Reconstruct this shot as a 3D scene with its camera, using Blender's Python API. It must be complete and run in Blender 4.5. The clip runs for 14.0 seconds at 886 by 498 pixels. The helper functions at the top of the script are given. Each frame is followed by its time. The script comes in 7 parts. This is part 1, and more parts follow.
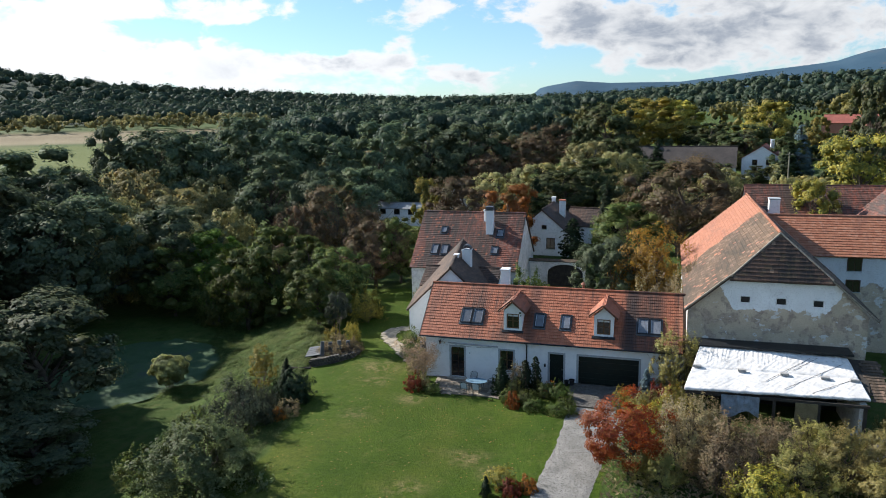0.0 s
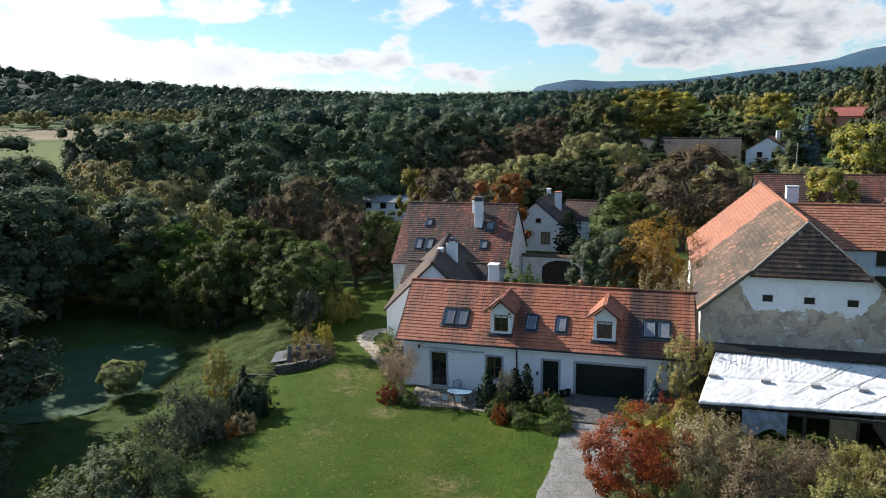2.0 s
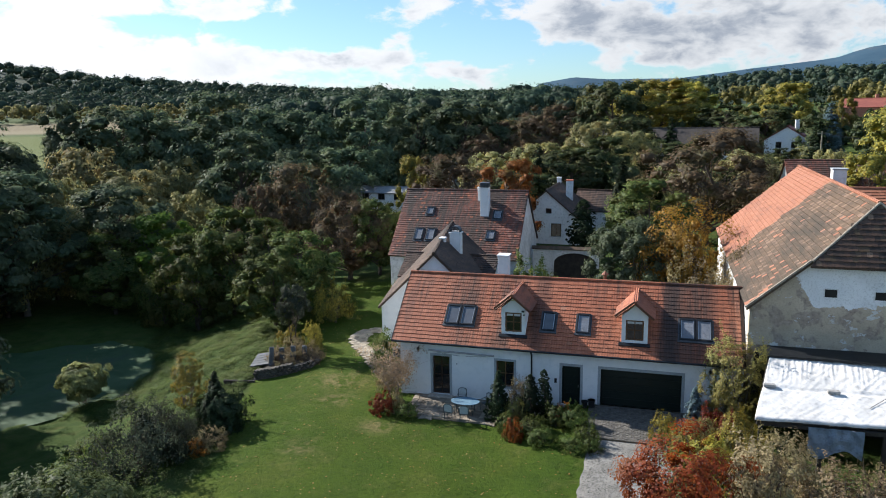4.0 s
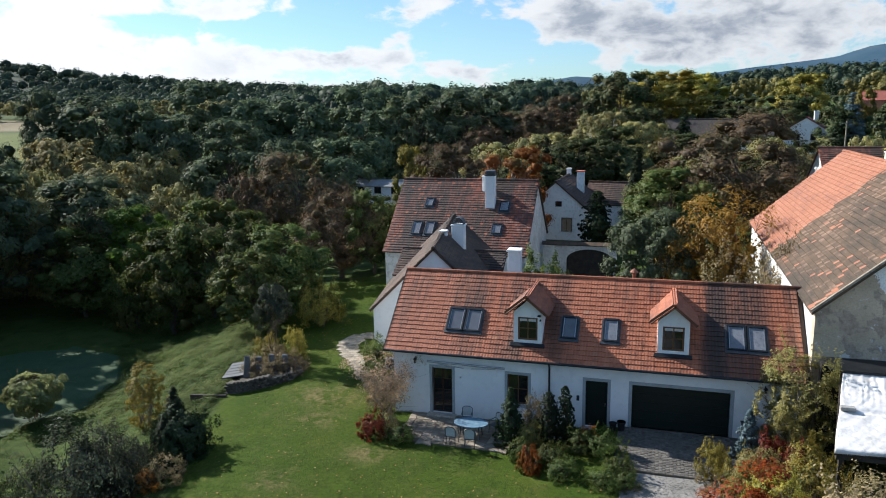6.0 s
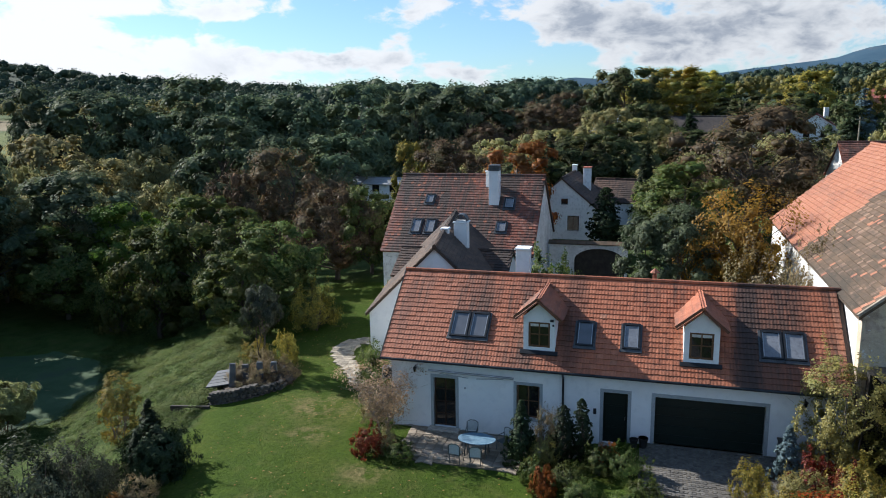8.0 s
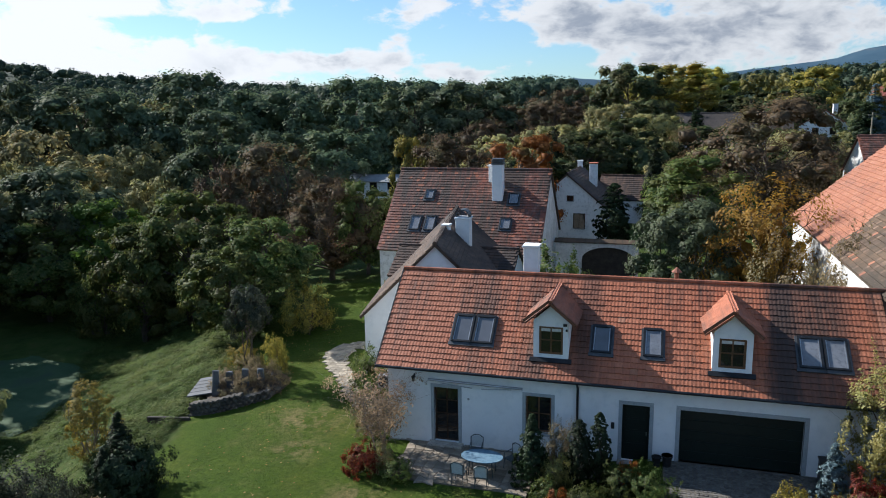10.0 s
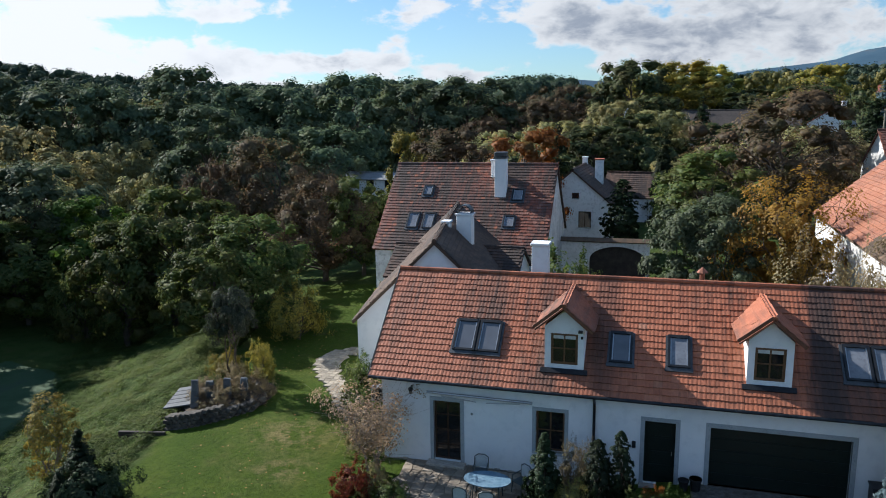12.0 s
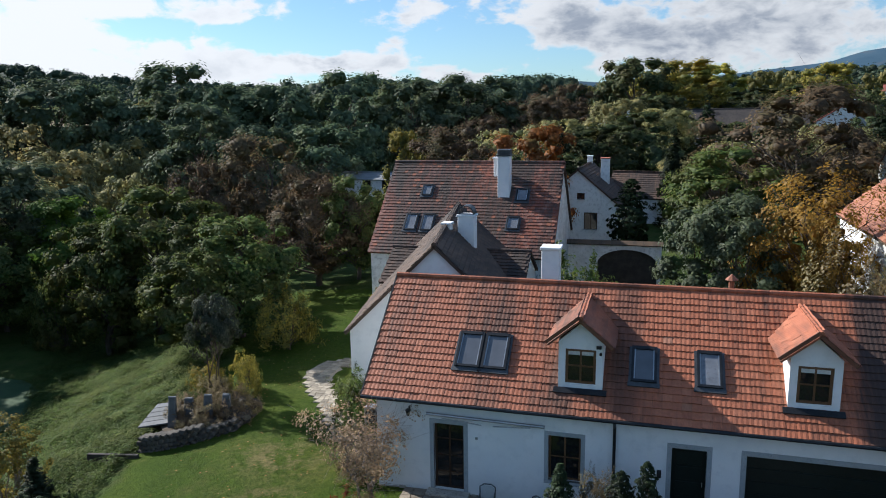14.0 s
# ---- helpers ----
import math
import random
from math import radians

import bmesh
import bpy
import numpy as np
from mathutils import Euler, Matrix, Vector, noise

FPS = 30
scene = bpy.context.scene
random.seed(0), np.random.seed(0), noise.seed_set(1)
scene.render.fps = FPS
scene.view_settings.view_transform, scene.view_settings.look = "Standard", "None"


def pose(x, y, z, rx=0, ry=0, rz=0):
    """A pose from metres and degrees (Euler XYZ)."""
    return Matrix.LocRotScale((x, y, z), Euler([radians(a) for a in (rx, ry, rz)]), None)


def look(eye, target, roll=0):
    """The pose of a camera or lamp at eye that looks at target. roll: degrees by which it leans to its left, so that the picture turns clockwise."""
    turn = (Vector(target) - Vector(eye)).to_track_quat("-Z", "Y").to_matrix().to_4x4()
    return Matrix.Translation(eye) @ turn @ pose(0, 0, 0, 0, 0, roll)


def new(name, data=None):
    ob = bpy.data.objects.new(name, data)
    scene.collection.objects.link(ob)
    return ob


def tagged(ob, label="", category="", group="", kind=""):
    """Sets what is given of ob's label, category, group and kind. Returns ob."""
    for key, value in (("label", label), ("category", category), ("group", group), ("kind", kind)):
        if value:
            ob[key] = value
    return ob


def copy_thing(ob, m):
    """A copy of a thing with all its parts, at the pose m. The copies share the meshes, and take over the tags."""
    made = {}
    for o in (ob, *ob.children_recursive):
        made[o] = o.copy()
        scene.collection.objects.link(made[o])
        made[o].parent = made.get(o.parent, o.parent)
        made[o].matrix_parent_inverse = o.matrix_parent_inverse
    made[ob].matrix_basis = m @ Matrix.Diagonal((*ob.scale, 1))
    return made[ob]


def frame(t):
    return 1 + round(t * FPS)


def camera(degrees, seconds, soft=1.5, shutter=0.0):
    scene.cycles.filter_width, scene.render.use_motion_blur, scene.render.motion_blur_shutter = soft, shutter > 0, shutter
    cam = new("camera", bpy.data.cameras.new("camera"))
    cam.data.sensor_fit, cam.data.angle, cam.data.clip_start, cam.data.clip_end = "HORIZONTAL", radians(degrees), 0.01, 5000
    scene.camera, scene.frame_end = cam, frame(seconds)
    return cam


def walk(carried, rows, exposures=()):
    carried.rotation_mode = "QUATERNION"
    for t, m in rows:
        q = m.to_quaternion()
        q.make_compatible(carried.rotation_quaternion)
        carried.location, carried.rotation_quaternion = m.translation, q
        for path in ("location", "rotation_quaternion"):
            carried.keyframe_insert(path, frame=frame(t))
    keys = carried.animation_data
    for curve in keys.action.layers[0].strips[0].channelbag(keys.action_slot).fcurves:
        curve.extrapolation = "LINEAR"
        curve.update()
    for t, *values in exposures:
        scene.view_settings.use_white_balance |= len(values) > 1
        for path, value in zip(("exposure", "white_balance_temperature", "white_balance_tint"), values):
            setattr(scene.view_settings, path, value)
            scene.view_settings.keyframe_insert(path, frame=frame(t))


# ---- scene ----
cam = camera(64.0, 14.0, soft=1.0)
PATH = [
    (0, 5.224, -53.023, 20.813, 79.235, 1.076, 16.602),
    (0.5, 5.065, -51.347, 20.352, 79.183, 1.082, 16.482),
    (1, 4.898, -49.685, 19.953, 79.199, 1.101, 16.391),
    (1.5, 4.724, -48.035, 19.525, 79.169, 1.081, 16.350),
    (2, 4.521, -46.402, 19.071, 79.141, 1.045, 16.336),
    (2.5, 4.082, -44.859, 18.619, 79.148, 1.031, 16.329),
    (3, 3.474, -43.398, 18.179, 79.105, 0.996, 16.358),
    (5.5, 1.169, -35.260, 15.778, 78.925, 0.946, 16.493),
    (6, 0.599, -33.987, 15.548, 78.955, 0.954, 16.437),
    (6.5, 0.280, -33.165, 15.350, 78.998, 0.973, 16.405),
    (7, 0.011, -32.421, 15.170, 79.014, 0.952, 16.373),
    (7.5, -0.245, -31.669, 14.961, 79.017, 0.931, 16.369),
    (8, -0.504, -30.907, 14.757, 79.046, 0.934, 16.356),
    (10.5, -1.712, -27.282, 13.798, 79.121, 0.889, 16.242),
    (11, -1.947, -26.539, 13.594, 79.146, 0.880, 16.211),
    (11.5, -2.202, -25.857, 13.419, 79.179, 0.857, 16.182),
    (12, -2.427, -25.119, 13.278, 79.195, 0.834, 16.152),
    (12.5, -2.619, -24.437, 13.109, 79.212, 0.833, 16.117),
    (13, -2.852, -23.767, 12.964, 79.230, 0.849, 16.082),
    (13.5, -3.096, -23.107, 12.874, 79.260, 0.848, 16.045),
    (14, -3.327, -22.413, 12.873, 79.295, 0.820, 16.009),
]
walk(cam, [(t, pose(x, y, z, rx, ry, rz)) for t, x, y, z, rx, ry, rz in PATH],
     [(0, 0.99, 6350, 10), (6, 0.93, 6200, 10), (14, 0.79, 6080, 10)])
CLOUD_X, CLOUD_Y, CLOUD_Z = 0.3, 1.7, 0.4

# ---------------------------------------------------------------- light
SUN_TO = Vector((-0.80, 0.275, 0.53)).normalized()
SUN_EL = math.asin(SUN_TO.z)
SUN_AZ = math.atan2(SUN_TO.x, SUN_TO.y)

world = bpy.data.worlds.new("sky")
scene.world = world
world.use_nodes = True
wn, wl = world.node_tree.nodes, world.node_tree.links
wn.clear()
w_out = wn.new("ShaderNodeOutputWorld")
w_bg = wn.new("ShaderNodeBackground")
w_sky = wn.new("ShaderNodeTexSky")
w_sky.sky_type, w_sky.sun_disc = "NISHITA", False
w_sky.sun_elevation, w_sky.sun_rotation = SUN_EL, SUN_AZ
w_sky.air_density, w_sky.dust_density, w_sky.ozone_density = 1.0, 0.4, 2.5
w_bg.inputs["Strength"].default_value = 0.094
w_co = wn.new("ShaderNodeTexCoord")


def wmath(op, a, b=None, clamp=False):
    n = wn.new("ShaderNodeMath")
    n.operation, n.use_clamp = op, clamp
    for i, v in enumerate((a, b)):
        if v is None:
            continue
        if isinstance(v, (int, float)):
            n.inputs[i].default_value = v
        else:
            wl.new(v, n.inputs[i])
    return n.outputs[0]


def wnoise(vec, scale, detail, rough, distortion=0.0):
    n = wn.new("ShaderNodeTexNoise")
    n.inputs["Scale"].default_value, n.inputs["Detail"].default_value = scale, detail
    n.inputs["Roughness"].default_value, n.inputs["Distortion"].default_value = rough, distortion
    wl.new(vec, n.inputs["Vector"])
    return n.outputs["Fac"]


def wrange(v, a, b):
    n = wn.new("ShaderNodeMapRange")
    n.interpolation_type = "SMOOTHSTEP"
    n.inputs[1].default_value, n.inputs[2].default_value = a, b
    wl.new(v, n.inputs[0])
    return n.outputs[0]


def wmix(f, a, b):
    n = wn.new("ShaderNodeMix")
    n.data_type = "RGBA"
    for sock, v in ((n.inputs[0], f), (n.inputs[6], a), (n.inputs[7], b)):
        if isinstance(v, tuple):
            sock.default_value = (*v, 1)
        elif isinstance(v, (int, float)):
            sock.default_value = v
        else:
            wl.new(v, sock)
    return n.outputs[2]


w_map = wn.new("ShaderNodeMapping")
w_map.inputs["Rotation"].default_value = (0, 0, radians(20))
w_map.inputs["Scale"].default_value = (1.0, 1.0, 2.3)
w_map.inputs["Location"].default_value = (CLOUD_X, CLOUD_Y, CLOUD_Z)
wl.new(w_co.outputs["Generated"], w_map.inputs["Vector"])
c_big = wnoise(w_map.outputs[0], 5.2, 10.0, 0.52, 0.1)
c_shade = wnoise(w_map.outputs[0], 8.0, 6.0, 0.55, 0.1)
w_sep = wn.new("ShaderNodeSeparateXYZ")
wl.new(w_co.outputs["Generated"], w_sep.inputs[0])
# banks of cloud low over the hills: azimuth and height in degrees, half widths, weight
CLOUD_BANKS = (
    (45.0, 4.4, 9.0, 2.6, 0.26), (40.0, 7.9, 5.0, 0.8, 0.20), (32.3, 7.6, 2.6, 1.0, 0.20), (28.6, 7.1, 1.4, 0.6, 0.17), (32.5, 3.8, 4.6, 1.2, 0.24),
    (22.3, 3.9, 6.5, 1.05, 0.22), (18.8, 7.5, 3.4, 1.2, 0.22), (20.0, 5.6, 1.6, 0.5, 0.16), (7.0, 7.4, 5.0, 1.7, 0.24), (1.5, 5.4, 5.5, 1.2, 0.20),
    (-8.0, 6.0, 7.5, 2.6, 0.26), (9.6, 3.7, 0.6, 0.5, 0.17), (4.0, 3.3, 1.2, 0.45, 0.14), (-1.0, 3.6, 3.4, 0.5, 0.17), (13.8, 2.9, 2.5, 0.8, 0.16),
    (38.0, 6.2, 4.0, 0.8, -0.14), (26.0, 6.1, 4.6, 1.3, -0.22), (13.2, 5.3, 3.4, 1.8, -0.22), (5.6, 3.6, 5.0, 1.0, -0.12), (-2.6, 6.7, 1.6, 0.45, -0.14))
w_az = wmath("MULTIPLY", wmath("ARCTAN2", wmath("MULTIPLY", w_sep.outputs["X"], -1.0), w_sep.outputs["Y"]), 57.2958)
w_el = wmath("MULTIPLY", wmath("ARCSINE", w_sep.outputs["Z"]), 57.2958)
banks = 0.0
for b_az, b_el, b_w, b_h, b_k in CLOUD_BANKS:
    b_u = wmath("DIVIDE", wmath("SUBTRACT", w_az, b_az), b_w)
    b_v = wmath("DIVIDE", wmath("SUBTRACT", w_el, b_el), b_h)
    b_d = wmath("ADD", wmath("MULTIPLY", b_u, b_u), wmath("MULTIPLY", b_v, b_v))
    banks = wmath("ADD", wmath("MULTIPLY", wmath("EXPONENT", wmath("MULTIPLY", b_d, -0.8)), b_k), banks)
w_uv = wn.new("ShaderNodeCombineXYZ")
wl.new(w_az, w_uv.inputs[0])
wl.new(wmath("MULTIPLY", w_el, 1.9), w_uv.inputs[1])
puffs = wnoise(w_uv.outputs[0], 0.42, 7.0, 0.56, 0.25)
folds = wnoise(w_uv.outputs[0], 0.24, 6.0, 0.55, 0.4)
# haze and thicker cloud towards the sun
w_dot = wn.new("ShaderNodeVectorMath")
w_dot.operation = "DOT_PRODUCT"
w_dot.inputs[1].default_value = SUN_TO
wl.new(w_co.outputs["Generated"], w_dot.inputs[0])
toward = wrange(w_dot.outputs["Value"], 0.25, 0.85)
low = wrange(w_el, 14.0, 9.5)
near_noise = wmath("ADD", wmath("MULTIPLY", puffs, 0.62), wmath("MULTIPLY", c_big, 0.30))
near_thick = wmath("ADD", near_noise, banks)
high_thick = wmath("ADD", c_big, wmath("MULTIPLY", toward, 0.10))
thick = wmath("ADD", wmath("MULTIPLY", near_thick, low), wmath("MULTIPLY", high_thick, wmath("SUBTRACT", 1.0, low)))
cover = wmath("MULTIPLY", wrange(thick, 0.475, 0.605), wrange(w_sep.outputs["Z"], 0.55, 0.25))
core = wmath("MULTIPLY", wmath("MULTIPLY", wrange(thick, 0.52, 0.80), wmath("ADD", wrange(folds, 0.36, 0.66), wmath("MULTIPLY", wrange(w_az, 12.0, 0.0), 0.35), True)), wrange(w_az, 38.0, 26.0))
bright = wmath("ADD", 1.0, wmath("MULTIPLY", toward, 0.25))
cloud_col = wmix(core, (4.7, 4.75, 4.8), (2.0, 2.25, 2.65))
c_scale = wn.new("ShaderNodeVectorMath")
c_scale.operation = "SCALE"
wl.new(cloud_col, c_scale.inputs[0])
wl.new(bright, c_scale.inputs["Scale"])
sky_col = wn.new("ShaderNodeMix")
sky_col.data_type, sky_col.blend_type = "RGBA", "MULTIPLY"
sky_col.inputs[0].default_value = 1.0
hazy = wmix(0.16, w_sky.outputs[0], (4.6, 5.0, 5.4))
wl.new(hazy, sky_col.inputs[6])
wl.new(wmix(low, (0.74, 0.92, 1.04), (0.60, 0.75, 0.84)), sky_col.inputs[7])
above = wrange(w_sep.outputs["Z"], -0.02, 0.0)
final_sky = wmix(wmath("MULTIPLY", cover, above), sky_col.outputs[2], c_scale.outputs[0])
wl.new(final_sky, w_bg.inputs["Color"])
wl.new(w_bg.outputs[0], w_out.inputs[0])

sun = new("sun", bpy.data.lights.new("sun", "SUN"))
sun.data.energy, sun.data.angle, sun.data.color = 5.0, radians(0.6), (1.0, 0.95, 0.88)
sun.matrix_world = look((0, 0, 0), -SUN_TO)
sun.location = SUN_TO * 200

# ---------------------------------------------------------------- materials


def node_mat(name):
    m = bpy.data.materials.new(name)
    m.use_nodes = True
    m.node_tree.nodes.clear()
    return m, m.node_tree.nodes, m.node_tree.links


def put_in(nodes, links, sock, v):
    if isinstance(v, bpy.types.NodeSocket):
        links.new(v, sock)
    elif isinstance(v, tuple) and len(v) == 3 and sock.type == "RGBA":
        sock.default_value = (*v, 1)
    else:
        sock.default_value = v


def n_noise(N, L, vec, scale, detail=4.0, rough=0.55, stretch=None):
    if stretch:
        mp = N.new("ShaderNodeMapping")
        mp.inputs["Scale"].default_value = stretch
        L.new(vec, mp.inputs["Vector"])
        vec = mp.outputs[0]
    n = N.new("ShaderNodeTexNoise")
    n.inputs["Scale"].default_value, n.inputs["Detail"].default_value, n.inputs["Roughness"].default_value = scale, detail, rough
    L.new(vec, n.inputs["Vector"])
    return n.outputs["Fac"]


def n_ramp(N, L, fac, stops):
    r = N.new("ShaderNodeValToRGB")
    e = r.color_ramp.elements
    while len(e) < len(stops):
        e.new(0.5)
    for el, (p, c) in zip(e, stops):
        el.position, el.color = p, (*c, 1)
    L.new(fac, r.inputs[0])
    return r.outputs[0]


def n_mix(N, L, fac, a, b, blend="MIX"):
    n = N.new("ShaderNodeMix")
    n.data_type, n.blend_type = "RGBA", blend
    put_in(N, L, n.inputs[0], fac)
    put_in(N, L, n.inputs[6], a)
    put_in(N, L, n.inputs[7], b)
    return n.outputs[2]


def n_range(N, L, v, a, b, c=0.0, d=1.0):
    n = N.new("ShaderNodeMapRange")
    for i, q in enumerate((a, b, c, d), 1):
        n.inputs[i].default_value = q
    L.new(v, n.inputs[0])
    return n.outputs[0]


def n_math(N, L, op, a, b):
    n = N.new("ShaderNodeMath")
    n.operation = op
    put_in(N, L, n.inputs[0], a)
    put_in(N, L, n.inputs[1], b)
    return n.outputs[0]


def finish(m, N, L, color, rough=0.8, bump=None, strength=0.3, dist=0.02, metal=0.0, spec=0.3, glow=None):
    b = N.new("ShaderNodeBsdfPrincipled")
    put_in(N, L, b.inputs["Base Color"], color)
    put_in(N, L, b.inputs["Roughness"], rough)
    b.inputs["Metallic"].default_value = metal
    b.inputs["Specular IOR Level"].default_value = spec
    if bump is not None:
        bn = N.new("ShaderNodeBump")
        bn.inputs["Strength"].default_value, bn.inputs["Distance"].default_value = strength, dist
        L.new(bump, bn.inputs["Height"])
        L.new(bn.outputs[0], b.inputs["Normal"])
    o = N.new("ShaderNodeOutputMaterial")
    L.new(b.outputs[0], o.inputs[0])
    return m


def mottled(name, c1, c2, c3=None, scale=1.5, fine=25.0, rough=0.8, bump=0.3, dist=0.02, metal=0.0, spec=0.3, vary=0.0):
    """Two scales of variation between colours, with relief; vary: spread of brightness from object to object."""
    m, N, L = node_mat(name)
    co = N.new("ShaderNodeTexCoord").outputs["Object"]
    a = n_noise(N, L, co, scale, 5.0, 0.6)
    f = n_noise(N, L, co, fine, 3.0, 0.6)
    col = n_ramp(N, L, a, [(0.35, c1), (0.65, c2)])
    col = n_mix(N, L, n_range(N, L, f, 0.5, 0.75), col, c3 or tuple(0.75 * v for v in c1))
    if vary:
        info = N.new("ShaderNodeObjectInfo")
        geo = N.new("ShaderNodeNewGeometry")
        rnd = n_math(N, L, "FRACT", n_math(N, L, "ADD", info.outputs["Random"], geo.outputs["Random Per Island"]), 0.0)
        v = n_range(N, L, rnd, 0, 1, 1 - vary, 1 + vary)
        hs = N.new("ShaderNodeHueSaturation")
        L.new(v, hs.inputs["Value"])
        L.new(col, hs.inputs["Color"])
        col = hs.outputs[0]
    return finish(m, N, L, col, rough, f, bump, dist, metal, spec)


def leaf_mat(name, cols, patch=None, trans=0.35, val=1.5, least=0.48):
    """Leaves: each one takes a colour from cols; patch: a colour that comes in larger patches of the crown."""
    m, N, L = node_mat(name)
    geo = N.new("ShaderNodeNewGeometry")
    info = N.new("ShaderNodeObjectInfo")
    co = N.new("ShaderNodeTexCoord").outputs["Object"]
    stops = [(i / max(1, len(cols) - 1), tuple(val * q for q in c)) for i, c in enumerate(cols)]
    col = n_ramp(N, L, geo.outputs["Random Per Island"], stops)
    if patch:
        pn = n_noise(N, L, co, 0.35, 3.0, 0.6)
        col = n_mix(N, L, n_range(N, L, pn, least, least + 0.18), col, tuple(val * q for q in patch))
    hs = N.new("ShaderNodeHueSaturation")
    L.new(n_range(N, L, info.outputs["Random"], 0, 1, 0.75, 1.25), hs.inputs["Value"])
    L.new(n_range(N, L, info.outputs["Random"], 0, 1, 0.485, 0.515), hs.inputs["Hue"])
    L.new(col, hs.inputs["Color"])
    at = N.new("ShaderNodeAttribute")
    at.attribute_name = "tint"
    hs2 = N.new("ShaderNodeHueSaturation")
    L.new(n_range(N, L, at.outputs["Fac"], 0, 1, 1.0, 0.45), hs2.inputs["Value"])
    L.new(hs.outputs[0], hs2.inputs["Color"])
    tuft = n_noise(N, L, co, 3.2, 5.0, 0.75)
    hs3 = N.new("ShaderNodeHueSaturation")
    L.new(n_range(N, L, tuft, 0.32, 0.68, 0.7, 1.35), hs3.inputs["Value"])
    L.new(hs2.outputs[0], hs3.inputs["Color"])
    hs2 = hs3
    bn = N.new("ShaderNodeBump")
    bn.inputs["Strength"].default_value, bn.inputs["Distance"].default_value = 0.8, 0.4
    L.new(tuft, bn.inputs["Height"])
    d = N.new("ShaderNodeBsdfDiffuse")
    L.new(hs2.outputs[0], d.inputs[0])
    L.new(bn.outputs[0], d.inputs["Normal"])
    t = N.new("ShaderNodeBsdfTranslucent")
    L.new(hs2.outputs[0], t.inputs[0])
    g = N.new("ShaderNodeBsdfGlossy")
    g.inputs["Roughness"].default_value = 0.55
    g.inputs["Color"].default_value = (0.6, 0.6, 0.6, 1)
    x1 = N.new("ShaderNodeMixShader")
    x1.inputs[0].default_value = trans
    L.new(d.outputs[0], x1.inputs[1])
    L.new(t.outputs[0], x1.inputs[2])
    x2 = N.new("ShaderNodeMixShader")
    x2.inputs[0].default_value = 0.02
    L.new(x1.outputs[0], x2.inputs[1])
    L.new(g.outputs[0], x2.inputs[2])
    o = N.new("ShaderNodeOutputMaterial")
    L.new(x2.outputs[0], o.inputs[0])
    return m


def tile_mat(name, cols, stain, amount, moss=None, sheen=0.45, bands=()):
    """Roof tiles: colour from tile to tile, streaks down the slope and dark stains."""
    m, N, L = node_mat(name)
    geo = N.new("ShaderNodeNewGeometry")
    info = N.new("ShaderNodeObjectInfo")
    pos = geo.outputs["Position"]
    rnd = n_math(N, L, "FRACT", n_math(N, L, "ADD", info.outputs["Random"], geo.outputs["Random Per Island"]), 0.0)
    col = n_ramp(N, L, rnd, [(i / max(1, len(cols) - 1), c) for i, c in enumerate(cols)])
    big = n_noise(N, L, pos, 0.28, 4.0, 0.6, (1.6, 0.45, 0.45))
    streak = n_noise(N, L, pos, 1.6, 4.0, 0.65, (3.0, 0.35, 0.35))
    mask = n_range(N, L, n_math(N, L, "ADD", big, n_math(N, L, "MULTIPLY", streak, 0.6)), 0.82 - amount, 1.05 - amount)
    col = n_mix(N, L, mask, col, stain)
    # dark runs at given x: stain and dormer shade in one colour
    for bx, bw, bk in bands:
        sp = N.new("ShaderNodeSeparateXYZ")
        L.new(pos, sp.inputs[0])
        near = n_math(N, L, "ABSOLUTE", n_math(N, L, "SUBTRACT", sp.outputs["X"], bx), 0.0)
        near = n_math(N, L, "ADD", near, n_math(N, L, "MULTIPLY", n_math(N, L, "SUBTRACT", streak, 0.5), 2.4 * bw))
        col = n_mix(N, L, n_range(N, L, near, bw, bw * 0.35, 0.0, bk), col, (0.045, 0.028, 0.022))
    fine = n_noise(N, L, pos, 9.0, 4.0, 0.7)
    if moss:
        col = n_mix(N, L, n_range(N, L, fine, 0.58, 0.70), col, moss)
    col = n_mix(N, L, n_range(N, L, fine, 0.3, 0.7, 0.0, 0.35), col, (0.02, 0.015, 0.012))
    return finish(m, N, L, col, sheen, n_noise(N, L, pos, 30.0), 0.25, 0.01, 0.0, 0.35)


plaster = mottled("white_plaster", (0.70, 0.71, 0.71), (0.78, 0.78, 0.77), (0.66, 0.67, 0.67), 0.5, 3.0, 0.9, 0.04, 0.01)
plaster_aged = mottled("aged_white_plaster", (0.55, 0.54, 0.51), (0.74, 0.73, 0.70), (0.38, 0.37, 0.34), 0.9, 5.0, 0.9, 0.3, 0.02)
trim_grey = mottled("grey_surround_paint", (0.30, 0.33, 0.34), (0.36, 0.38, 0.39), None, 2.0, 20.0, 0.8, 0.1)
plinth_stone = mottled("plinth_stone", (0.28, 0.25, 0.21), (0.42, 0.38, 0.32), (0.16, 0.14, 0.12), 2.5, 14.0, 0.9, 0.6, 0.03, vary=0.25)
green_black = mottled("dark_green_paint", (0.006, 0.012, 0.010), (0.009, 0.017, 0.014), None, 1.0, 12.0, 0.45, 0.08)
wood_brown = mottled("brown_window_wood", (0.10, 0.050, 0.024), (0.15, 0.078, 0.036), None, 3.0, 40.0, 0.5, 0.2, 0.005)
wood_dark = mottled("dark_door_wood", (0.035, 0.018, 0.010), (0.06, 0.03, 0.016), None, 3.0, 30.0, 0.45, 0.2, 0.005)
wood_grey = mottled("weathered_boards", (0.18, 0.16, 0.12), (0.30, 0.27, 0.20), None, 1.5, 20.0, 0.85, 0.4, 0.01, vary=0.25)
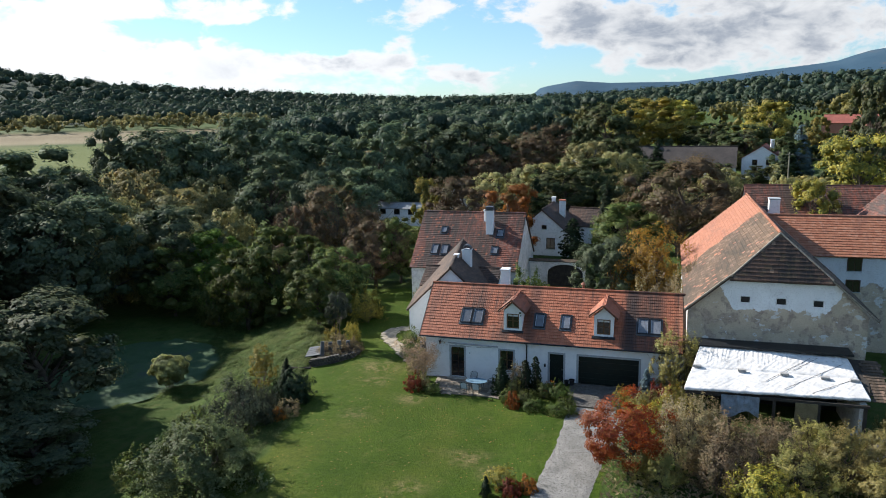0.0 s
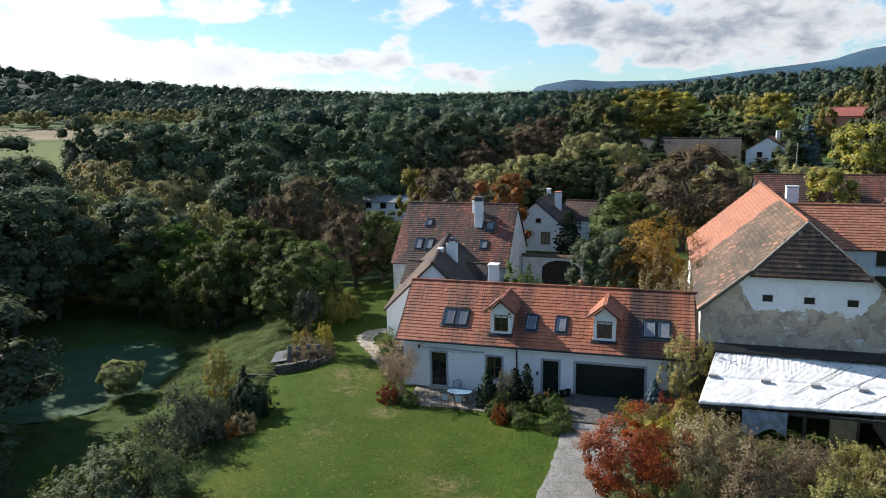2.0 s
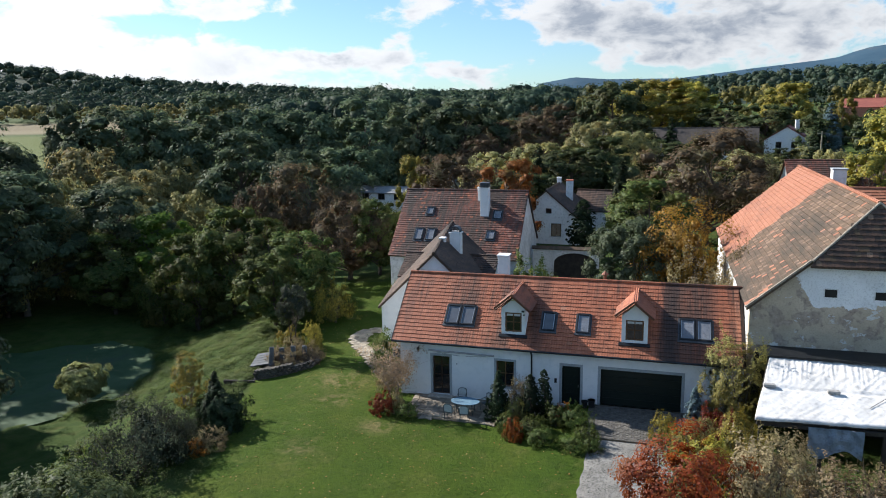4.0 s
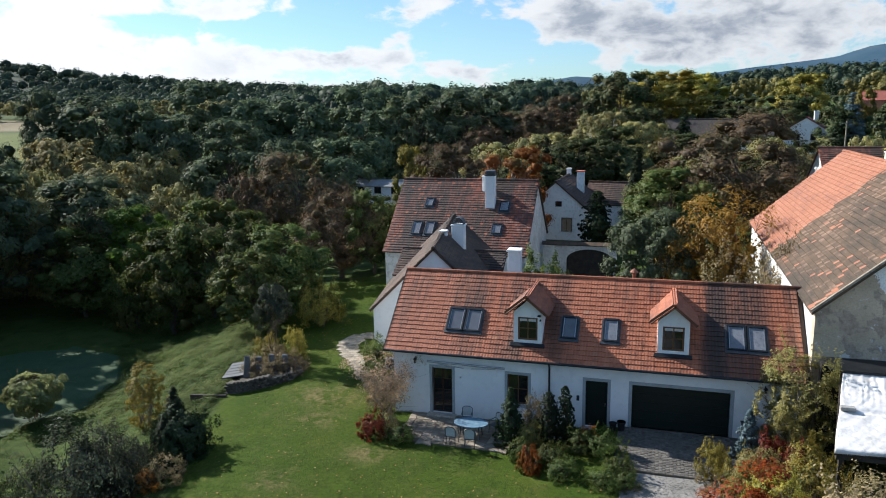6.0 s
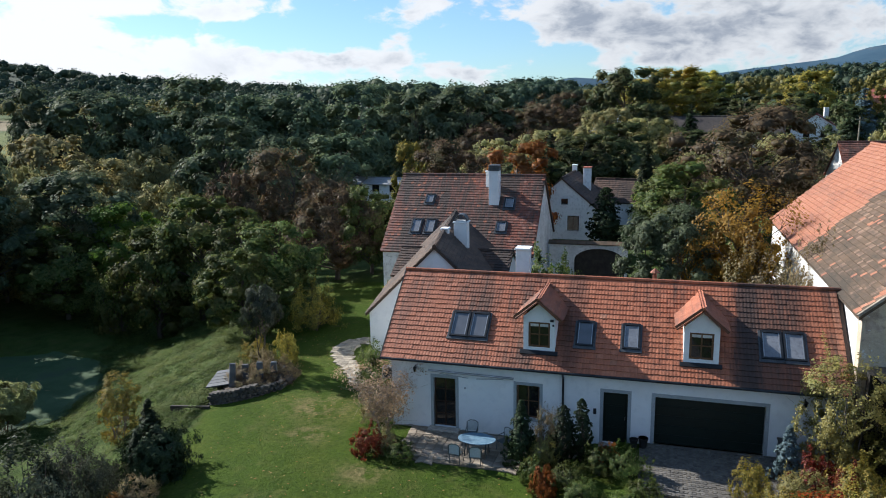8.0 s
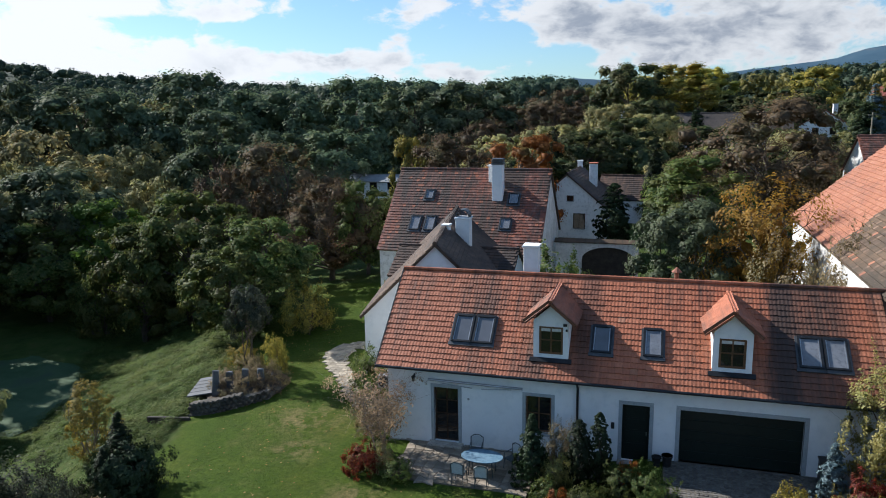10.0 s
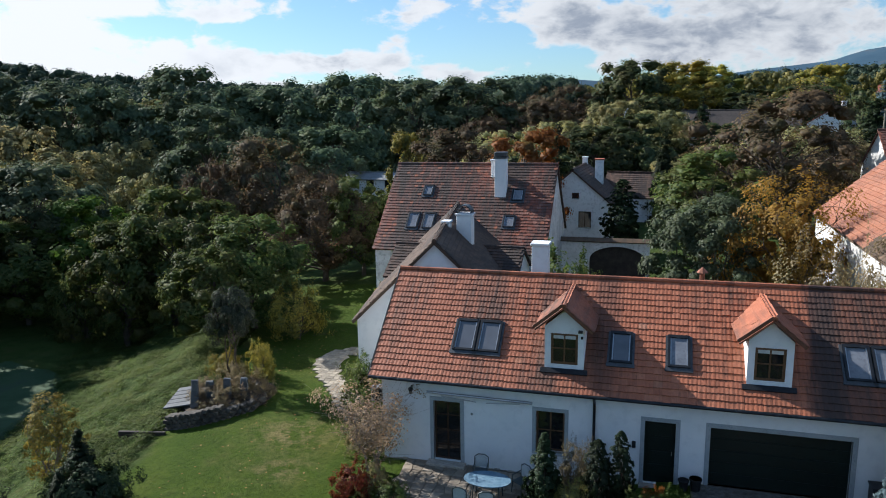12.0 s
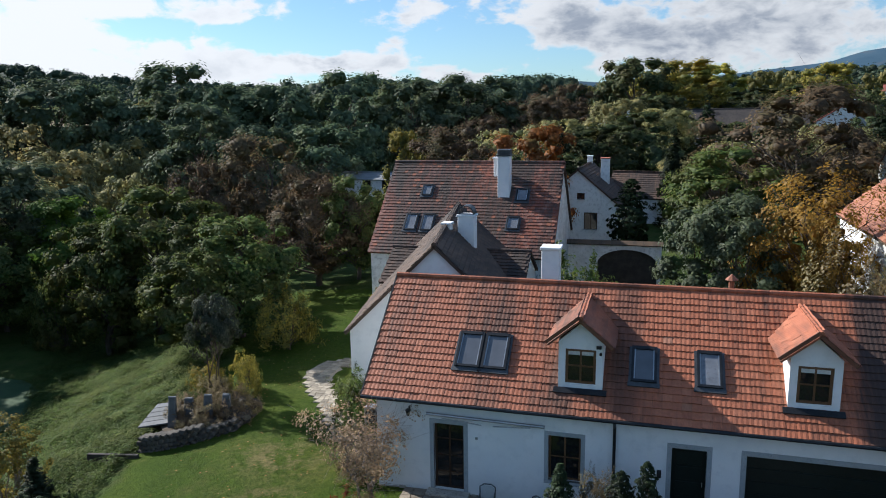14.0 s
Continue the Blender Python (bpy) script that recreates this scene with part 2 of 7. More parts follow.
beam_dark = mottled("dark_timber", (0.03, 0.025, 0.02), (0.06, 0.05, 0.04), None, 2.0, 20.0, 0.8, 0.3)
metal_dark = mottled("dark_sheet_metal", (0.022, 0.024, 0.027), (0.04, 0.042, 0.045), None, 2.0, 18.0, 0.45, 0.1, 0.005, 0.6)
metal_grey = mottled("grey_metal", (0.30, 0.31, 0.32), (0.42, 0.43, 0.44), None, 2.0, 18.0, 0.4, 0.1, 0.005, 0.8)
lead_flash = mottled("grey_flashing", (0.06, 0.065, 0.07), (0.10, 0.105, 0.11), None, 2.0, 18.0, 0.5, 0.15, 0.005, 0.4)
# dark runs right of each dormer: algae stain with the dormer's shadow painted in
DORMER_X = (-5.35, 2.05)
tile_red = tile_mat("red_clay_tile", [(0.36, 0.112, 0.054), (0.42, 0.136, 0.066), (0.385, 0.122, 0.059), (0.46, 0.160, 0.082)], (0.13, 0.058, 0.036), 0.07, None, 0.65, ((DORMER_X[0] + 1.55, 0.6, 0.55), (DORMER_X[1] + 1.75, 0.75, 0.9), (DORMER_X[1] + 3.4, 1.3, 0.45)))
tile_orange = tile_mat("new_orange_tile", [(0.36, 0.135, 0.070), (0.41, 0.170, 0.092), (0.32, 0.115, 0.060), (0.44, 0.20, 0.12)], (0.24, 0.105, 0.068), 0.0, None, 0.7)
tile_old = tile_mat("old_brown_tile", [(0.115, 0.072, 0.043), (0.155, 0.098, 0.058), (0.09, 0.060, 0.038), (0.30, 0.19, 0.13)], (0.060, 0.045, 0.031), 0.10, (0.20, 0.15, 0.09), 0.85)
tile_rear = tile_mat("patched_red_brown_tile", [(0.23, 0.066, 0.037), (0.28, 0.086, 0.047), (0.13, 0.050, 0.035), (0.33, 0.14, 0.095)], (0.066, 0.042, 0.031), 0.17, (0.28, 0.21, 0.16), 0.6)
tile_wing = tile_mat("weathered_tan_tile", [(0.105, 0.066, 0.046), (0.145, 0.092, 0.062), (0.075, 0.050, 0.037)], (0.045, 0.034, 0.028), 0.1, (0.16, 0.12, 0.09), 0.85)
tile_dark = tile_mat("dark_brown_tile", [(0.09, 0.052, 0.037), (0.14, 0.080, 0.055), (0.06, 0.040, 0.03)], (0.045, 0.033, 0.028), 0.1, None, 0.8)
tile_far_red = mottled("far_red_roof", (0.20, 0.06, 0.045), (0.27, 0.085, 0.06), None, 0.4, 3.0, 0.8, 0.2)
tile_far_dark = mottled("far_grey_brown_roof", (0.045, 0.038, 0.034), (0.08, 0.065, 0.055), None, 0.3, 3.0, 0.8, 0.2)
far_grey_roof = mottled("far_grey_roof", (0.20, 0.20, 0.20), (0.28, 0.28, 0.28), None, 0.3, 3.0, 0.7, 0.2)
far_wall = mottled("far_white_wall", (0.74, 0.74, 0.73), (0.81, 0.81, 0.80), None, 0.5, 4.0, 0.9, 0.1)
far_red_wall = mottled("far_red_brown_wall", (0.30, 0.13, 0.09), (0.36, 0.17, 0.12), None, 0.5, 4.0, 0.9, 0.1)
pink_wall = mottled("pinkish_wall", (0.55, 0.42, 0.38), (0.60, 0.48, 0.43), None, 0.5, 4.0, 0.9, 0.1)
brick_red = mottled("red_brick", (0.35, 0.10, 0.06), (0.45, 0.15, 0.09), None, 2.0, 14.0, 0.85, 0.4)
bark = mottled("bark", (0.075, 0.058, 0.045), (0.13, 0.105, 0.082), None, 2.0, 18.0, 0.95, 0.7, 0.04)
bark_pale = mottled("pale_bark", (0.20, 0.16, 0.13), (0.30, 0.25, 0.21), None, 2.0, 18.0, 0.9, 0.4, 0.02)
rock = mottled("garden_rock", (0.060, 0.052, 0.042), (0.115, 0.10, 0.082), (0.05, 0.046, 0.04), 1.8, 9.0, 0.9, 0.8, 0.05, vary=0.3)
slate = mottled("grey_stone_slab", (0.075, 0.08, 0.085), (0.13, 0.135, 0.14), None, 1.2, 15.0, 0.7, 0.3, vary=0.15)
flag = mottled("pale_flagstone", (0.24, 0.205, 0.155), (0.32, 0.275, 0.21), (0.16, 0.135, 0.10), 1.5, 12.0, 0.85, 0.4, 0.02, vary=0.3)
flag_grey = mottled("grey_brown_flagstone", (0.19, 0.155, 0.115), (0.28, 0.235, 0.18), (0.12, 0.10, 0.078), 1.5, 12.0, 0.85, 0.4, 0.02, vary=0.3)
paver = mottled("grey_paver", (0.095, 0.088, 0.078), (0.145, 0.133, 0.118), (0.06, 0.056, 0.05), 1.5, 14.0, 0.85, 0.35, 0.01, vary=0.28)
gravel = mottled("pale_gravel", (0.165, 0.156, 0.138), (0.245, 0.232, 0.208), (0.07, 0.066, 0.058), 0.9, 9.0, 0.95, 1.0, 0.04)
joint_soil = mottled("joint_soil", (0.10, 0.085, 0.06), (0.16, 0.135, 0.10), None, 2.0, 20.0, 0.95, 0.5)
soil = mottled("garden_soil", (0.055, 0.042, 0.03), (0.10, 0.075, 0.05), None, 2.0, 15.0, 0.95, 0.7, 0.04)
tarp_mat = mottled("white_tarpaulin", (0.60, 0.575, 0.54), (0.72, 0.695, 0.66), (0.46, 0.44, 0.41), 0.9, 4.0, 0.55, 0.3, 0.06)
blue_sheet = mottled("grey_blue_sheet", (0.17, 0.21, 0.245), (0.25, 0.29, 0.33), None, 0.8, 6.0, 0.5, 0.2)
cloth_blue = mottled("pale_blue_tablecloth", (0.085, 0.165, 0.23), (0.17, 0.26, 0.32), (0.06, 0.12, 0.18), 2.2, 7.0, 0.7, 0.1)
chair_dark = mottled("dark_green_grey_chair", (0.05, 0.065, 0.07), (0.08, 0.10, 0.105), None, 3.0, 30.0, 0.5, 0.1, 0.004, 0.3)
mesh_pale = mottled("pale_chair_mesh", (0.34, 0.37, 0.38), (0.44, 0.47, 0.48), None, 6.0, 60.0, 0.7, 0.2)
black_plastic = mottled("black_plastic", (0.015, 0.015, 0.016), (0.03, 0.03, 0.032), None, 4.0, 30.0, 0.5, 0.1)
# near-black colour stands in for the shade inside openings
inside_shade = mottled("painted_interior_shade", (0.02, 0.018, 0.016), (0.03, 0.027, 0.024), None, 1.0, 8.0, 0.9, 0.1)
copper_brown = mottled("brown_sheet_metal", (0.13, 0.06, 0.04), (0.19, 0.085, 0.055), None, 2.0, 14.0, 0.5, 0.1, 0.005, 0.3)
curtain = mottled("pale_curtain", (0.5, 0.5, 0.48), (0.6, 0.6, 0.58), None, 6.0, 30.0, 0.9, 0.2)


def glass_mat(name, tint, rough=0.04):
    m, N, L = node_mat(name)
    co = N.new("ShaderNodeTexCoord").outputs["Object"]
    col = n_ramp(N, L, n_noise(N, L, co, 1.5), [(0.3, tint), (0.7, tuple(1.4 * v for v in tint))])
    return finish(m, N, L, col, rough, None, 0, 0, 0.0, 0.6)


pane_dark = glass_mat("window_glass", (0.010, 0.011, 0.012))
pane_sky = glass_mat("skylight_glass", (0.085, 0.09, 0.10), 0.18)
# pale panes: blinds, and reflected sky put into the colour
pane_blind_reflect = mottled("pale_blind_and_sky_reflection", (0.15, 0.16, 0.178), (0.20, 0.21, 0.23), None, 1.5, 8.0, 0.25, 0.05)


def peeling_mat(name, mid_x, half, edge_z, white_c=(0.72, 0.72, 0.71)):
    """Peeling wall: limewash above edge_z and within half of mid_x, brown-grey render and bare stone where it has come off."""
    m, N, L = node_mat(name)
    pos = N.new("ShaderNodeNewGeometry").outputs["Position"]
    sep = N.new("ShaderNodeSeparateXYZ")
    L.new(pos, sep.inputs[0])
    edge = n_noise(N, L, pos, 0.75, 6.0, 0.65)
    off = n_math(N, L, "ABSOLUTE", n_math(N, L, "SUBTRACT", sep.outputs["X"], mid_x), 0.0)
    side = n_math(N, L, "MULTIPLY", n_math(N, L, "MAXIMUM", n_math(N, L, "SUBTRACT", off, half), 0.0), 1.6)
    h = n_math(N, L, "SUBTRACT", n_math(N, L, "ADD", sep.outputs["Z"], n_math(N, L, "MULTIPLY", edge, 2.6)), side)
    white = n_range(N, L, h, edge_z + 1.30, edge_z + 1.36)
    patch = n_noise(N, L, pos, 0.9, 6.0, 0.6)
    render_c = n_ramp(N, L, n_noise(N, L, pos, 0.8, 5.0), [(0.3, (0.41, 0.335, 0.245)), (0.7, (0.54, 0.445, 0.335))])
    stone_c = n_ramp(N, L, n_noise(N, L, pos, 5.0, 4.0), [(0.3, (0.27, 0.21, 0.165)), (0.7, (0.44, 0.36, 0.29))])
    low = n_mix(N, L, n_range(N, L, patch, 0.52, 0.55), render_c, stone_c)
    low = n_mix(N, L, n_range(N, L, n_noise(N, L, pos, 0.9, 7.0, 0.7, (1, 1, 1.4)), 0.575, 0.60), low, (0.60, 0.59, 0.56))
    up = n_ramp(N, L, n_noise(N, L, pos, 0.9, 5.0), [(0.3, tuple(0.9 * q for q in white_c)), (0.7, tuple(1.05 * q for q in white_c))])
    col = n_mix(N, L, white, low, up)
    col = n_mix(N, L, n_range(N, L, n_noise(N, L, pos, 12.0), 0.5, 0.9, 0, 0.5), col, (0.12, 0.10, 0.09))
    return finish(m, N, L, col, 0.92, n_math(N, L, "ADD", patch, n_noise(N, L, pos, 8.0)), 0.5, 0.06)


barn_plaster = peeling_mat("peeling_barn_wall", 13.9, 3.0, 6.75, (0.80, 0.80, 0.80))
wing_plaster = peeling_mat("peeling_wing_wall", 28.0, 30.0, 5.4, (0.60, 0.61, 0.62))
mortar = mottled("verge_mortar", (0.24, 0.20, 0.155), (0.40, 0.35, 0.28), (0.14, 0.115, 0.09), 2.5, 9.0, 0.95, 0.7, 0.04)
block_grey = mottled("grey_concrete_block", (0.26, 0.25, 0.235), (0.36, 0.35, 0.33), None, 3.0, 20.0, 0.9, 0.4, 0.01)
rubble_pale = mottled("pale_rubble_stone", (0.36, 0.33, 0.28), (0.52, 0.49, 0.43), (0.22, 0.19, 0.16), 2.0, 10.0, 0.9, 0.6, 0.03, vary=0.3)
board_olive = mottled("olive_brown_boards", (0.13, 0.105, 0.055), (0.20, 0.165, 0.09), None, 1.5, 18.0, 0.85, 0.4, 0.01)


def ground_mat():
    m, N, L = node_mat("ground_cover")
    pos = N.new("ShaderNodeNewGeometry").outputs["Position"]

    def attr(n):
        a = N.new("ShaderNodeAttribute")
        a.attribute_name = n
        return a.outputs["Fac"]
    fine = n_noise(N, L, pos, 4.5, 8.0, 0.78)
    mid = n_noise(N, L, pos, 0.9, 4.0, 0.6)
    big = n_noise(N, L, pos, 0.16, 4.0, 0.6)
    wild = n_ramp(N, L, mid, [(0.3, (0.030, 0.052, 0.011)), (0.5, (0.050, 0.078, 0.017)), (0.7, (0.072, 0.082, 0.024))])
    lawn = n_ramp(N, L, big, [(0.3, (0.040, 0.074, 0.007)), (0.5, (0.062, 0.096, 0.010)), (0.7, (0.098, 0.112, 0.017))])
    lawn = n_mix(N, L, n_range(N, L, mid, 0.55, 0.75, 0, 0.6), lawn, (0.13, 0.125, 0.035))
    dry = n_math(N, L, "MULTIPLY", attr("dry"), n_range(N, L, n_noise(N, L, pos, 1.4, 5.0, 0.7), 0.42, 0.56))
    lawn = n_mix(N, L, dry, lawn, (0.24, 0.18, 0.085))
    lawn = n_mix(N, L, n_range(N, L, fine, 0.38, 0.66, 0, 0.75), lawn, (0.020, 0.042, 0.005))
    field = n_ramp(N, L, n_noise(N, L, pos, 0.02, 4.0), [(0.35, (0.085, 0.105, 0.025)), (0.65, (0.12, 0.135, 0.04))])
    stubble = n_ramp(N, L, n_noise(N, L, pos, 0.03, 4.0), [(0.35, (0.16, 0.125, 0.07)), (0.65, (0.21, 0.17, 0.10))])
    col = n_mix(N, L, n_range(N, L, attr("lawn"), 0.35, 0.65), wild, lawn)
    col = n_mix(N, L, attr("field"), col, field)
    col = n_mix(N, L, attr("stubble"), col, stubble)
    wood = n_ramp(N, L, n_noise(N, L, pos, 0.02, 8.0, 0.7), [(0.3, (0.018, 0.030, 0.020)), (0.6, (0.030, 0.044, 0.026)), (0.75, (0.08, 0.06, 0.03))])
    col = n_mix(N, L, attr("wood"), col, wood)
    # bluish ground colour stands in for haze over the distant mountains
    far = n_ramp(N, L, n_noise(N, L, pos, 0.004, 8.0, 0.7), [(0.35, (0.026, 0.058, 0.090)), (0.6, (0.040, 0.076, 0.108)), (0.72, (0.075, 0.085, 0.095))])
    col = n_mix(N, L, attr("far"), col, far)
    return finish(m, N, L, col, 0.95, fine, 1.0, 0.14, 0.0, 0.1)


ground_cover = ground_mat()


def water_mat():
    m, N, L = node_mat("duckweed_water")
    pos = N.new("ShaderNodeNewGeometry").outputs["Position"]
    a = n_noise(N, L, pos, 0.35, 5.0, 0.6)
    col = n_ramp(N, L, a, [(0.35, (0.032, 0.064, 0.026)), (0.55, (0.046, 0.082, 0.034)), (0.7, (0.022, 0.045, 0.024))])
    return finish(m, N, L, col, n_range(N, L, a, 0.4, 0.7, 0.75, 0.5), n_noise(N, L, pos, 12.0), 0.15, 0.01, 0.0, 0.12)


pond_water = water_mat()

lf_green = leaf_mat("green_leaves", [(0.034, 0.054, 0.014), (0.055, 0.082, 0.020), (0.076, 0.100, 0.024), (0.10, 0.105, 0.03)], (0.075, 0.075, 0.022), 0.42, val=1.7)
lf_bright = leaf_mat("bright_green_leaves", [(0.06, 0.12, 0.015), (0.09, 0.16, 0.022), (0.12, 0.17, 0.03)], None, 0.48, val=1.35)
lf_dark = leaf_mat("dark_green_leaves", [(0.030, 0.043, 0.026), (0.044, 0.060, 0.032), (0.060, 0.074, 0.036)], (0.064, 0.070, 0.034), 0.36, 2.35)
lf_olive = leaf_mat("olive_leaves", [(0.088, 0.090, 0.040), (0.112, 0.110, 0.048), (0.14, 0.128, 0.055), (0.068, 0.075, 0.034)], (0.185, 0.150, 0.055), 0.48, 2.6, 0.48)
lf_silver = leaf_mat("silver_green_leaves", [(0.11, 0.135, 0.055), (0.15, 0.18, 0.078), (0.08, 0.10, 0.038), (0.19, 0.21, 0.10)], None, 0.5, 0.92)
lf_dusk = leaf_mat("grey_green_leaves", [(0.048, 0.062, 0.032), (0.070, 0.086, 0.044), (0.036, 0.046, 0.024), (0.10, 0.115, 0.062)], None, 0.4, 1.75)
lf_shrub = leaf_mat("dull_green_leaves", [(0.034, 0.042, 0.026), (0.050, 0.060, 0.036), (0.026, 0.032, 0.019), (0.085, 0.092, 0.060)], None, 0.35, 1.3)
lf_reed = leaf_mat("reed_leaves", [(0.24, 0.28, 0.11), (0.31, 0.35, 0.15), (0.20, 0.22, 0.09)], None, 0.5, 1.3)
lf_yellow = leaf_mat("yellow_leaves", [(0.24, 0.195, 0.035), (0.34, 0.26, 0.045), (0.17, 0.165, 0.035), (0.12, 0.13, 0.03)], (0.10, 0.11, 0.03), 0.38, 1.35, 0.52)
lf_gold = leaf_mat("golden_leaves", [(0.27, 0.16, 0.025), (0.34, 0.20, 0.03), (0.20, 0.13, 0.03)], (0.14, 0.11, 0.03), 0.42, 1.25, 0.56)
lf_orange = leaf_mat("orange_leaves", [(0.30, 0.11, 0.025), (0.38, 0.16, 0.03), (0.22, 0.10, 0.03)], (0.16, 0.11, 0.03), 0.4, 1.0)
lf_red = leaf_mat("red_orange_leaves", [(0.29, 0.064, 0.017), (0.37, 0.100, 0.02), (0.22, 0.048, 0.015), (0.40, 0.155, 0.03)], (0.26, 0.10, 0.025), 0.45, 1.05)
lf_crimson = leaf_mat("crimson_leaves", [(0.13, 0.016, 0.014), (0.19, 0.028, 0.018), (0.09, 0.016, 0.014), (0.20, 0.07, 0.02)], None, 0.35, 1.0)
lf_brown = leaf_mat("brown_leaves", [(0.085, 0.062, 0.034), (0.12, 0.086, 0.048), (0.065, 0.052, 0.028), (0.14, 0.105, 0.060)], (0.11, 0.095, 0.040), 0.35, 2.5)
lf_olive_brown = leaf_mat("olive_brown_leaves", [(0.10, 0.090, 0.032), (0.16, 0.130, 0.042), (0.075, 0.070, 0.028), (0.21, 0.165, 0.05)], (0.11, 0.115, 0.035), 0.4, 2.1)
lf_rust = leaf_mat("rust_leaves", [(0.105, 0.072, 0.042), (0.14, 0.094, 0.052), (0.082, 0.060, 0.036), (0.15, 0.084, 0.040)], (0.090, 0.080, 0.036), 0.36, 1.2)
lf_tan = leaf_mat("dry_tan_leaves", [(0.30, 0.19, 0.12), (0.38, 0.25, 0.16), (0.22, 0.145, 0.09)], None, 0.4, 1.0)
lf_needle = leaf_mat("dark_needles", [(0.014, 0.026, 0.012), (0.022, 0.036, 0.015), (0.034, 0.048, 0.019)], None, 0.1, 1.05)
lf_blue = leaf_mat("blue_grey_needles", [(0.06, 0.095, 0.10), (0.09, 0.13, 0.14), (0.045, 0.07, 0.075)], None, 0.1)
lf_grass = leaf_mat("rough_grass", [(0.062, 0.105, 0.020), (0.085, 0.130, 0.032), (0.12, 0.155, 0.055), (0.095, 0.105, 0.026)], (0.115, 0.135, 0.042), 0.45, 1.3)
lf_lawn = leaf_mat("lawn_blades", [(0.030, 0.066, 0.005), (0.050, 0.086, 0.009), (0.080, 0.100, 0.014)], (0.085, 0.10, 0.018), 0.45, 1.0)
lf_forest = leaf_mat("forest_leaves", [(0.026, 0.043, 0.028), (0.040, 0.060, 0.036), (0.057, 0.074, 0.040)], None, 0.34, 2.2)
lf_village = leaf_mat("slope_leaves", [(0.030, 0.046, 0.019), (0.045, 0.064, 0.024), (0.060, 0.078, 0.027), (0.078, 0.080, 0.029)], (0.075, 0.070, 0.026), 0.25, 1.15)
lf_forest_autumn = leaf_mat("autumn_forest_leaves", [(0.10, 0.085, 0.03), (0.15, 0.12, 0.035), (0.08, 0.075, 0.03)], None, 0.3)
lf_hill = leaf_mat("far_hill_leaves", [(0.026, 0.046, 0.030), (0.038, 0.060, 0.036), (0.055, 0.070, 0.040)], None, 0.2)
lf_fallen = leaf_mat("fallen_leaves", [(0.30, 0.18, 0.07), (0.24, 0.12, 0.04), (0.38, 0.26, 0.12)], None, 0.2, 1.0)

# ---------------------------------------------------------------- building helpers
ORIGIN = {}


def thing(name, loc, label, category, group="", kind="", turn=0.0):
    e = new(name)
    e.empty_display_size = 0.3
    e.matrix_basis = pose(*loc, 0, 0, turn)
    ORIGIN[e] = e.matrix_basis.copy()
    return tagged(e, label, category, group, kind)


def mesh_of(name, bm, mat):
    me = bpy.data.meshes.new(name)
    bm.to_mesh(me)
    bm.free()
    me.materials.append(mat)
    return me


def part(name, bm, mat, parent, label="", kind=""):
    """Links a bmesh, built in world metres, as one mesh under a thing or a part."""
    inv = ORIGIN[parent].inverted()
    bmesh.ops.transform(bm, matrix=inv, verts=bm.verts)
    ob = new(name, mesh_of(name, bm, mat))
    ob.parent = parent
    ORIGIN[ob] = ORIGIN[parent]
    return tagged(ob, label, "", "", kind)


def solo(name, bm, mat, label, category="", kind="", group=""):
    """A thing or a piece of the setting that is one mesh, built in world metres."""
    return tagged(new(name, mesh_of(name, bm, mat)), label, category, group, kind)


def box(bm, x0, x1, y0, y1, z0, z1, bevel=0.0, m=None):
    r = bmesh.ops.create_cube(bm, size=1.0)
    vs = r["verts"]
    for v in vs:
        v.co = Vector((x0 + (v.co.x + 0.5) * (x1 - x0), y0 + (v.co.y + 0.5) * (y1 - y0), z0 + (v.co.z + 0.5) * (z1 - z0)))
    if bevel:
        es = {e for v in vs for e in v.link_edges}
        vs = bmesh.ops.bevel(bm, geom=list(es), offset=bevel, segments=1, affect="EDGES")["verts"]
        vs = [v for v in vs if v.is_valid]
    if m is not None:
        bmesh.ops.transform(bm, matrix=m, verts=vs)
    return vs


def boxes(*rows, bevel=0.0, m=None):
    bm = bmesh.new()
    for r in rows:
        box(bm, *r, bevel=bevel, m=m)
    return bm


def tube(bm, a, b, r0, r1=None, seg=8):
    a, b = Vector(a), Vector(b)
    r1 = r0 if r1 is None else r1
    d = b - a
    res = bmesh.ops.create_cone(bm, cap_ends=True, segments=seg, radius1=r0, radius2=r1, depth=d.length)
    q = d.to_track_quat("Z", "Y").to_matrix().to_4x4()
    bmesh.ops.transform(bm, matrix=Matrix.Translation((a + b) / 2) @ q, verts=res["verts"])
    return res["verts"]


def tubes(rows, seg=8):
    bm = bmesh.new()
    for a, b, r in rows:
        tube(bm, a, b, r, None, seg)
    return bm


def prism(bm, pts, y0, y1, m=None):
    """A closed profile of (x, z) points drawn out from y0 to y1."""
    a = [bm.verts.new((x, y0, z)) for x, z in pts]
    b = [bm.verts.new((x, y1, z)) for x, z in pts]
    bm.faces.new(a)
    bm.faces.new(b[::-1])
    for i in range(len(pts)):
        j = (i + 1) % len(pts)
        bm.faces.new((a[j], a[i], b[i], b[j]))
    bmesh.ops.recalc_face_normals(bm, faces=bm.faces[:])
    if m is not None:
        bmesh.ops.transform(bm, matrix=m, verts=a + b)


def slab(bm, corners, thick):
    """A plate over four corners (top face, counter-clockwise from above), thick downwards along its normal."""
    c = [Vector(q) for q in corners]
    n = (c[1] - c[0]).cross(c[3] - c[0]).normalized()
    t = [bm.verts.new(q) for q in c]
    u = [bm.verts.new(q - n * thick) for q in c]
    bm.faces.new(t)
    bm.faces.new(u[::-1])
    for i in range(4):
        j = (i + 1) % 4
        bm.faces.new((t[i], u[i], u[j], t[j]))


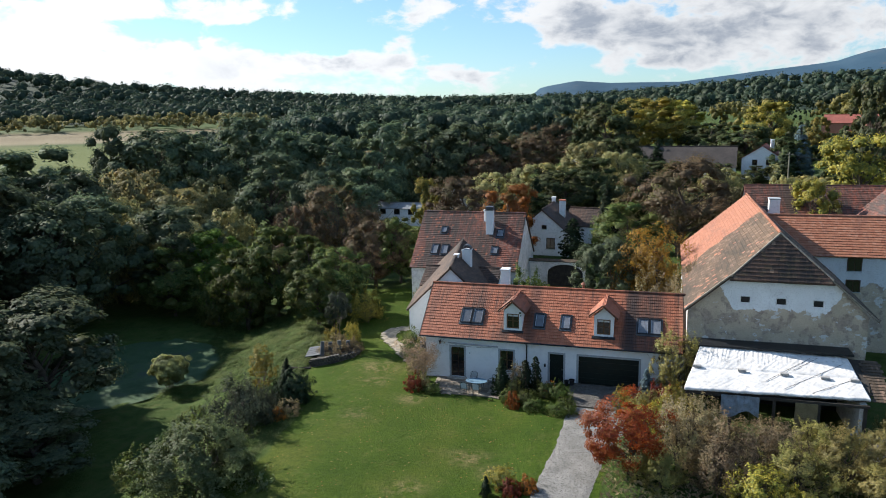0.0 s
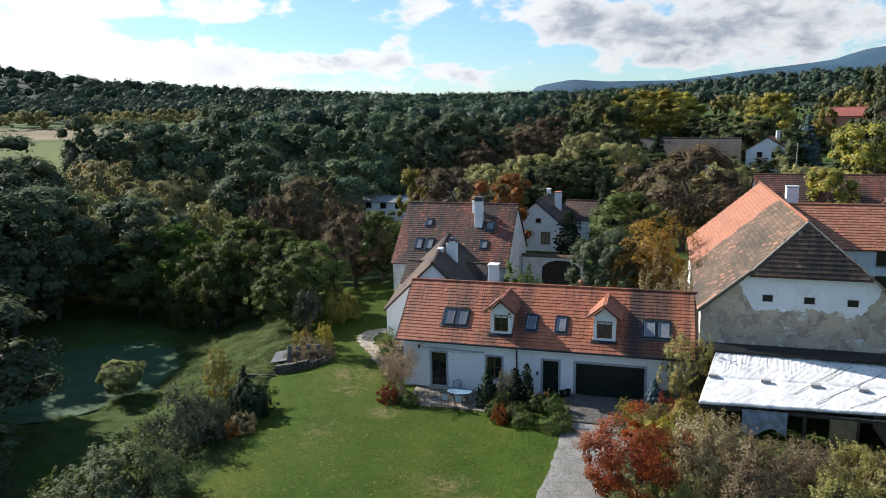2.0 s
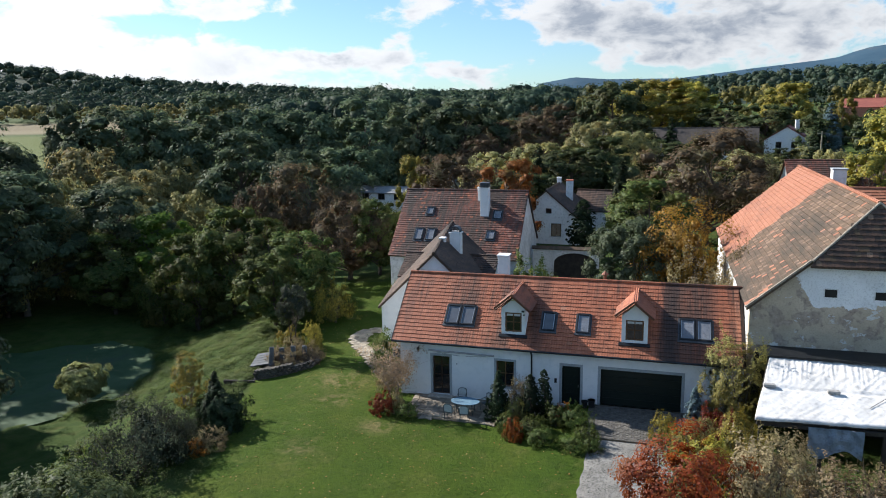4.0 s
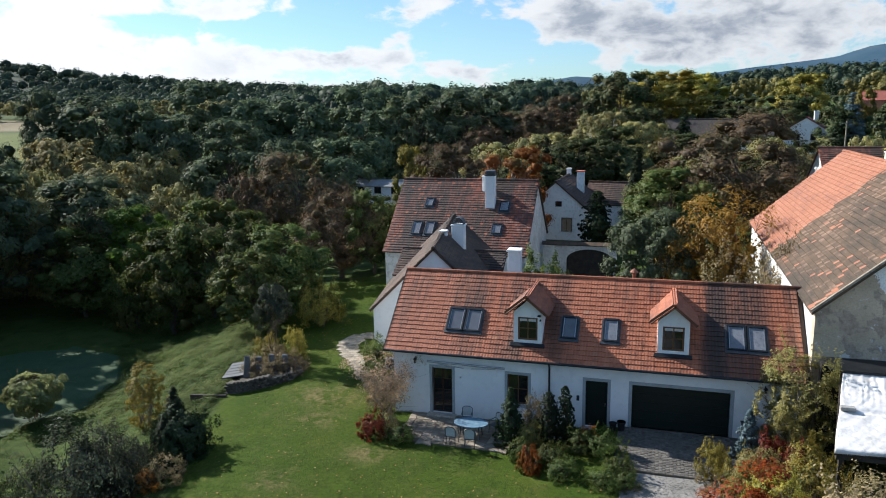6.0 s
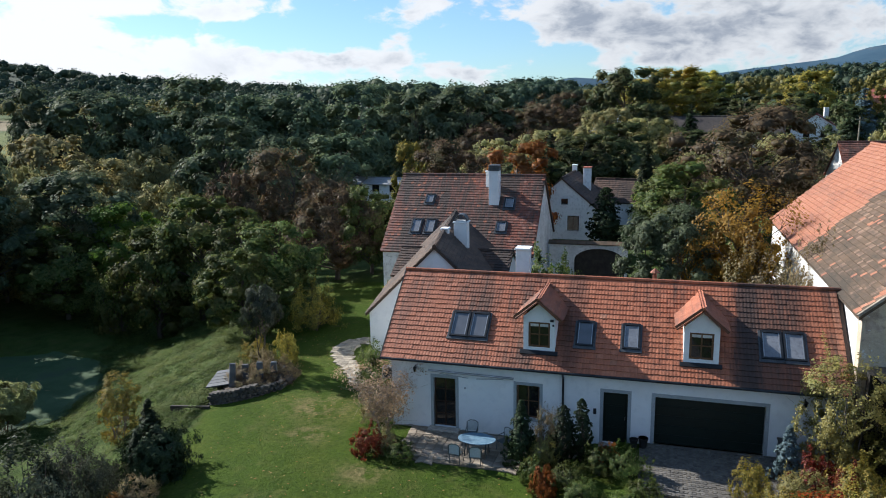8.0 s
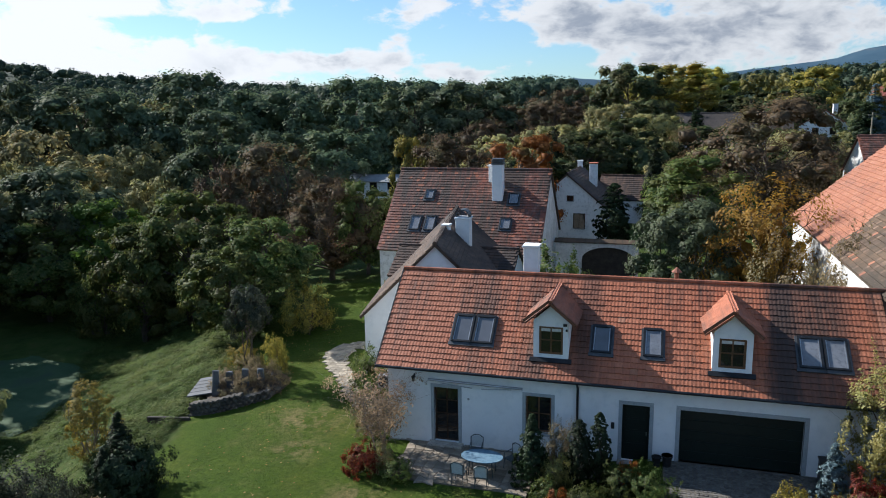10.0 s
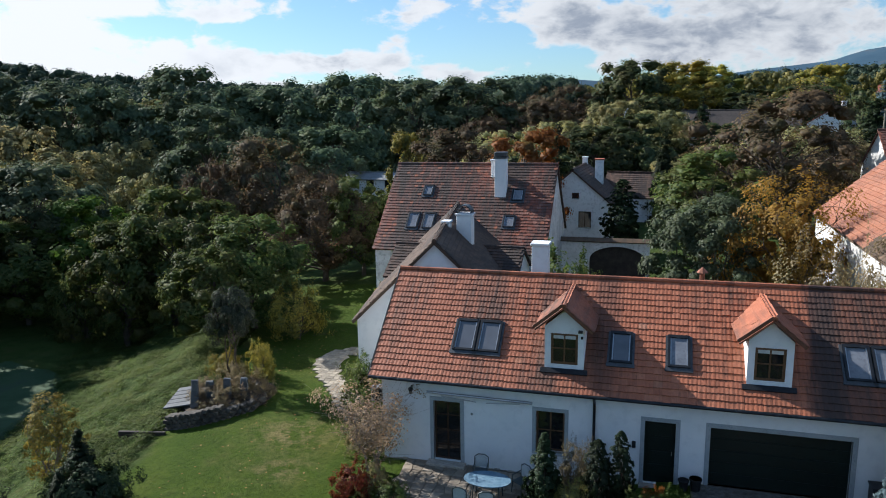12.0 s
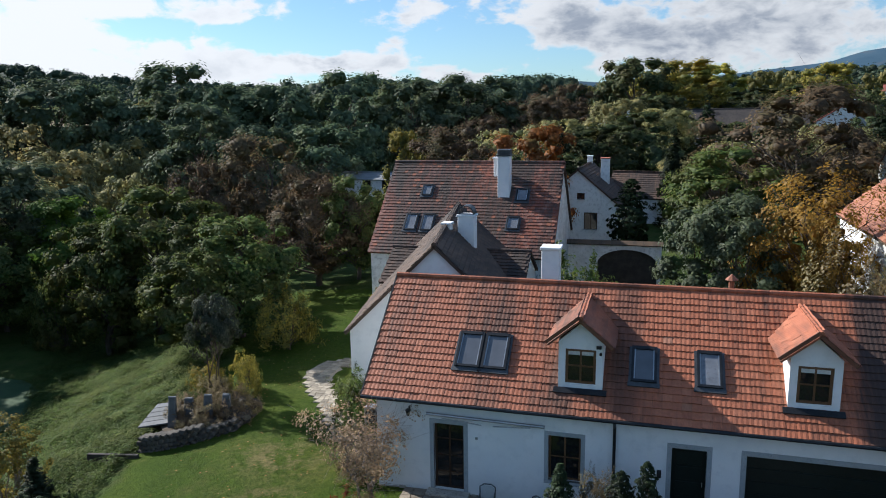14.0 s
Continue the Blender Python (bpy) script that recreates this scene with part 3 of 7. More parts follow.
def mesh_np(name, verts, faces, mat, tint=None, smooth=False):
    me = bpy.data.meshes.new(name)
    verts = np.asarray(verts, dtype=np.float32)
    faces = np.asarray(faces, dtype=np.int32)
    k = faces.shape[1]
    me.vertices.add(len(verts))
    me.vertices.foreach_set("co", verts.ravel())
    me.loops.add(faces.size)
    me.loops.foreach_set("vertex_index", faces.ravel())
    me.polygons.add(len(faces))
    me.polygons.foreach_set("loop_start", np.arange(0, faces.size, k, dtype=np.int32))
    me.polygons.foreach_set("loop_total", np.full(len(faces), k, dtype=np.int32))
    me.polygons.foreach_set("use_smooth", np.full(len(faces), smooth))
    me.update(calc_edges=True)
    if tint is not None:
        at = me.attributes.new("tint", "FLOAT", "POINT")
        at.data.foreach_set("value", np.asarray(tint, dtype=np.float32))
    me.materials.append(mat)
    return me


def smooth01(v):
    v = np.clip(v, 0.0, 1.0)
    return v * v * (3 - 2 * v)


# ---------------------------------------------------------------- ground


def lawn_edge(y):
    return -23.0 - 0.33 * np.clip(y, -11, 22)


def lawn_side(y):
    """Where the mown lawn ends, a little past the crest of the bank beside the rock garden."""
    return lawn_edge(y) - 1.1 * np.exp(-((np.asarray(y, float) + 1.5) / 4.5) ** 2)


def ground_height(x, y):
    x, y = np.asarray(x, float), np.asarray(y, float)
    z = -0.45 + 0.05 * np.sin(x * 0.6 + 1) * np.cos(y * 0.5)
    z = z + 0.36 * smooth01((x + 4.5) / 4.0) * smooth01((6.0 - y) / 4.0)
    z = z - 0.55 * smooth01((lawn_edge(y) + 6 - x) / 8.0)
    z = z - 3.3 * smooth01((lawn_edge(y) - 0.5 - x) / 13.0)
    rise = smooth01((x + 42) / 26.0)
    z = z + 0.078 * (np.clip(y, 13, 190) - 13) * rise
    D = np.hypot(x + 5, y + 30)
    az = np.degrees(np.arctan2(-(x - 5), y + 53))
    z = z + np.interp(D, [0, 150, 260, 400, 700], [0, 0, 4, 13, 27]) * (1 - rise * smooth01((y + 40) / 60) * 0.75)
    top = 8 + 1200 * np.tan(np.radians(np.interp(az, [-70, -30, -10, -5, 3, 10, 20, 30, 40, 48, 70], [2.6, 2.5, 2.4, 2.1, 1.5, 1.3, 1.45, 1.95, 2.6, 3.6, 4.0])))
    f = smooth01((D - 640) / 560.0)
    z = z * (1 - f) + top * f
    f2 = smooth01((D - 1500) / 800.0)
    z = z * (1 - f2) + 20 * f2
    peak = np.interp(az, [-90, -20, -16, -13.5, -11.7, -6.3, -1.5, 3.6, 6.2, 8.9, 11, 90], [250, 285, 270, 252, 216, 190, 155, 160, 175, 145, 20, 20])
    z = z + (peak - 20) * np.exp(-((D - 3600) / 520.0) ** 2)
    # roughness of wild ground
    wild = smooth01((lawn_edge(y) - x) / 3.0)
    z = z + wild * 0.10 * (np.sin(x * 1.3 + y * 0.7) + np.sin(x * 0.5 - y * 1.1 + 2))
    # pond
    p = ((x + 46) / 7.9) ** 2 + ((y - 4) / 9.0) ** 2
    z = z - 0.9 * smooth01((1.25 - p) / 0.5)
    return z


def gz(x, y):
    return float(ground_height(x, y))


WATER = -4.35


def grow_axis(lo, hi, step, far, n):
    core = np.arange(lo, hi + 1e-6, step)
    g = np.linspace(0, 1, n + 1)[1:]
    ext = (np.exp(g * 5.2) - 1) / (np.exp(5.2) - 1)
    return np.concatenate([(lo - ext * (far + lo))[::-1], core, hi + ext * (far - hi)])


gx = grow_axis(-64, 24, 0.6, 4700, 70)
gy = grow_axis(-52, 50, 0.6, 4700, 80)
GX, GY = np.meshgrid(gx, gy, indexing="ij")
GZ = ground_height(GX, GY)
na, nb = GX.shape
idx = np.arange(na * nb).reshape(na, nb)
quads = np.stack([idx[:-1, :-1].ravel(), idx[1:, :-1].ravel(), idx[1:, 1:].ravel(), idx[:-1, 1:].ravel()], 1)
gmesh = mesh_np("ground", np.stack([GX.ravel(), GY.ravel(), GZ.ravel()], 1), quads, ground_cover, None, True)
wob = 0.9 * np.sin(GY * 0.9) + 0.5 * np.sin(GX * 1.7 + GY)
lawn_m = smooth01((GX - lawn_side(GY) + 0.3 + wob * 0.5) / 1.3) * smooth01((3.5 + wob * 0.3 - GX) / 1.0) * smooth01((26 - GY) / 2.0) * smooth01((GY + 40) / 5)
DD = np.hypot(GX + 5, GY + 30)
AZ = np.degrees(np.arctan2(-(GX - 5), GY + 53))
field_m = smooth01((DD - 225) / 20) * smooth01((400 - DD) / 15) * smooth01((AZ - 30) / 4)
stub_m = smooth01((DD - 400) / 15) * smooth01((520 - DD) / 30) * smooth01((AZ - 30) / 4)
grove_m = smooth01((GX + 30) / 8) * smooth01((GY - 44) / 6) * smooth01((220 - GY) / 30) * 0.12
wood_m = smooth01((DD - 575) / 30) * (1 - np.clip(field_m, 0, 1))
# distance at which the painted blue haze sets in
far_haze_m = smooth01((DD - 1800) / 900)
dry_m = np.zeros_like(GX)
for px_, py_, pr_ in ((-17, 1, 1.7), (-16, -2, 1.1), (-12, -5, 1.0), (-15.2, -8.5, 0.8), (-5.5, -13, 1.2), (-8, -17.5, 1.0), (-3.6, -14.5, 0.9)):
    dry_m = np.maximum(dry_m, np.exp(-(((GX - px_) / pr_) ** 2 + ((GY - py_) / pr_ / 0.8) ** 2)))
for an, av in (("lawn", lawn_m), ("dry", dry_m), ("field", np.clip(field_m + grove_m, 0, 1)), ("stubble", stub_m), ("wood", wood_m), ("far", far_haze_m)):
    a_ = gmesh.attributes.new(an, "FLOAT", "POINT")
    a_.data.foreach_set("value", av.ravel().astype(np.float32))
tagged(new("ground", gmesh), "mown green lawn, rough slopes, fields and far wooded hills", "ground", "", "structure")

# pond
bm = bmesh.new()
ring = [bm.verts.new((-46 + 9.3 * math.cos(a) * (1 + 0.05 * math.sin(3 * a)), 4 + 10.4 * math.sin(a) * (1 + 0.06 * math.cos(2 * a + 1)), WATER)) for a in [i * math.tau / 64 for i in range(64)]]
bm.faces.new(ring)
solo("pond_water", bm, pond_water, "still green pond water covered with duckweed", "water", "structure")

# ---------------------------------------------------------------- roofs of separate tiles


def tile_shape(w, l, thick, wave, segs):
    """One roof tile: a plate, wavy across, with a lip at its lower end; u across, v up the slope, w off the roof."""
    vs, fs = [], []
    us = np.linspace(0, w, segs + 1)
    top = [thick + wave * (0.5 - 0.5 * math.cos(2 * math.tau * u / w)) for u in us]
    drop = [(-0.10 * l * math.sin(math.pi * u / w)) if wave == 0 else -0.02 for u in us]
    for u, t, d in zip(us, top, drop):
        vs += [(u, d, t * 0.2), (u, d, t + (0.028 if wave == 0 else 0.017)), (u, l, t * 0.4)]
    for i in range(segs):
        a, b = 3 * i, 3 * (i + 1)
        fs += [(a, b, b + 1, a + 1), (a + 1, b + 1, b + 2, a + 2)]
    return np.array(vs), np.array(fs)


def tiled(parent, o, u, v, width, length, mat, tw, course, wave=0.0, segs=3, inside=None, singles=None, lap=1.12, thick=0.025, seed=1, alt=None):
    """Lays courses of tiles on a slope from its lower corner o along u and up along v. inside(a, b): whether a tile belongs;
    singles(a, b): whether it is a part of its own; alt: (test, other material)."""
    rg = random.Random(seed)
    o, u, v = Vector(o), Vector(u).normalized(), Vector(v).normalized()
    w = u.cross(v).normalized()
    inv = ORIGIN[parent].inverted()
    rot = np.array(((u.x, v.x, w.x), (u.y, v.y, w.y), (u.z, v.z, w.z)))
    vs, fs = tile_shape(tw * 0.985, course * lap, thick, wave, segs)
    one = {}
    joined = {}
    count = 0
    for r in range(int(length / course + 0.5)):
        for c in range(int(width / tw + 0.5) + 1):
            a = c * tw - (tw / 2 if r % 2 and wave == 0 else 0)
            b = r * course
            if a < -0.001 or a + tw > width + 0.02 or (inside and not inside(a + tw / 2, b + course / 2)):
                continue
            m = alt[1] if alt and alt[0](a + tw / 2, b, rg) else mat
            lift, slip = rg.uniform(-0.004, 0.008), rg.uniform(-0.012, 0.012)
            if singles and count < 300 and singles(a, b):
                if m not in one:
                    one[m] = mesh_np("roof_tile", vs, fs, m)
                ob = new("roof_tile", one[m])
                p = o + u * a + v * (b + slip) + w * lift
                ob.parent = parent
                ob.matrix_basis = inv @ Matrix(((u.x, v.x, w.x, p.x), (u.y, v.y, w.y, p.y), (u.z, v.z, w.z, p.z), (0, 0, 0, 1)))
                count += 1
                continue
            joined.setdefault(m, []).append((a, b + slip, lift))
    for m, rows in joined.items():
        rows = np.array(rows)
        local = (vs[None] + rows[:, None, :]).reshape(-1, 3)
        world_v = local @ rot.T + np.array(o)
        faces = (fs[None] + (np.arange(len(rows)) * len(vs))[:, None, None]).reshape(-1, 4)
        i3 = np.array(inv.to_3x3())
        ob = new("roof_tiles", mesh_np("roof_tiles", world_v @ i3.T + np.array(inv.translation), faces, m))
        ob.parent = parent
        ORIGIN[ob] = ORIGIN[parent]
        tagged(ob, "", "", "", "stuff")


def ridge_caps(parent, a, b, mat, r=0.12, step=0.38):
    """Half-round caps along a ridge, in one row."""
    a, b = Vector(a), Vector(b)
    n = max(1, int((b - a).length / step))
    d = (b - a) / n
    bm = bmesh.new()
    tube(bm, (0, 0, 0), (0, 0, d.length * 1.06), r, r * 0.88, 8)
    me = mesh_of("ridge_cap", bm, mat)
    q = d.to_track_quat("Z", "Y").to_matrix().to_4x4()
    inv = ORIGIN[parent].inverted()
    for i in range(n):
        ob = new("ridge_cap", me)
        ob.parent = parent
        ob.matrix_basis = inv @ Matrix.Translation(a + d * i) @ q


def opening(parent, name, x0, x1, z0, z1, y, frame_mat, leaf, surround=0.14, bars=(1, 1), sill=False, label=""):
    """A window or door in a wall that faces -y at y: surround, frame, glazing bars and panes, set back in the wall."""
    s = surround
    bm = boxes((x0 - s, x0, y - 0.025, y + 0.1, z0, z1 + s), (x1, x1 + s, y - 0.025, y + 0.1, z0, z1 + s), (x0, x1, y - 0.025, y + 0.1, z1, z1 + s))
    if sill:
        box(bm, x0 - s, x1 + s, y - 0.06, y + 0.1, z0 - s * 0.8, z0)
    w = part(name, bm, trim_grey, parent, label)
    f, yy = 0.075, y + 0.14
    part("frame", boxes((x0, x0 + f, yy, yy + 0.07, z0, z1), (x1 - f, x1, yy, yy + 0.07, z0, z1), (x0 + f, x1 - f, yy, yy + 0.07, z0, z0 + f), (x0 + f, x1 - f, yy, yy + 0.07, z1 - f, z1)), frame_mat, w)
    nx, nz = bars
    for i in range(1, nx + 1):
        c = x0 + (x1 - x0) * i / (nx + 1)
        part("glazing_bar", boxes((c - 0.03, c + 0.03, yy + 0.005, yy + 0.06, z0 + f, z1 - f)), frame_mat, w)
    for i in range(1, nz + 1):
        c = z0 + (z1 - z0) * i / (nz + 1)
        part("glazing_bar", boxes((x0 + f, x1 - f, yy + 0.010, yy + 0.055, c - 0.02, c + 0.02)), frame_mat, w)
    part("pane", boxes((x0 + f, x1 - f, yy + 0.03, yy + 0.045, z0 + f, z1 - f)), leaf, w)
    return w


def skylight(parent, o, u, v, a0, a1, b0, b1, glass=None, label="grey-framed roof window"):
    """A roof window on a slope: a frame that stands proud, with a pane in it."""
    o, u, v = Vector(o), Vector(u).normalized(), Vector(v).normalized()
    w = u.cross(v).normalized()
    m = Matrix(((u.x, v.x, w.x, o.x), (u.y, v.y, w.y, o.y), (u.z, v.z, w.z, o.z), (0, 0, 0, 1)))
    f = 0.085
    s = part("skylight", boxes((a0, a0 + f, b0, b1, 0.0, 0.15), (a1 - f, a1, b0, b1, 0.0, 0.15), (a0 + f, a1 - f, b0, b0 + f, 0.0, 0.14), (a0 + f, a1 - f, b1 - f * 1.4, b1, 0.0, 0.16), m=m), metal_dark, parent, label)
    part("flashing", boxes((a0 - 0.10, a1 + 0.10, b0 - 0.16, b0, 0.03, 0.085), (a0 - 0.08, a0, b0, b1, 0.03, 0.08), (a1, a1 + 0.08, b0, b1, 0.03, 0.08), m=m), lead_flash, s)
    for sa in (a0 + f, a1 - f - 0.04):
        part("sash_bar", boxes((sa, sa + 0.04, b0 + f, b1 - f * 1.4, 0.06, 0.13), m=m), metal_grey, s)
    part("pane", boxes((a0 + f + 0.04, a1 - f - 0.04, b0 + f, b1 - f * 1.4, 0.08, 0.10), m=m), glass or pane_sky, s)
    return s


def wall_with_openings(x0, x1, y0, y1, z0, z1, holes):
    """Blocks of a wall along x, with rectangular holes (x0, x1, z0, z1) right through it."""
    bm = bmesh.new()
    cuts = sorted({x0, x1, *[h[0] for h in holes], *[h[1] for h in holes]})
    for a, b in zip(cuts, cuts[1:]):
        hs = sorted((h[2], h[3]) for h in holes if h[0] <= a + 1e-6 and h[1] >= b - 1e-6)
        z = z0
        for p, q in hs:
            if p > z:
                box(bm, a, b, y0, y1, z, p)
            z = q
        if z < z1:
            box(bm, a, b, y0, y1, z, z1)
    bmesh.ops.remove_doubles(bm, verts=bm.verts[:], dist=0.0005)
    return bm


# ---------------------------------------------------------------- front house with garage
TAN = math.tan(radians(40))
E_Y, E_Z, R_Y, R_Z = -0.42, 3.18, 3.68, 6.62
HX0, HX1 = -12.8, 7.77
house = thing("garage_house", (-2.5, 3.6, -0.3), "long white plastered house with red tiled roof, two dormers and garage", "house")
holes = [(-10.26, -9.17, -0.28, 2.22), (-6.21, -5.13, 0.59, 2.22), (-2.24, -1.17, -0.18, 2.25), (0.0, 4.5, 0.0, 2.24)]
part("front_wall", wall_with_openings(-12.4, 7.7, 0.0, 0.42, -0.9, 3.30, holes), plaster, house, "white plastered front wall")
bm = bmesh.new()
prism(bm, [(-0.0, -0.9), (7.36, -0.9), (7.36, 3.30), (3.68, 6.35), (0.0, 3.30)], 0.0, 0.4, Matrix(((0, 1, 0, -12.4), (1, 0, 0, 0.0), (0, 0, 1, 0), (0, 0, 0, 1))))
bmesh.ops.recalc_face_normals(bm, faces=bm.faces[:])
bmesh.ops.translate(bm, verts=bm.verts[:], vec=(0, 0.004, 0))
part("gable_wall", bm, plaster, house)
part("back_wall", boxes((-11.99, 7.7, 6.95, 7.35, -0.9, 3.2)), plaster, house)
part("floor_slab", boxes((-11.9, 7.6, 0.45, 6.9, -0.9, -0.35)), joint_soil, house)
rg = random.Random(4)
for i in range(26):
    x = -12.42 + i * 0.27
    if not -10.45 < x + 0.13 < -9.0:
        part("plinth_stone", boxes((x, x + 0.26, -0.05 - rg.random() * 0.03, 0.02, -0.95, -0.38 + rg.uniform(-0.06, 0.04)), bevel=0.02), plinth_stone, house)
part("doorstep", boxes((-10.5, -8.95, -0.42, 0.1, -0.75, -0.29), bevel=0.02), plinth_stone, house)
part("doorstep", boxes((-2.4, -1.0, -0.3, 0.1, -0.5, -0.185), bevel=0.02), plinth_stone, house)
# roof shell and tiles
bm = bmesh.new()
slab(bm, [(HX0 + .02, E_Y + .02, E_Z - .03), (HX1, E_Y + .02, E_Z - .03), (HX1, R_Y, R_Z - .02), (HX0 + .02, R_Y, R_Z - .02)], 0.12)
slab(bm, [(HX1, 2 * R_Y - E_Y, E_Z), (HX0, 2 * R_Y - E_Y, E_Z), (HX0, R_Y, R_Z + .02), (HX1, R_Y, R_Z + .02)], 0.12)
roof = part("roof", bm, tile_dark, house)
SL = math.hypot(R_Y - E_Y, R_Z - E_Z)
RO, RU, RV = (HX0, E_Y, E_Z), (1, 0, 0), (0, math.cos(radians(40)), math.sin(radians(40)))


def up_to(z):
    return (z - E_Z) / math.sin(radians(40))


DORMERS = (-5.23, 1.82)


def on_front_roof(a, b):
    x = a + HX0
    for d in DORMERS:
        if abs(x - d) < 0.66 and up_to(3.83) < b < up_to(5.5):
            return False
    return True


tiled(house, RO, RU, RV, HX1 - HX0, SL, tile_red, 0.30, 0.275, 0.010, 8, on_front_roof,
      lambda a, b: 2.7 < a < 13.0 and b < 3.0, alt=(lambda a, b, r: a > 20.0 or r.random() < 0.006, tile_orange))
ridge_caps(house, (HX0, R_Y, R_Z + 0.02), (HX1, R_Y, R_Z + 0.02), tile_red, 0.10)
part("verge_board", boxes((HX0 - 0.03, HX0 + 0.015, 0, SL, -0.14, 0.05), m=Matrix(((1, 0, 0, 0), (0, RV[1], -RV[2], E_Y), (0, RV[2], RV[1], E_Z), (0, 0, 0, 1)))), metal_dark, house)
bm = bmesh.new()
tube(bm, (HX0, E_Y - 0.06, E_Z - 0.045), (6.9, E_Y - 0.06, E_Z - 0.045), 0.065)
part("gutter", bm, metal_dark, house, "dark metal gutter")
part("downpipe", tubes([((-4.05, E_Y - 0.04, E_Z - 0.08), (-4.05, -0.07, E_Z - 0.42), 0.05), ((-4.05, -0.07, E_Z - 0.40), (-4.05, -0.07, -0.35), 0.05)]), metal_dark, house)
part("soffit", boxes((-12.6, 7.6, E_Y + 0.05, 0.0, E_Z - 0.10, E_Z - 0.06)), beam_dark, house)
opening(house, "terrace_door", -10.26, -9.17, -0.28, 2.22, 0.0, wood_dark, pane_dark, 0.15, (1, 3), label="dark wooden glazed terrace door in a grey surround")
opening(house, "window", -6.21, -5.13, 0.59, 2.22, 0.0, wood_brown, pane_dark, 0.14, (1, 1), True, label="brown wooden window in a grey surround")
d2 = part("side_door", boxes((-2.39, -2.24, -0.025, 0.1, -0.18, 2.40), (-1.17, -1.02, -0.025, 0.1, -0.18, 2.40), (-2.24, -1.17, -0.025, 0.1, 2.25, 2.40)), trim_grey, house, "black-green door in a grey surround")
part("door_leaf", boxes((-2.24, -1.17, 0.13, 0.19, -0.18, 2.25)), green_black, d2)
for zz in (0.1, 0.62, 1.14, 1.66):
    part("door_panel", boxes((-2.10, -1.31, 0.115, 0.131, zz, zz + 0.44), bevel=0.006), green_black, d2)
part("handle", tubes([((-1.28, 0.07, 0.95), (-1.28, 0.07, 1.10), 0.014), ((-1.28, 0.07, 1.0), (-1.28, 0.13, 1.0), 0.01)]), metal_grey, d2)
gd = part("garage_door", boxes((-0.16, 0.0, -0.025, 0.1, -0.02, 2.40), (4.5, 4.66, -0.025, 0.1, -0.02, 2.40), (0.0, 4.5, -0.025, 0.1, 2.24, 2.40)), trim_grey, house, "wide black-green sectional garage door in a grey surround")
for i in range(5):
    part("door_panel", boxes((0.0, 4.5, 0.16, 0.21, 0.0 + i * 0.448, 0.44 + i * 0.448), bevel=0.008), green_black, gd)
part("threshold", boxes((0.0, 4.5, 0.05, 0.3, -0.05, 0.0)), plinth_stone, gd)
# awning, door bell, camera
aw = part("awning", tubes([((-10.49, -0.12, 2.58), (-6.33, -0.12, 2.53), 0.055)]), metal_grey, house, "rolled-up awning on a bar")
part("awning_arm", tubes([((-9.9, -0.2, 2.50), (-8.5, -0.14, 2.36), 0.02), ((-6.8, -0.2, 2.48), (-8.1, -0.14, 2.36), 0.02)]), metal_grey, aw)
part("door_bell", boxes((-2.68, -2.54, -0.05, 0.0, 1.15, 1.42), bevel=0.01), black_plastic, house)
part("letter_box", boxes((-8.75, -8.66, -0.04, 0.0, 1.75, 1.84), bevel=0.01), metal_grey, house)


def wall_lantern(x, z, turned=1):
    l = thing("wall_lantern", (x, -0.15, z), "black wrought-iron lantern on the white wall", "lamp", "wall lanterns")
    part("bracket", tubes([((x, 0.0, z + 0.02), (x, -0.10, z + 0.16), 0.014), ((x, -0.10, z + 0.16), (x, -0.20, z + 0.10), 0.014), ((x, 0, z - 0.05), (x, 0, z + 0.14), 0.02)]), black_plastic, l)
    bm = bmesh.new()
    tube(bm, (x, -0.20, z - 0.16), (x, -0.20, z + 0.04), 0.05, 0.085, 6)
    part("glass_box", bm, pane_dark, l)
    bm = bmesh.new()
    tube(bm, (x, -0.20, z + 0.04), (x, -0.20, z + 0.13), 0.12, 0.02, 6)
    part("cap", bm, black_plastic, l)
    return l


wall_lantern(-11.14, 2.62)
wall_lantern(5.96, 2.62)


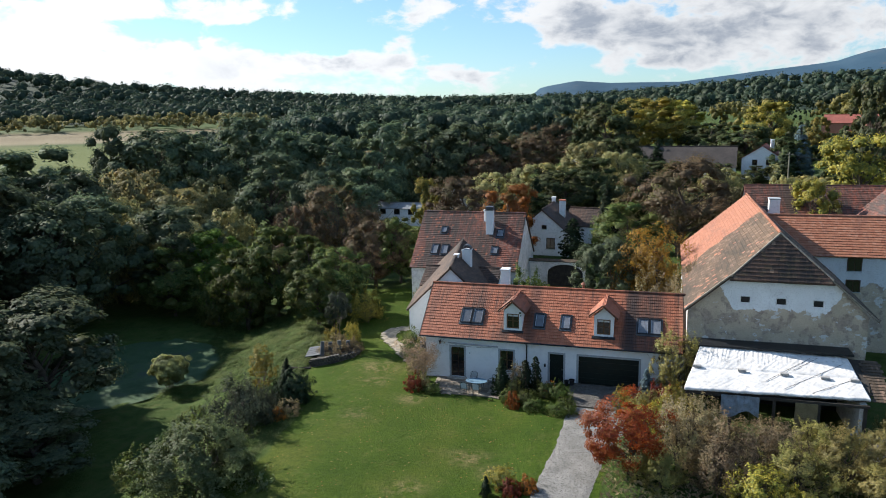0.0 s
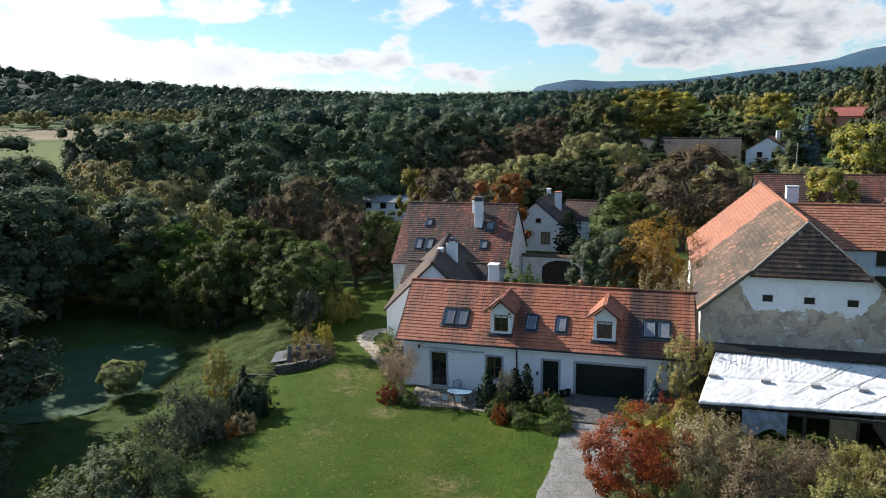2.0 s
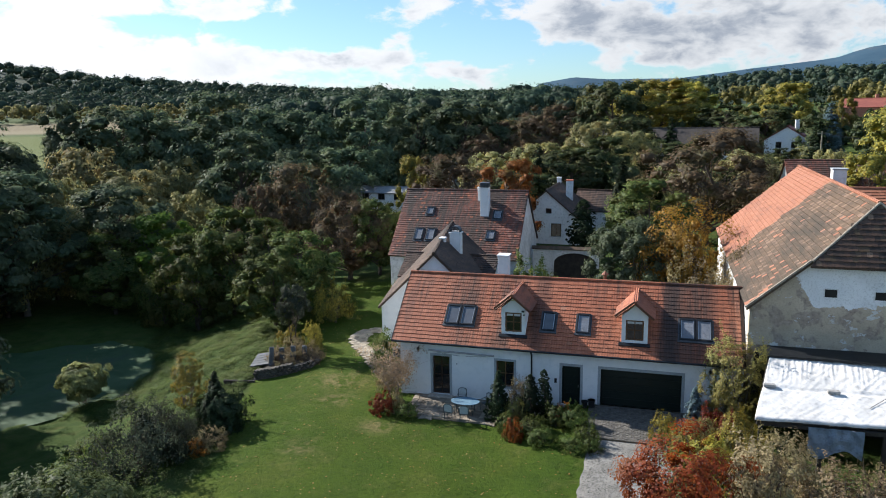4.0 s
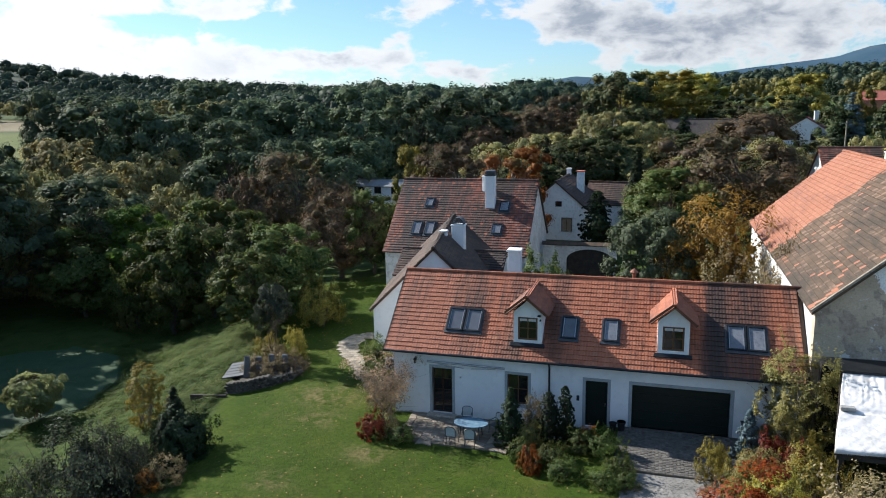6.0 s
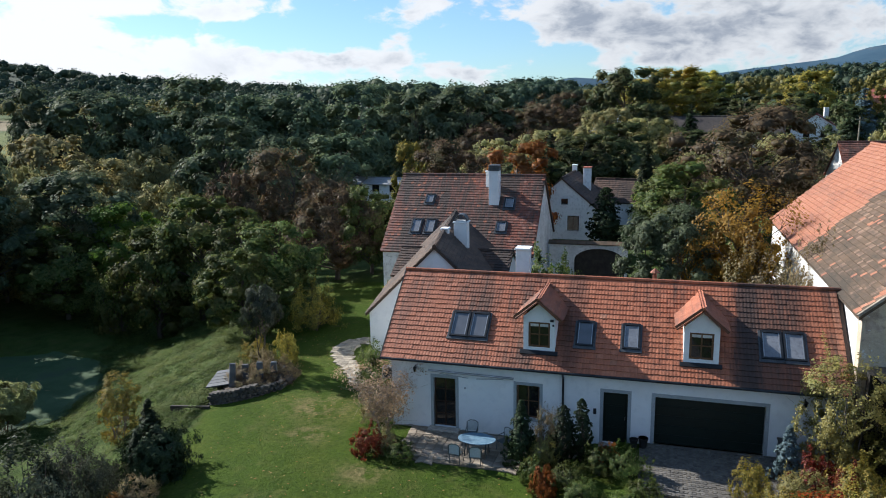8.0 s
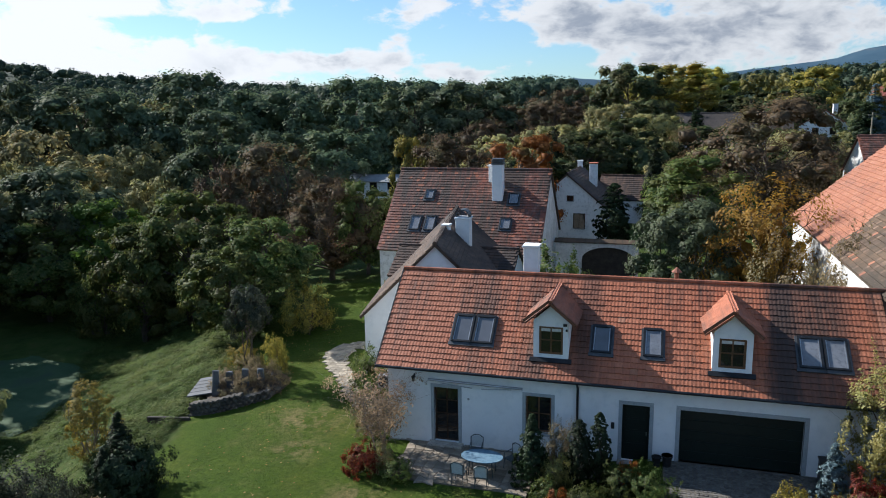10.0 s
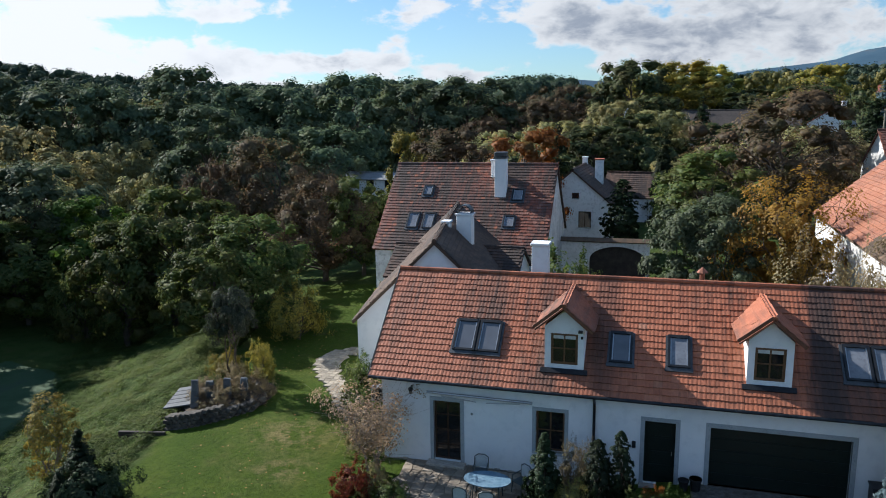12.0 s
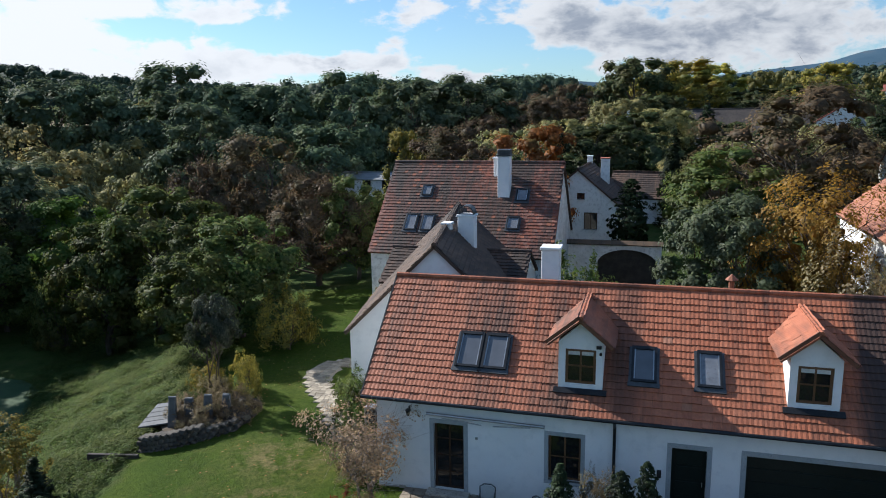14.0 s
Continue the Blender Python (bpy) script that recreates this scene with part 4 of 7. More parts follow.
def dormer(cx):
    """A gabled dormer: white front with a brown window, sheet-metal cheeks and a small tiled roof."""
    fy, zb, ze, za = 0.33, 3.80, 5.45, 6.10
    hw = 0.73
    bm = bmesh.new()
    wz0, wz1, wx = 4.0, 5.2, 0.5
    for r in ((cx - hw, cx - wx, fy, fy + 0.15, zb, ze), (cx + wx, cx + hw, fy, fy + 0.15, zb, ze), (cx - wx, cx + wx, fy, fy + 0.15, zb, wz0), (cx - wx, cx + wx, fy, fy + 0.15, wz1, ze)):
        box(bm, *r)
    prism(bm, [(cx - hw, ze), (cx + hw, ze), (cx, za)], fy, fy + 0.15)
    d = part("dormer", bm, plaster, house, "white gabled dormer with tiled roof")
    for s in (-1, 1):
        bm = bmesh.new()
        x0, x1 = (cx - hw, cx - hw + 0.1) if s < 0 else (cx + hw - 0.1, cx + hw)
        prism(bm, [(fy + 0.152, zb), (2.3, 5.45), (fy + 0.152, ze)], 0, x1 - x0, Matrix(((0, 1, 0, x0), (1, 0, 0, 0), (0, 0, 1, 0), (0, 0, 0, 1))))
        part("cheek", bm, plaster, d)
    rz, hz, ry0, ry1 = 6.30, 5.40, 0.02, 3.26
    hwid = 1.08
    for s in (-1, 1):
        yb = (hz - E_Z) / TAN + E_Y
        bm = bmesh.new()
        c = [(cx + s * hwid, ry0, hz), (cx, ry0, rz), (cx, ry1, rz), (cx + s * hwid, yb, hz)]
        slab(bm, c if s < 0 else c[::-1], 0.06)
        bmesh.ops.recalc_face_normals(bm, faces=bm.faces[:])
        part("dormer_roof", bm, tile_red, d)
        u = Vector((0, s, 0))
        v = Vector((-s * hwid, 0, rz - hz))
        ln = v.length
        base = Vector((cx + s * hwid, ry1 if s < 0 else ry0, hz)) + Vector((s * 0.01, 0, 0.01))
        if s < 0:
            base = Vector((cx - hwid, ry1, hz + 0.01))
            uu = Vector((0, -1, 0))
        else:
            uu = Vector((0, 1, 0))

        def keep(a, b, s=s, ln=ln):
            y = ry1 - a if s < 0 else ry0 + a
            lim = yb + (ry1 - yb) * b / ln
            return ry0 - 0.05 < y < lim + 0.1
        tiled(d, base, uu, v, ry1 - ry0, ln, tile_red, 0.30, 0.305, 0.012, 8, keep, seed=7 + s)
        bm = bmesh.new()
        slab(bm, [(cx + s * hwid, ry0 - 0.03, hz + 0.03), (cx + s * hwid, ry0 + 0.02, hz + 0.03), (cx, ry0 + 0.02, rz + 0.03), (cx, ry0 - 0.03, rz + 0.03)], 0.12)
        bmesh.ops.recalc_face_normals(bm, faces=bm.faces[:])
        part("verge", bm, copper_brown, d)
    ridge_caps(d, (cx, ry0 - 0.03, rz + 0.03), (cx, ry1 + 0.1, rz + 0.03), tile_red, 0.09)
    f, yy = 0.09, fy + 0.05
    w = part("window", boxes((cx - wx, cx - wx + f, yy, yy + 0.07, wz0, wz1), (cx + wx - f, cx + wx, yy, yy + 0.07, wz0, wz1), (cx - wx + f, cx + wx - f, yy, yy + 0.07, wz0, wz0 + f), (cx - wx + f, cx + wx - f, yy, yy + 0.07, wz1 - f, wz1)), wood_brown, d, "brown wooden four-pane window")
    part("glazing_bar", boxes((cx - 0.03, cx + 0.03, yy + 0.005, yy + 0.06, wz0 + f, wz1 - f)), wood_brown, w)
    part("glazing_bar", boxes((cx - wx + f, cx + wx - f, yy + 0.010, yy + 0.055, 4.58, 4.63)), wood_brown, w)
    part("pane", boxes((cx - wx + f, cx + wx - f, yy + 0.03, yy + 0.045, wz0 + f, wz1 - f)), pane_dark, w)
    part("curtain", boxes((cx - wx + f, cx + wx - f, yy + 0.010, yy + 0.02, 4.98, wz1 - f)), curtain, w)
    part("flashing", boxes((cx - hw - 0.14, cx + hw + 0.14, -0.05, 0.16, 0.05, 0.10), m=Matrix(((1, 0, 0, 0), (0, RV[1], -RV[2], fy - 0.12), (0, RV[2], RV[1], zb - 0.11), (0, 0, 0, 1)))), metal_dark, d)
    return d


for cx in DORMERS:
    dm = dormer(cx)
cbx = part("security_camera", boxes((-4.72, -4.56, 0.20, 0.33, 5.28, 5.37), (-4.62, -4.54, 0.24, 0.33, 5.05, 5.14), bevel=0.008), black_plastic, house, "small black security camera box on the dormer")
for x0, x1, z0, z1 in ((-9.65, -8.76, 4.09, 5.02), (-8.70, -7.81, 4.09, 5.02), (-3.61, -2.79, 4.08, 4.95), (-1.53, -0.75, 4.08, 4.95), (4.28, 5.14, 4.10, 5.02), (5.20, 6.06, 4.10, 5.02)):
    skylight(house, RO, RU, RV, x0 - HX0, x1 - HX0, up_to(z0), up_to(z1), pane_blind_reflect if x0 > -2.0 else None)
bm = bmesh.new()
tube(bm, (-0.2, 5.0, 5.6), (-0.2, 5.0, 6.75), 0.1, 0.1, 8)
tube(bm, (-0.2, 5.0, 6.75), (-0.2, 5.0, 6.95), 0.24, 0.03, 8)
part("vent_cowl", bm, tile_red, house)


def chimney(parent, x, y, w, d, z0, z1, mat, cap=None, name="chimney", label="white plastered chimney"):
    c = part(name, boxes((x - w / 2, x + w / 2, y - d / 2, y + d / 2, z0, z1), bevel=0.015), mat, parent, label)
    part("chimney_cap", boxes((x - w / 2 - 0.06, x + w / 2 + 0.06, y - d / 2 - 0.06, y + d / 2 + 0.06, z1 + 0.003, z1 + 0.12), bevel=0.02), cap or mat, c)
    part("flashing", boxes((x - w / 2 - 0.04, x + w / 2 + 0.04, y - d / 2 - 0.04, y + d / 2 + 0.04, z0, z0 + 0.25)), lead_flash, c)
    return c


def gable_house(name, label, cx, cy, z0, wid, length, eave, ridge, turn, wall_mat, roof_mat, tw=0.25, course=0.25, tiles=True, over=0.3, front_holes=(), alt=None, singles=None):
    """A house with a gable roof; its ridge runs along local y, its front gable faces local -y. Returns the thing and the local frame."""
    M = pose(cx, cy, 0, 0, 0, turn)
    h = thing(name, (cx, cy, z0), label, "house", turn=turn)
    hw, hl = wid / 2, length / 2
    for y, t in ((-hl, 0.4), (hl - 0.4, 0.4)):
        bm = bmesh.new()
        prism(bm, [(-hw, z0 - 1), (hw, z0 - 1), (hw, eave), (0, ridge - 0.15), (-hw, eave)], y, y + t, M)
        part("gable_wall", bm, wall_mat, h)
    part("side_wall", boxes((-hw, -hw + 0.4, -hl + 0.4, hl - 0.4, z0 - 1, eave), m=M), wall_mat, h)
    part("side_wall", boxes((hw - 0.4, hw, -hl + 0.4, hl - 0.4, z0 - 1, eave), m=M), wall_mat, h)
    sl = (ridge - eave) / hw
    ez = eave - over * sl * 0.8
    ow = hw + over * 0.8
    for s in (-1, 1):
        bm = bmesh.new()
        c = [(s * ow, -hl - over * 0.5, ez), (s * ow, hl + over * 0.5, ez), (0, hl + over * 0.5, ridge), (0, -hl - over * 0.5, ridge)]
        slab(bm, [M @ Vector(q) for q in (c if s > 0 else c[::-1])], 0.12)
        bmesh.ops.recalc_face_normals(bm, faces=bm.faces[:])
        part("roof", bm, roof_mat, h)
        if tiles:
            if s > 0:
                o, u = Vector((ow, -hl - over * 0.5, ez)), Vector((0, 1, 0))
            else:
                o, u = Vector((-ow, hl + over * 0.5, ez)), Vector((0, -1, 0))
            v = Vector((-s * ow, 0, ridge - ez))
            R3 = M.to_3x3()
            tiled(h, M @ o, R3 @ u, R3 @ v, length + over, v.length, roof_mat, tw, course, 0.0, 2, None, singles, seed=11 + s, alt=alt)
    ridge_caps(h, M @ Vector((0, -hl - over * 0.5, ridge + 0.01)), M @ Vector((0, hl + over * 0.5, ridge + 0.01)), roof_mat, 0.12)
    return h, M


def small_window(parent, M, x, y, z, w, h, label=""):
    """A recessed dark window on a wall that faces local -y: frame, pane, sill."""
    q = part("window", boxes((x - w / 2 - 0.08, x - w / 2, y - 0.03, y + 0.02, z - h / 2, z + h / 2), (x + w / 2, x + w / 2 + 0.08, y - 0.03, y + 0.02, z - h / 2, z + h / 2), (x - w / 2 - 0.08, x + w / 2 + 0.08, y - 0.03, y + 0.02, z + h / 2, z + h / 2 + 0.08), m=M), wood_dark, parent, label)
    part("pane", boxes((x - w / 2, x + w / 2, y - 0.012, y + 0.02, z - h / 2, z + h / 2), m=M), pane_dark, q)
    if w > 0.5:
        part("glazing_bar", boxes((x - 0.025, x + 0.025, y - 0.022, y - 0.012, z - h / 2, z + h / 2), m=M), wood_dark, q)
    part("sill", boxes((x - w / 2 - 0.1, x + w / 2 + 0.1, y - 0.08, y + 0.02, z - h / 2 - 0.07, z - h / 2), m=M), trim_grey, q)
    return q


# wing behind, its gable towards the garden
wing, WM = gable_house("wing", "white plastered house wing with brown tiled roof, gable to the garden", -13.25, 13.0, -0.5, 7.6, 14.2, 3.75, 7.45, 10.5, plaster, tile_wing)
part("gable_moulding", tubes([((WM @ Vector((-0.6, -7.13, 6.0))), (WM @ Vector((0.6, -7.13, 6.0))), 0.03)]), plaster, wing)
mc = chimney(wing, -12.15, 12.6, 0.85, 0.7, 5.4, 7.75, plaster)
bm = bmesh.new()
rows_ = [[bm.verts.new((-12.15 + q * math.cos(a), y, 7.88 + (q + 0.04) * math.sin(a))) for a in [math.pi * i / 12 for i in range(13)]] for q, y in ((0.42, 12.27), (0.42, 12.93), (0.37, 12.93), (0.37, 12.27))]
for r0, r1 in zip(rows_, rows_[1:] + rows_[:1]):
    for k in range(12):
        bm.faces.new((r0[k], r1[k], r1[k + 1], r0[k + 1]))
bmesh.ops.recalc_face_normals(bm, faces=bm.faces[:])
part("rain_hood", bm, lead_flash, mc, "curved sheet-metal rain hood")
chimney(wing, -12.85, 11.3, 0.4, 0.5, 5.6, 7.5, plaster)
low, LM = gable_house("low_annex", "low white annex with dark brown tiled roof", -13.15, 15.0, -0.5, 4.6, 7.6, 4.2, 5.55, 90, plaster, tile_dark)
sc = thing("chimney_stack", (-7.2, 6.0, 3.0), "plain white plastered chimney behind the roof ridge", "chimney")
chimney(sc, -6.98, 6.1, 0.72, 0.72, 3.5, 7.45, plaster)

# rear house
rear, RM = gable_house("rear_house", "large white house with steep patched red-brown tiled roof", -14.75, 26.0, -0.2, 11.4, 11.8, 4.35, 9.6, 90, plaster_aged, tile_rear, 0.26, 0.26,
                       singles=lambda a, b: 3.0 < a < 9.0 and 2.0 < b < 7.0, alt=(lambda a, b, r: r.random() < 0.05, tile_red))
rs = Vector((0, 5.7 + 0.24, 9.6 - (4.35 - 0.3 * (9.6 - 4.35) / 5.7 * 0.8)))
R_O = Vector((-14.75 - 6.05, 26 - 5.94, 9.6 - rs.z))
R_U, R_V = Vector((1, 0, 0)), rs.normalized()


def rear_sky(x0, x1, z0, z1):
    k = 1 / R_V.z
    # the rear panes' paleness is sky reflection painted as colour
    skylight(rear, R_O, R_U, R_V, x0 - R_O.x, x1 - R_O.x, (z0 - R_O.z) * k, (z1 - R_O.z) * k, pane_blind_reflect)


for q in ((-18.15, -17.45, 7.45, 8.1), (-18.75, -17.95, 5.4, 6.35), (-17.6, -16.8, 5.4, 6.35), (-11.6, -10.8, 7.2, 7.95), (-11.9, -11.1, 5.6, 6.3)):
    rear_sky(*q)
rc = chimney(rear, -12.45, 24.0, 0.8, 0.75, 6.6, 10.15, plaster, lead_flash)
part("cowl", boxes((-12.87, -12.03, 23.6, 24.4, 10.275, 10.6), bevel=0.05), lead_flash, rc)
chimney(rear, -13.2, 25.2, 0.4, 0.4, 8.4, 9.9, plaster)

# white house beyond the courtyard
white, WHM = gable_house("white_house", "small white house with dark roof beyond the courtyard", -9.0, 46.0, 2.0, 7.6, 9.6, 4.8, 8.0, -3, far_wall, tile_dark, 0.3, 0.3)
for x, z, w, h in ((-1.4, 6.1, 0.35, 0.5), (0.3, 5.6, 0.5, 0.45), (1.2, 3.4, 1.0, 1.4), (-2.2, 3.6, 1.0, 1.2)):
    small_window(white, WHM, x, -4.8, z, w, h)
wc = chimney(white, -7.2, 46.6, 0.8, 0.8, 5.6, 8.6, far_wall, brick_red)
chimney(white, -8.9, 50.0, 0.5, 0.5, 6.0, 8.6, far_wall)
white2, W2M = gable_house("white_house_wing", "low white wing with dark roof", -3.6, 51.0, 2.6, 5.5, 6.0, 4.9, 7.0, 80, far_wall, tile_dark, 0.3, 0.3)

# courtyard gate wall
gate = thing("gate_wall", (-5.3, 28.2, 1.0), "white courtyard wall with a wide arched gateway and tile coping", "wall")
bm = bmesh.new()
arch = [(-4.5 + 2.05 * math.cos(a), 2.35 + 1.05 * math.sin(a)) for a in [math.pi * i / 14 for i in range(15)]]
prism(bm, [(-2.2, 0), (-2.2, 3.8), (-8.6, 3.8), (-8.6, 0), (-6.55, 0)] + arch[::-1] + [(-2.45, 0)], 28.0, 28.4)
part("wall", bm, plaster_aged, gate)
bm = bmesh.new()
slab(bm, [(-8.7, 27.8, 3.78), (-2.1, 27.8, 3.78), (-2.1, 28.2, 4.02), (-8.7, 28.2, 4.02)], 0.08)
slab(bm, [(-2.1, 28.6, 3.78), (-8.7, 28.6, 3.78), (-8.7, 28.2, 4.02), (-2.1, 28.2, 4.02)], 0.08)
part("coping", bm, tile_old, gate)
# dark leaves added to stand for the black shade inside the archway
for s in (-1, 1):
    part("gate_leaf", boxes((-4.5 + (0 if s > 0 else -2.04), -4.5 + (2.04 if s > 0 else 0), 28.30, 28.37, 0.6, 3.45)), beam_dark, gate)

# ---------------------------------------------------------------- barn
barn = thing("barn", (13.6, 13.0, 0.0), "old barn with peeling plaster, half-hipped roof of brown and orange tiles", "barn")
BX0, BX1, BRX, BEZ, BRZ, BY1 = 7.8, 19.5, 13.85, 6.65, 12.05, 25.6
GY = -0.05
SB = (BRZ - BEZ) / (BRX - BX0)
hipx0, hipx1, hz0 = 10.6, 17.1, 9.1
bm = bmesh.new()
prism(bm, [(BX0, -0.4), (BX1, -0.4), (BX1, BEZ), (hipx1, hz0), (hipx0, hz0), (BX0, BEZ)], GY, GY + 0.6)
fw = part("gable_wall", bm, barn_plaster, barn, "peeling white and grey plastered gable wall")
for x, z in ((11.64, 7.45), (13.98, 7.43), (16.34, 7.4)):
    w_ = part("vent_window", boxes((x - 0.29, x + 0.29, GY - 0.02, GY + 0.3, z - 0.21, z + 0.21)), inside_shade, barn)
    part("frame", boxes((x - 0.34, x - 0.29, GY - 0.03, GY + 0.05, z - 0.24, z + 0.24), (x + 0.29, x + 0.34, GY - 0.03, GY + 0.05, z - 0.24, z + 0.24), (x - 0.29, x + 0.29, GY - 0.03, GY + 0.05, z + 0.21, z + 0.26)), plaster_aged, w_)
lw = wall_with_openings(GY + 0.6, BY1, 0.0, 0.5, -0.4, BEZ - 0.05, [(3.2, 4.4, 3.2, 5.6), (7.0, 8.2, 3.4, 5.2), (11.5, 14.5, 0.0, 4.4), (17.0, 18.2, 3.4, 5.2)])
bmesh.ops.transform(lw, matrix=Matrix(((0, 1, 0, BX0), (1, 0, 0, 0), (0, 0, 1, 0), (0, 0, 0, 1))), verts=lw.verts[:])
bmesh.ops.recalc_face_normals(lw, faces=lw.faces[:])
part("side_wall", lw, plaster_aged, barn)
for y0, y1, z0, z1 in ((3.2, 4.4, 3.2, 5.6), (7.0, 8.2, 3.4, 5.2), (11.5, 14.5, 0.0, 4.4), (17.0, 18.2, 3.4, 5.2)):
    part("shutter", boxes((BX0 + 0.1, BX0 + 0.16, y0, y1, z0, z1)), wood_brown, barn)
part("side_wall", boxes((BX1 - 0.5, BX1, GY + 0.6, BY1, -0.4, BEZ - 0.05)), plaster_aged, barn)
bm = bmesh.new()
prism(bm, [(BX0, -0.4), (BX1, -0.4), (BX1, BEZ), (BRX, BRZ - 0.2), (BX0, BEZ)], BY1, BY1 + 0.5)
part("gable_wall", bm, plaster_aged, barn)
# roof: hip apex on the ridge, eaves that reach past the walls
OV = 0.2
bex, bez = BX0 - OV, BEZ - OV * SB
HY = 1.4
FY = GY - 0.3
hzz = hz0 - 0.02


def barn_slope(s):
    ex = BRX + s * (BRX - bex)
    hx = BRX + s * (BRX - hipx0)
    hx_z = BRZ - abs(hx - BRX) * SB
    bm = bmesh.new()
    t = [bm.verts.new(q) for q in ((ex, FY, bez), (hx, FY, hx_z), (BRX, HY, BRZ), (BRX, BY1 + 0.7, BRZ), (ex, BY1 + 0.7, bez))]
    f = bm.faces.new(t)
    ext = bmesh.ops.extrude_face_region(bm, geom=[f])
    bmesh.ops.translate(bm, verts=[v for v in ext["geom"] if isinstance(v, bmesh.types.BMVert)], vec=(0, 0, -0.14))
    bmesh.ops.recalc_face_normals(bm, faces=bm.faces[:])
    part("roof", bm, tile_old, barn)
    v = Vector((BRX - ex, 0, BRZ - bez))
    ln = v.length
    length = BY1 + 0.7 - FY
    if s < 0:
        o, u = Vector((ex, BY1 + 0.7, bez + 0.01)), Vector((0, -1, 0))
    else:
        o, u = Vector((ex, FY, bez + 0.01)), Vector((0, 1, 0))
    hb = math.hypot(hx - ex, hx_z - bez)

    def keep(a, b):
        y = BY1 + 0.7 - a if s < 0 else FY + a
        return b < hb or y > FY + (HY - FY) * (b - hb) / (ln - hb)

    def newer(a, b, r):
        y = BY1 + 0.7 - a if s < 0 else FY + a
        if s > 0:
            return y > 13.6
        return y > 13.4 + 0.2 * math.sin(b * 3) or (r.random() < (0.4 if y < 0.6 and b < 1.6 else 0.035))
    tiled(barn, o, u, v, length, ln, tile_old, 0.26, 0.30, 0.0, 2, keep, (lambda a, b: a > 22.0 and b < 6.5) if s < 0 else None, seed=21 + s, alt=(newer, tile_orange), thick=0.03)
    ridge_caps(barn, (hx, FY, hx_z + 0.02), (BRX, HY, BRZ + 0.02), mortar, 0.08)
    bm = bmesh.new()
    slab(bm, [(ex, FY - 0.02, bez + 0.02), (ex, FY + 0.10, bez + 0.02), (hx, FY + 0.10, hx_z + 0.02), (hx, FY - 0.02, hx_z + 0.02)], 0.10)
    bmesh.ops.recalc_face_normals(bm, faces=bm.faces[:])
    part("verge", bm, mortar, barn)


barn_slope(-1)
barn_slope(1)
bm = bmesh.new()
hip_c = [(hipx0 - 0.1, FY - 0.15, hzz - 0.12), (2 * BRX - hipx0 + 0.1, FY - 0.15, hzz - 0.12), (BRX, HY, BRZ)]
t = [bm.verts.new(q) for q in hip_c]
f = bm.faces.new(t)
ext = bmesh.ops.extrude_face_region(bm, geom=[f])
bmesh.ops.translate(bm, verts=[v for v in ext["geom"] if isinstance(v, bmesh.types.BMVert)], vec=(0, 0, -0.12))
bmesh.ops.recalc_face_normals(bm, faces=bm.faces[:])
part("hip", bm, tile_dark, barn)
hv = Vector((0, HY - FY + 0.15, BRZ - hzz + 0.12))
hw_ = (2 * BRX - hipx0 + 0.1) - (hipx0 - 0.1)
tiled(barn, Vector((hipx0 - 0.1, FY - 0.15, hzz - 0.11)), (1, 0, 0), hv, hw_, hv.length, tile_dark, 0.26, 0.30, 0.0, 2,
      lambda a, b: abs(a - hw_ / 2) < hw_ / 2 * (1 - b / hv.length), seed=31, thick=0.03, alt=(lambda a, b, r: r.random() < 0.2, tile_old))
ridge_caps(barn, (BRX, HY, BRZ + 0.03), (BRX, BY1 + 0.7, BRZ + 0.03), tile_orange, 0.13)
chimney(barn, 15.85, 21.1, 0.95, 0.95, 9.6, 12.2, far_wall, trim_grey)
part("loft_floor", boxes((BX0 + 0.5, BX1 - 0.5, GY + 0.6, BY1, 5.6, 5.8)), beam_dark, barn)
# the barn stands a little askew to the house
barn.matrix_basis = Matrix.Translation((13.9, GY, 0)) @ pose(0, 0, 0, 0, 0, -1.0) @ Matrix.Translation((-13.9, -GY, 0)) @ barn.matrix_basis

# cross wing of the barn
annex, AM = gable_house("barn_cross_wing", "white cross wing of the barn with orange tiled roof", 25.85, 18.0, 0.5, 7.4, 22.3, 8.3, 11.1, 90, wing_plaster, tile_orange, 0.28, 0.30)
for x, z, h in ((21.9, 7.4, 1.1), (25.5, 7.3, 1.1), (21.9, 5.5, 1.0), (29.0, 7.3, 1.1)):
    small_window(annex, pose(0, 0, 0), x, 14.3, z, 1.0, h)
farroof, FM = gable_house("neighbour_house", "long neighbouring building with brown tiled roof", 24.0, 43.0, 3.0, 9.0, 16.0, 8.2, 11.4, 90, plaster_aged, tile_rear, 0.3, 0.32)
pink, PM = gable_house("pink_house", "pinkish gabled house with red-brown roof", 31.0, 34.0, 2.0, 8.0, 10.0, 7.6, 11.4, 5, pink_wall, tile_rear, 0.3, 0.32)

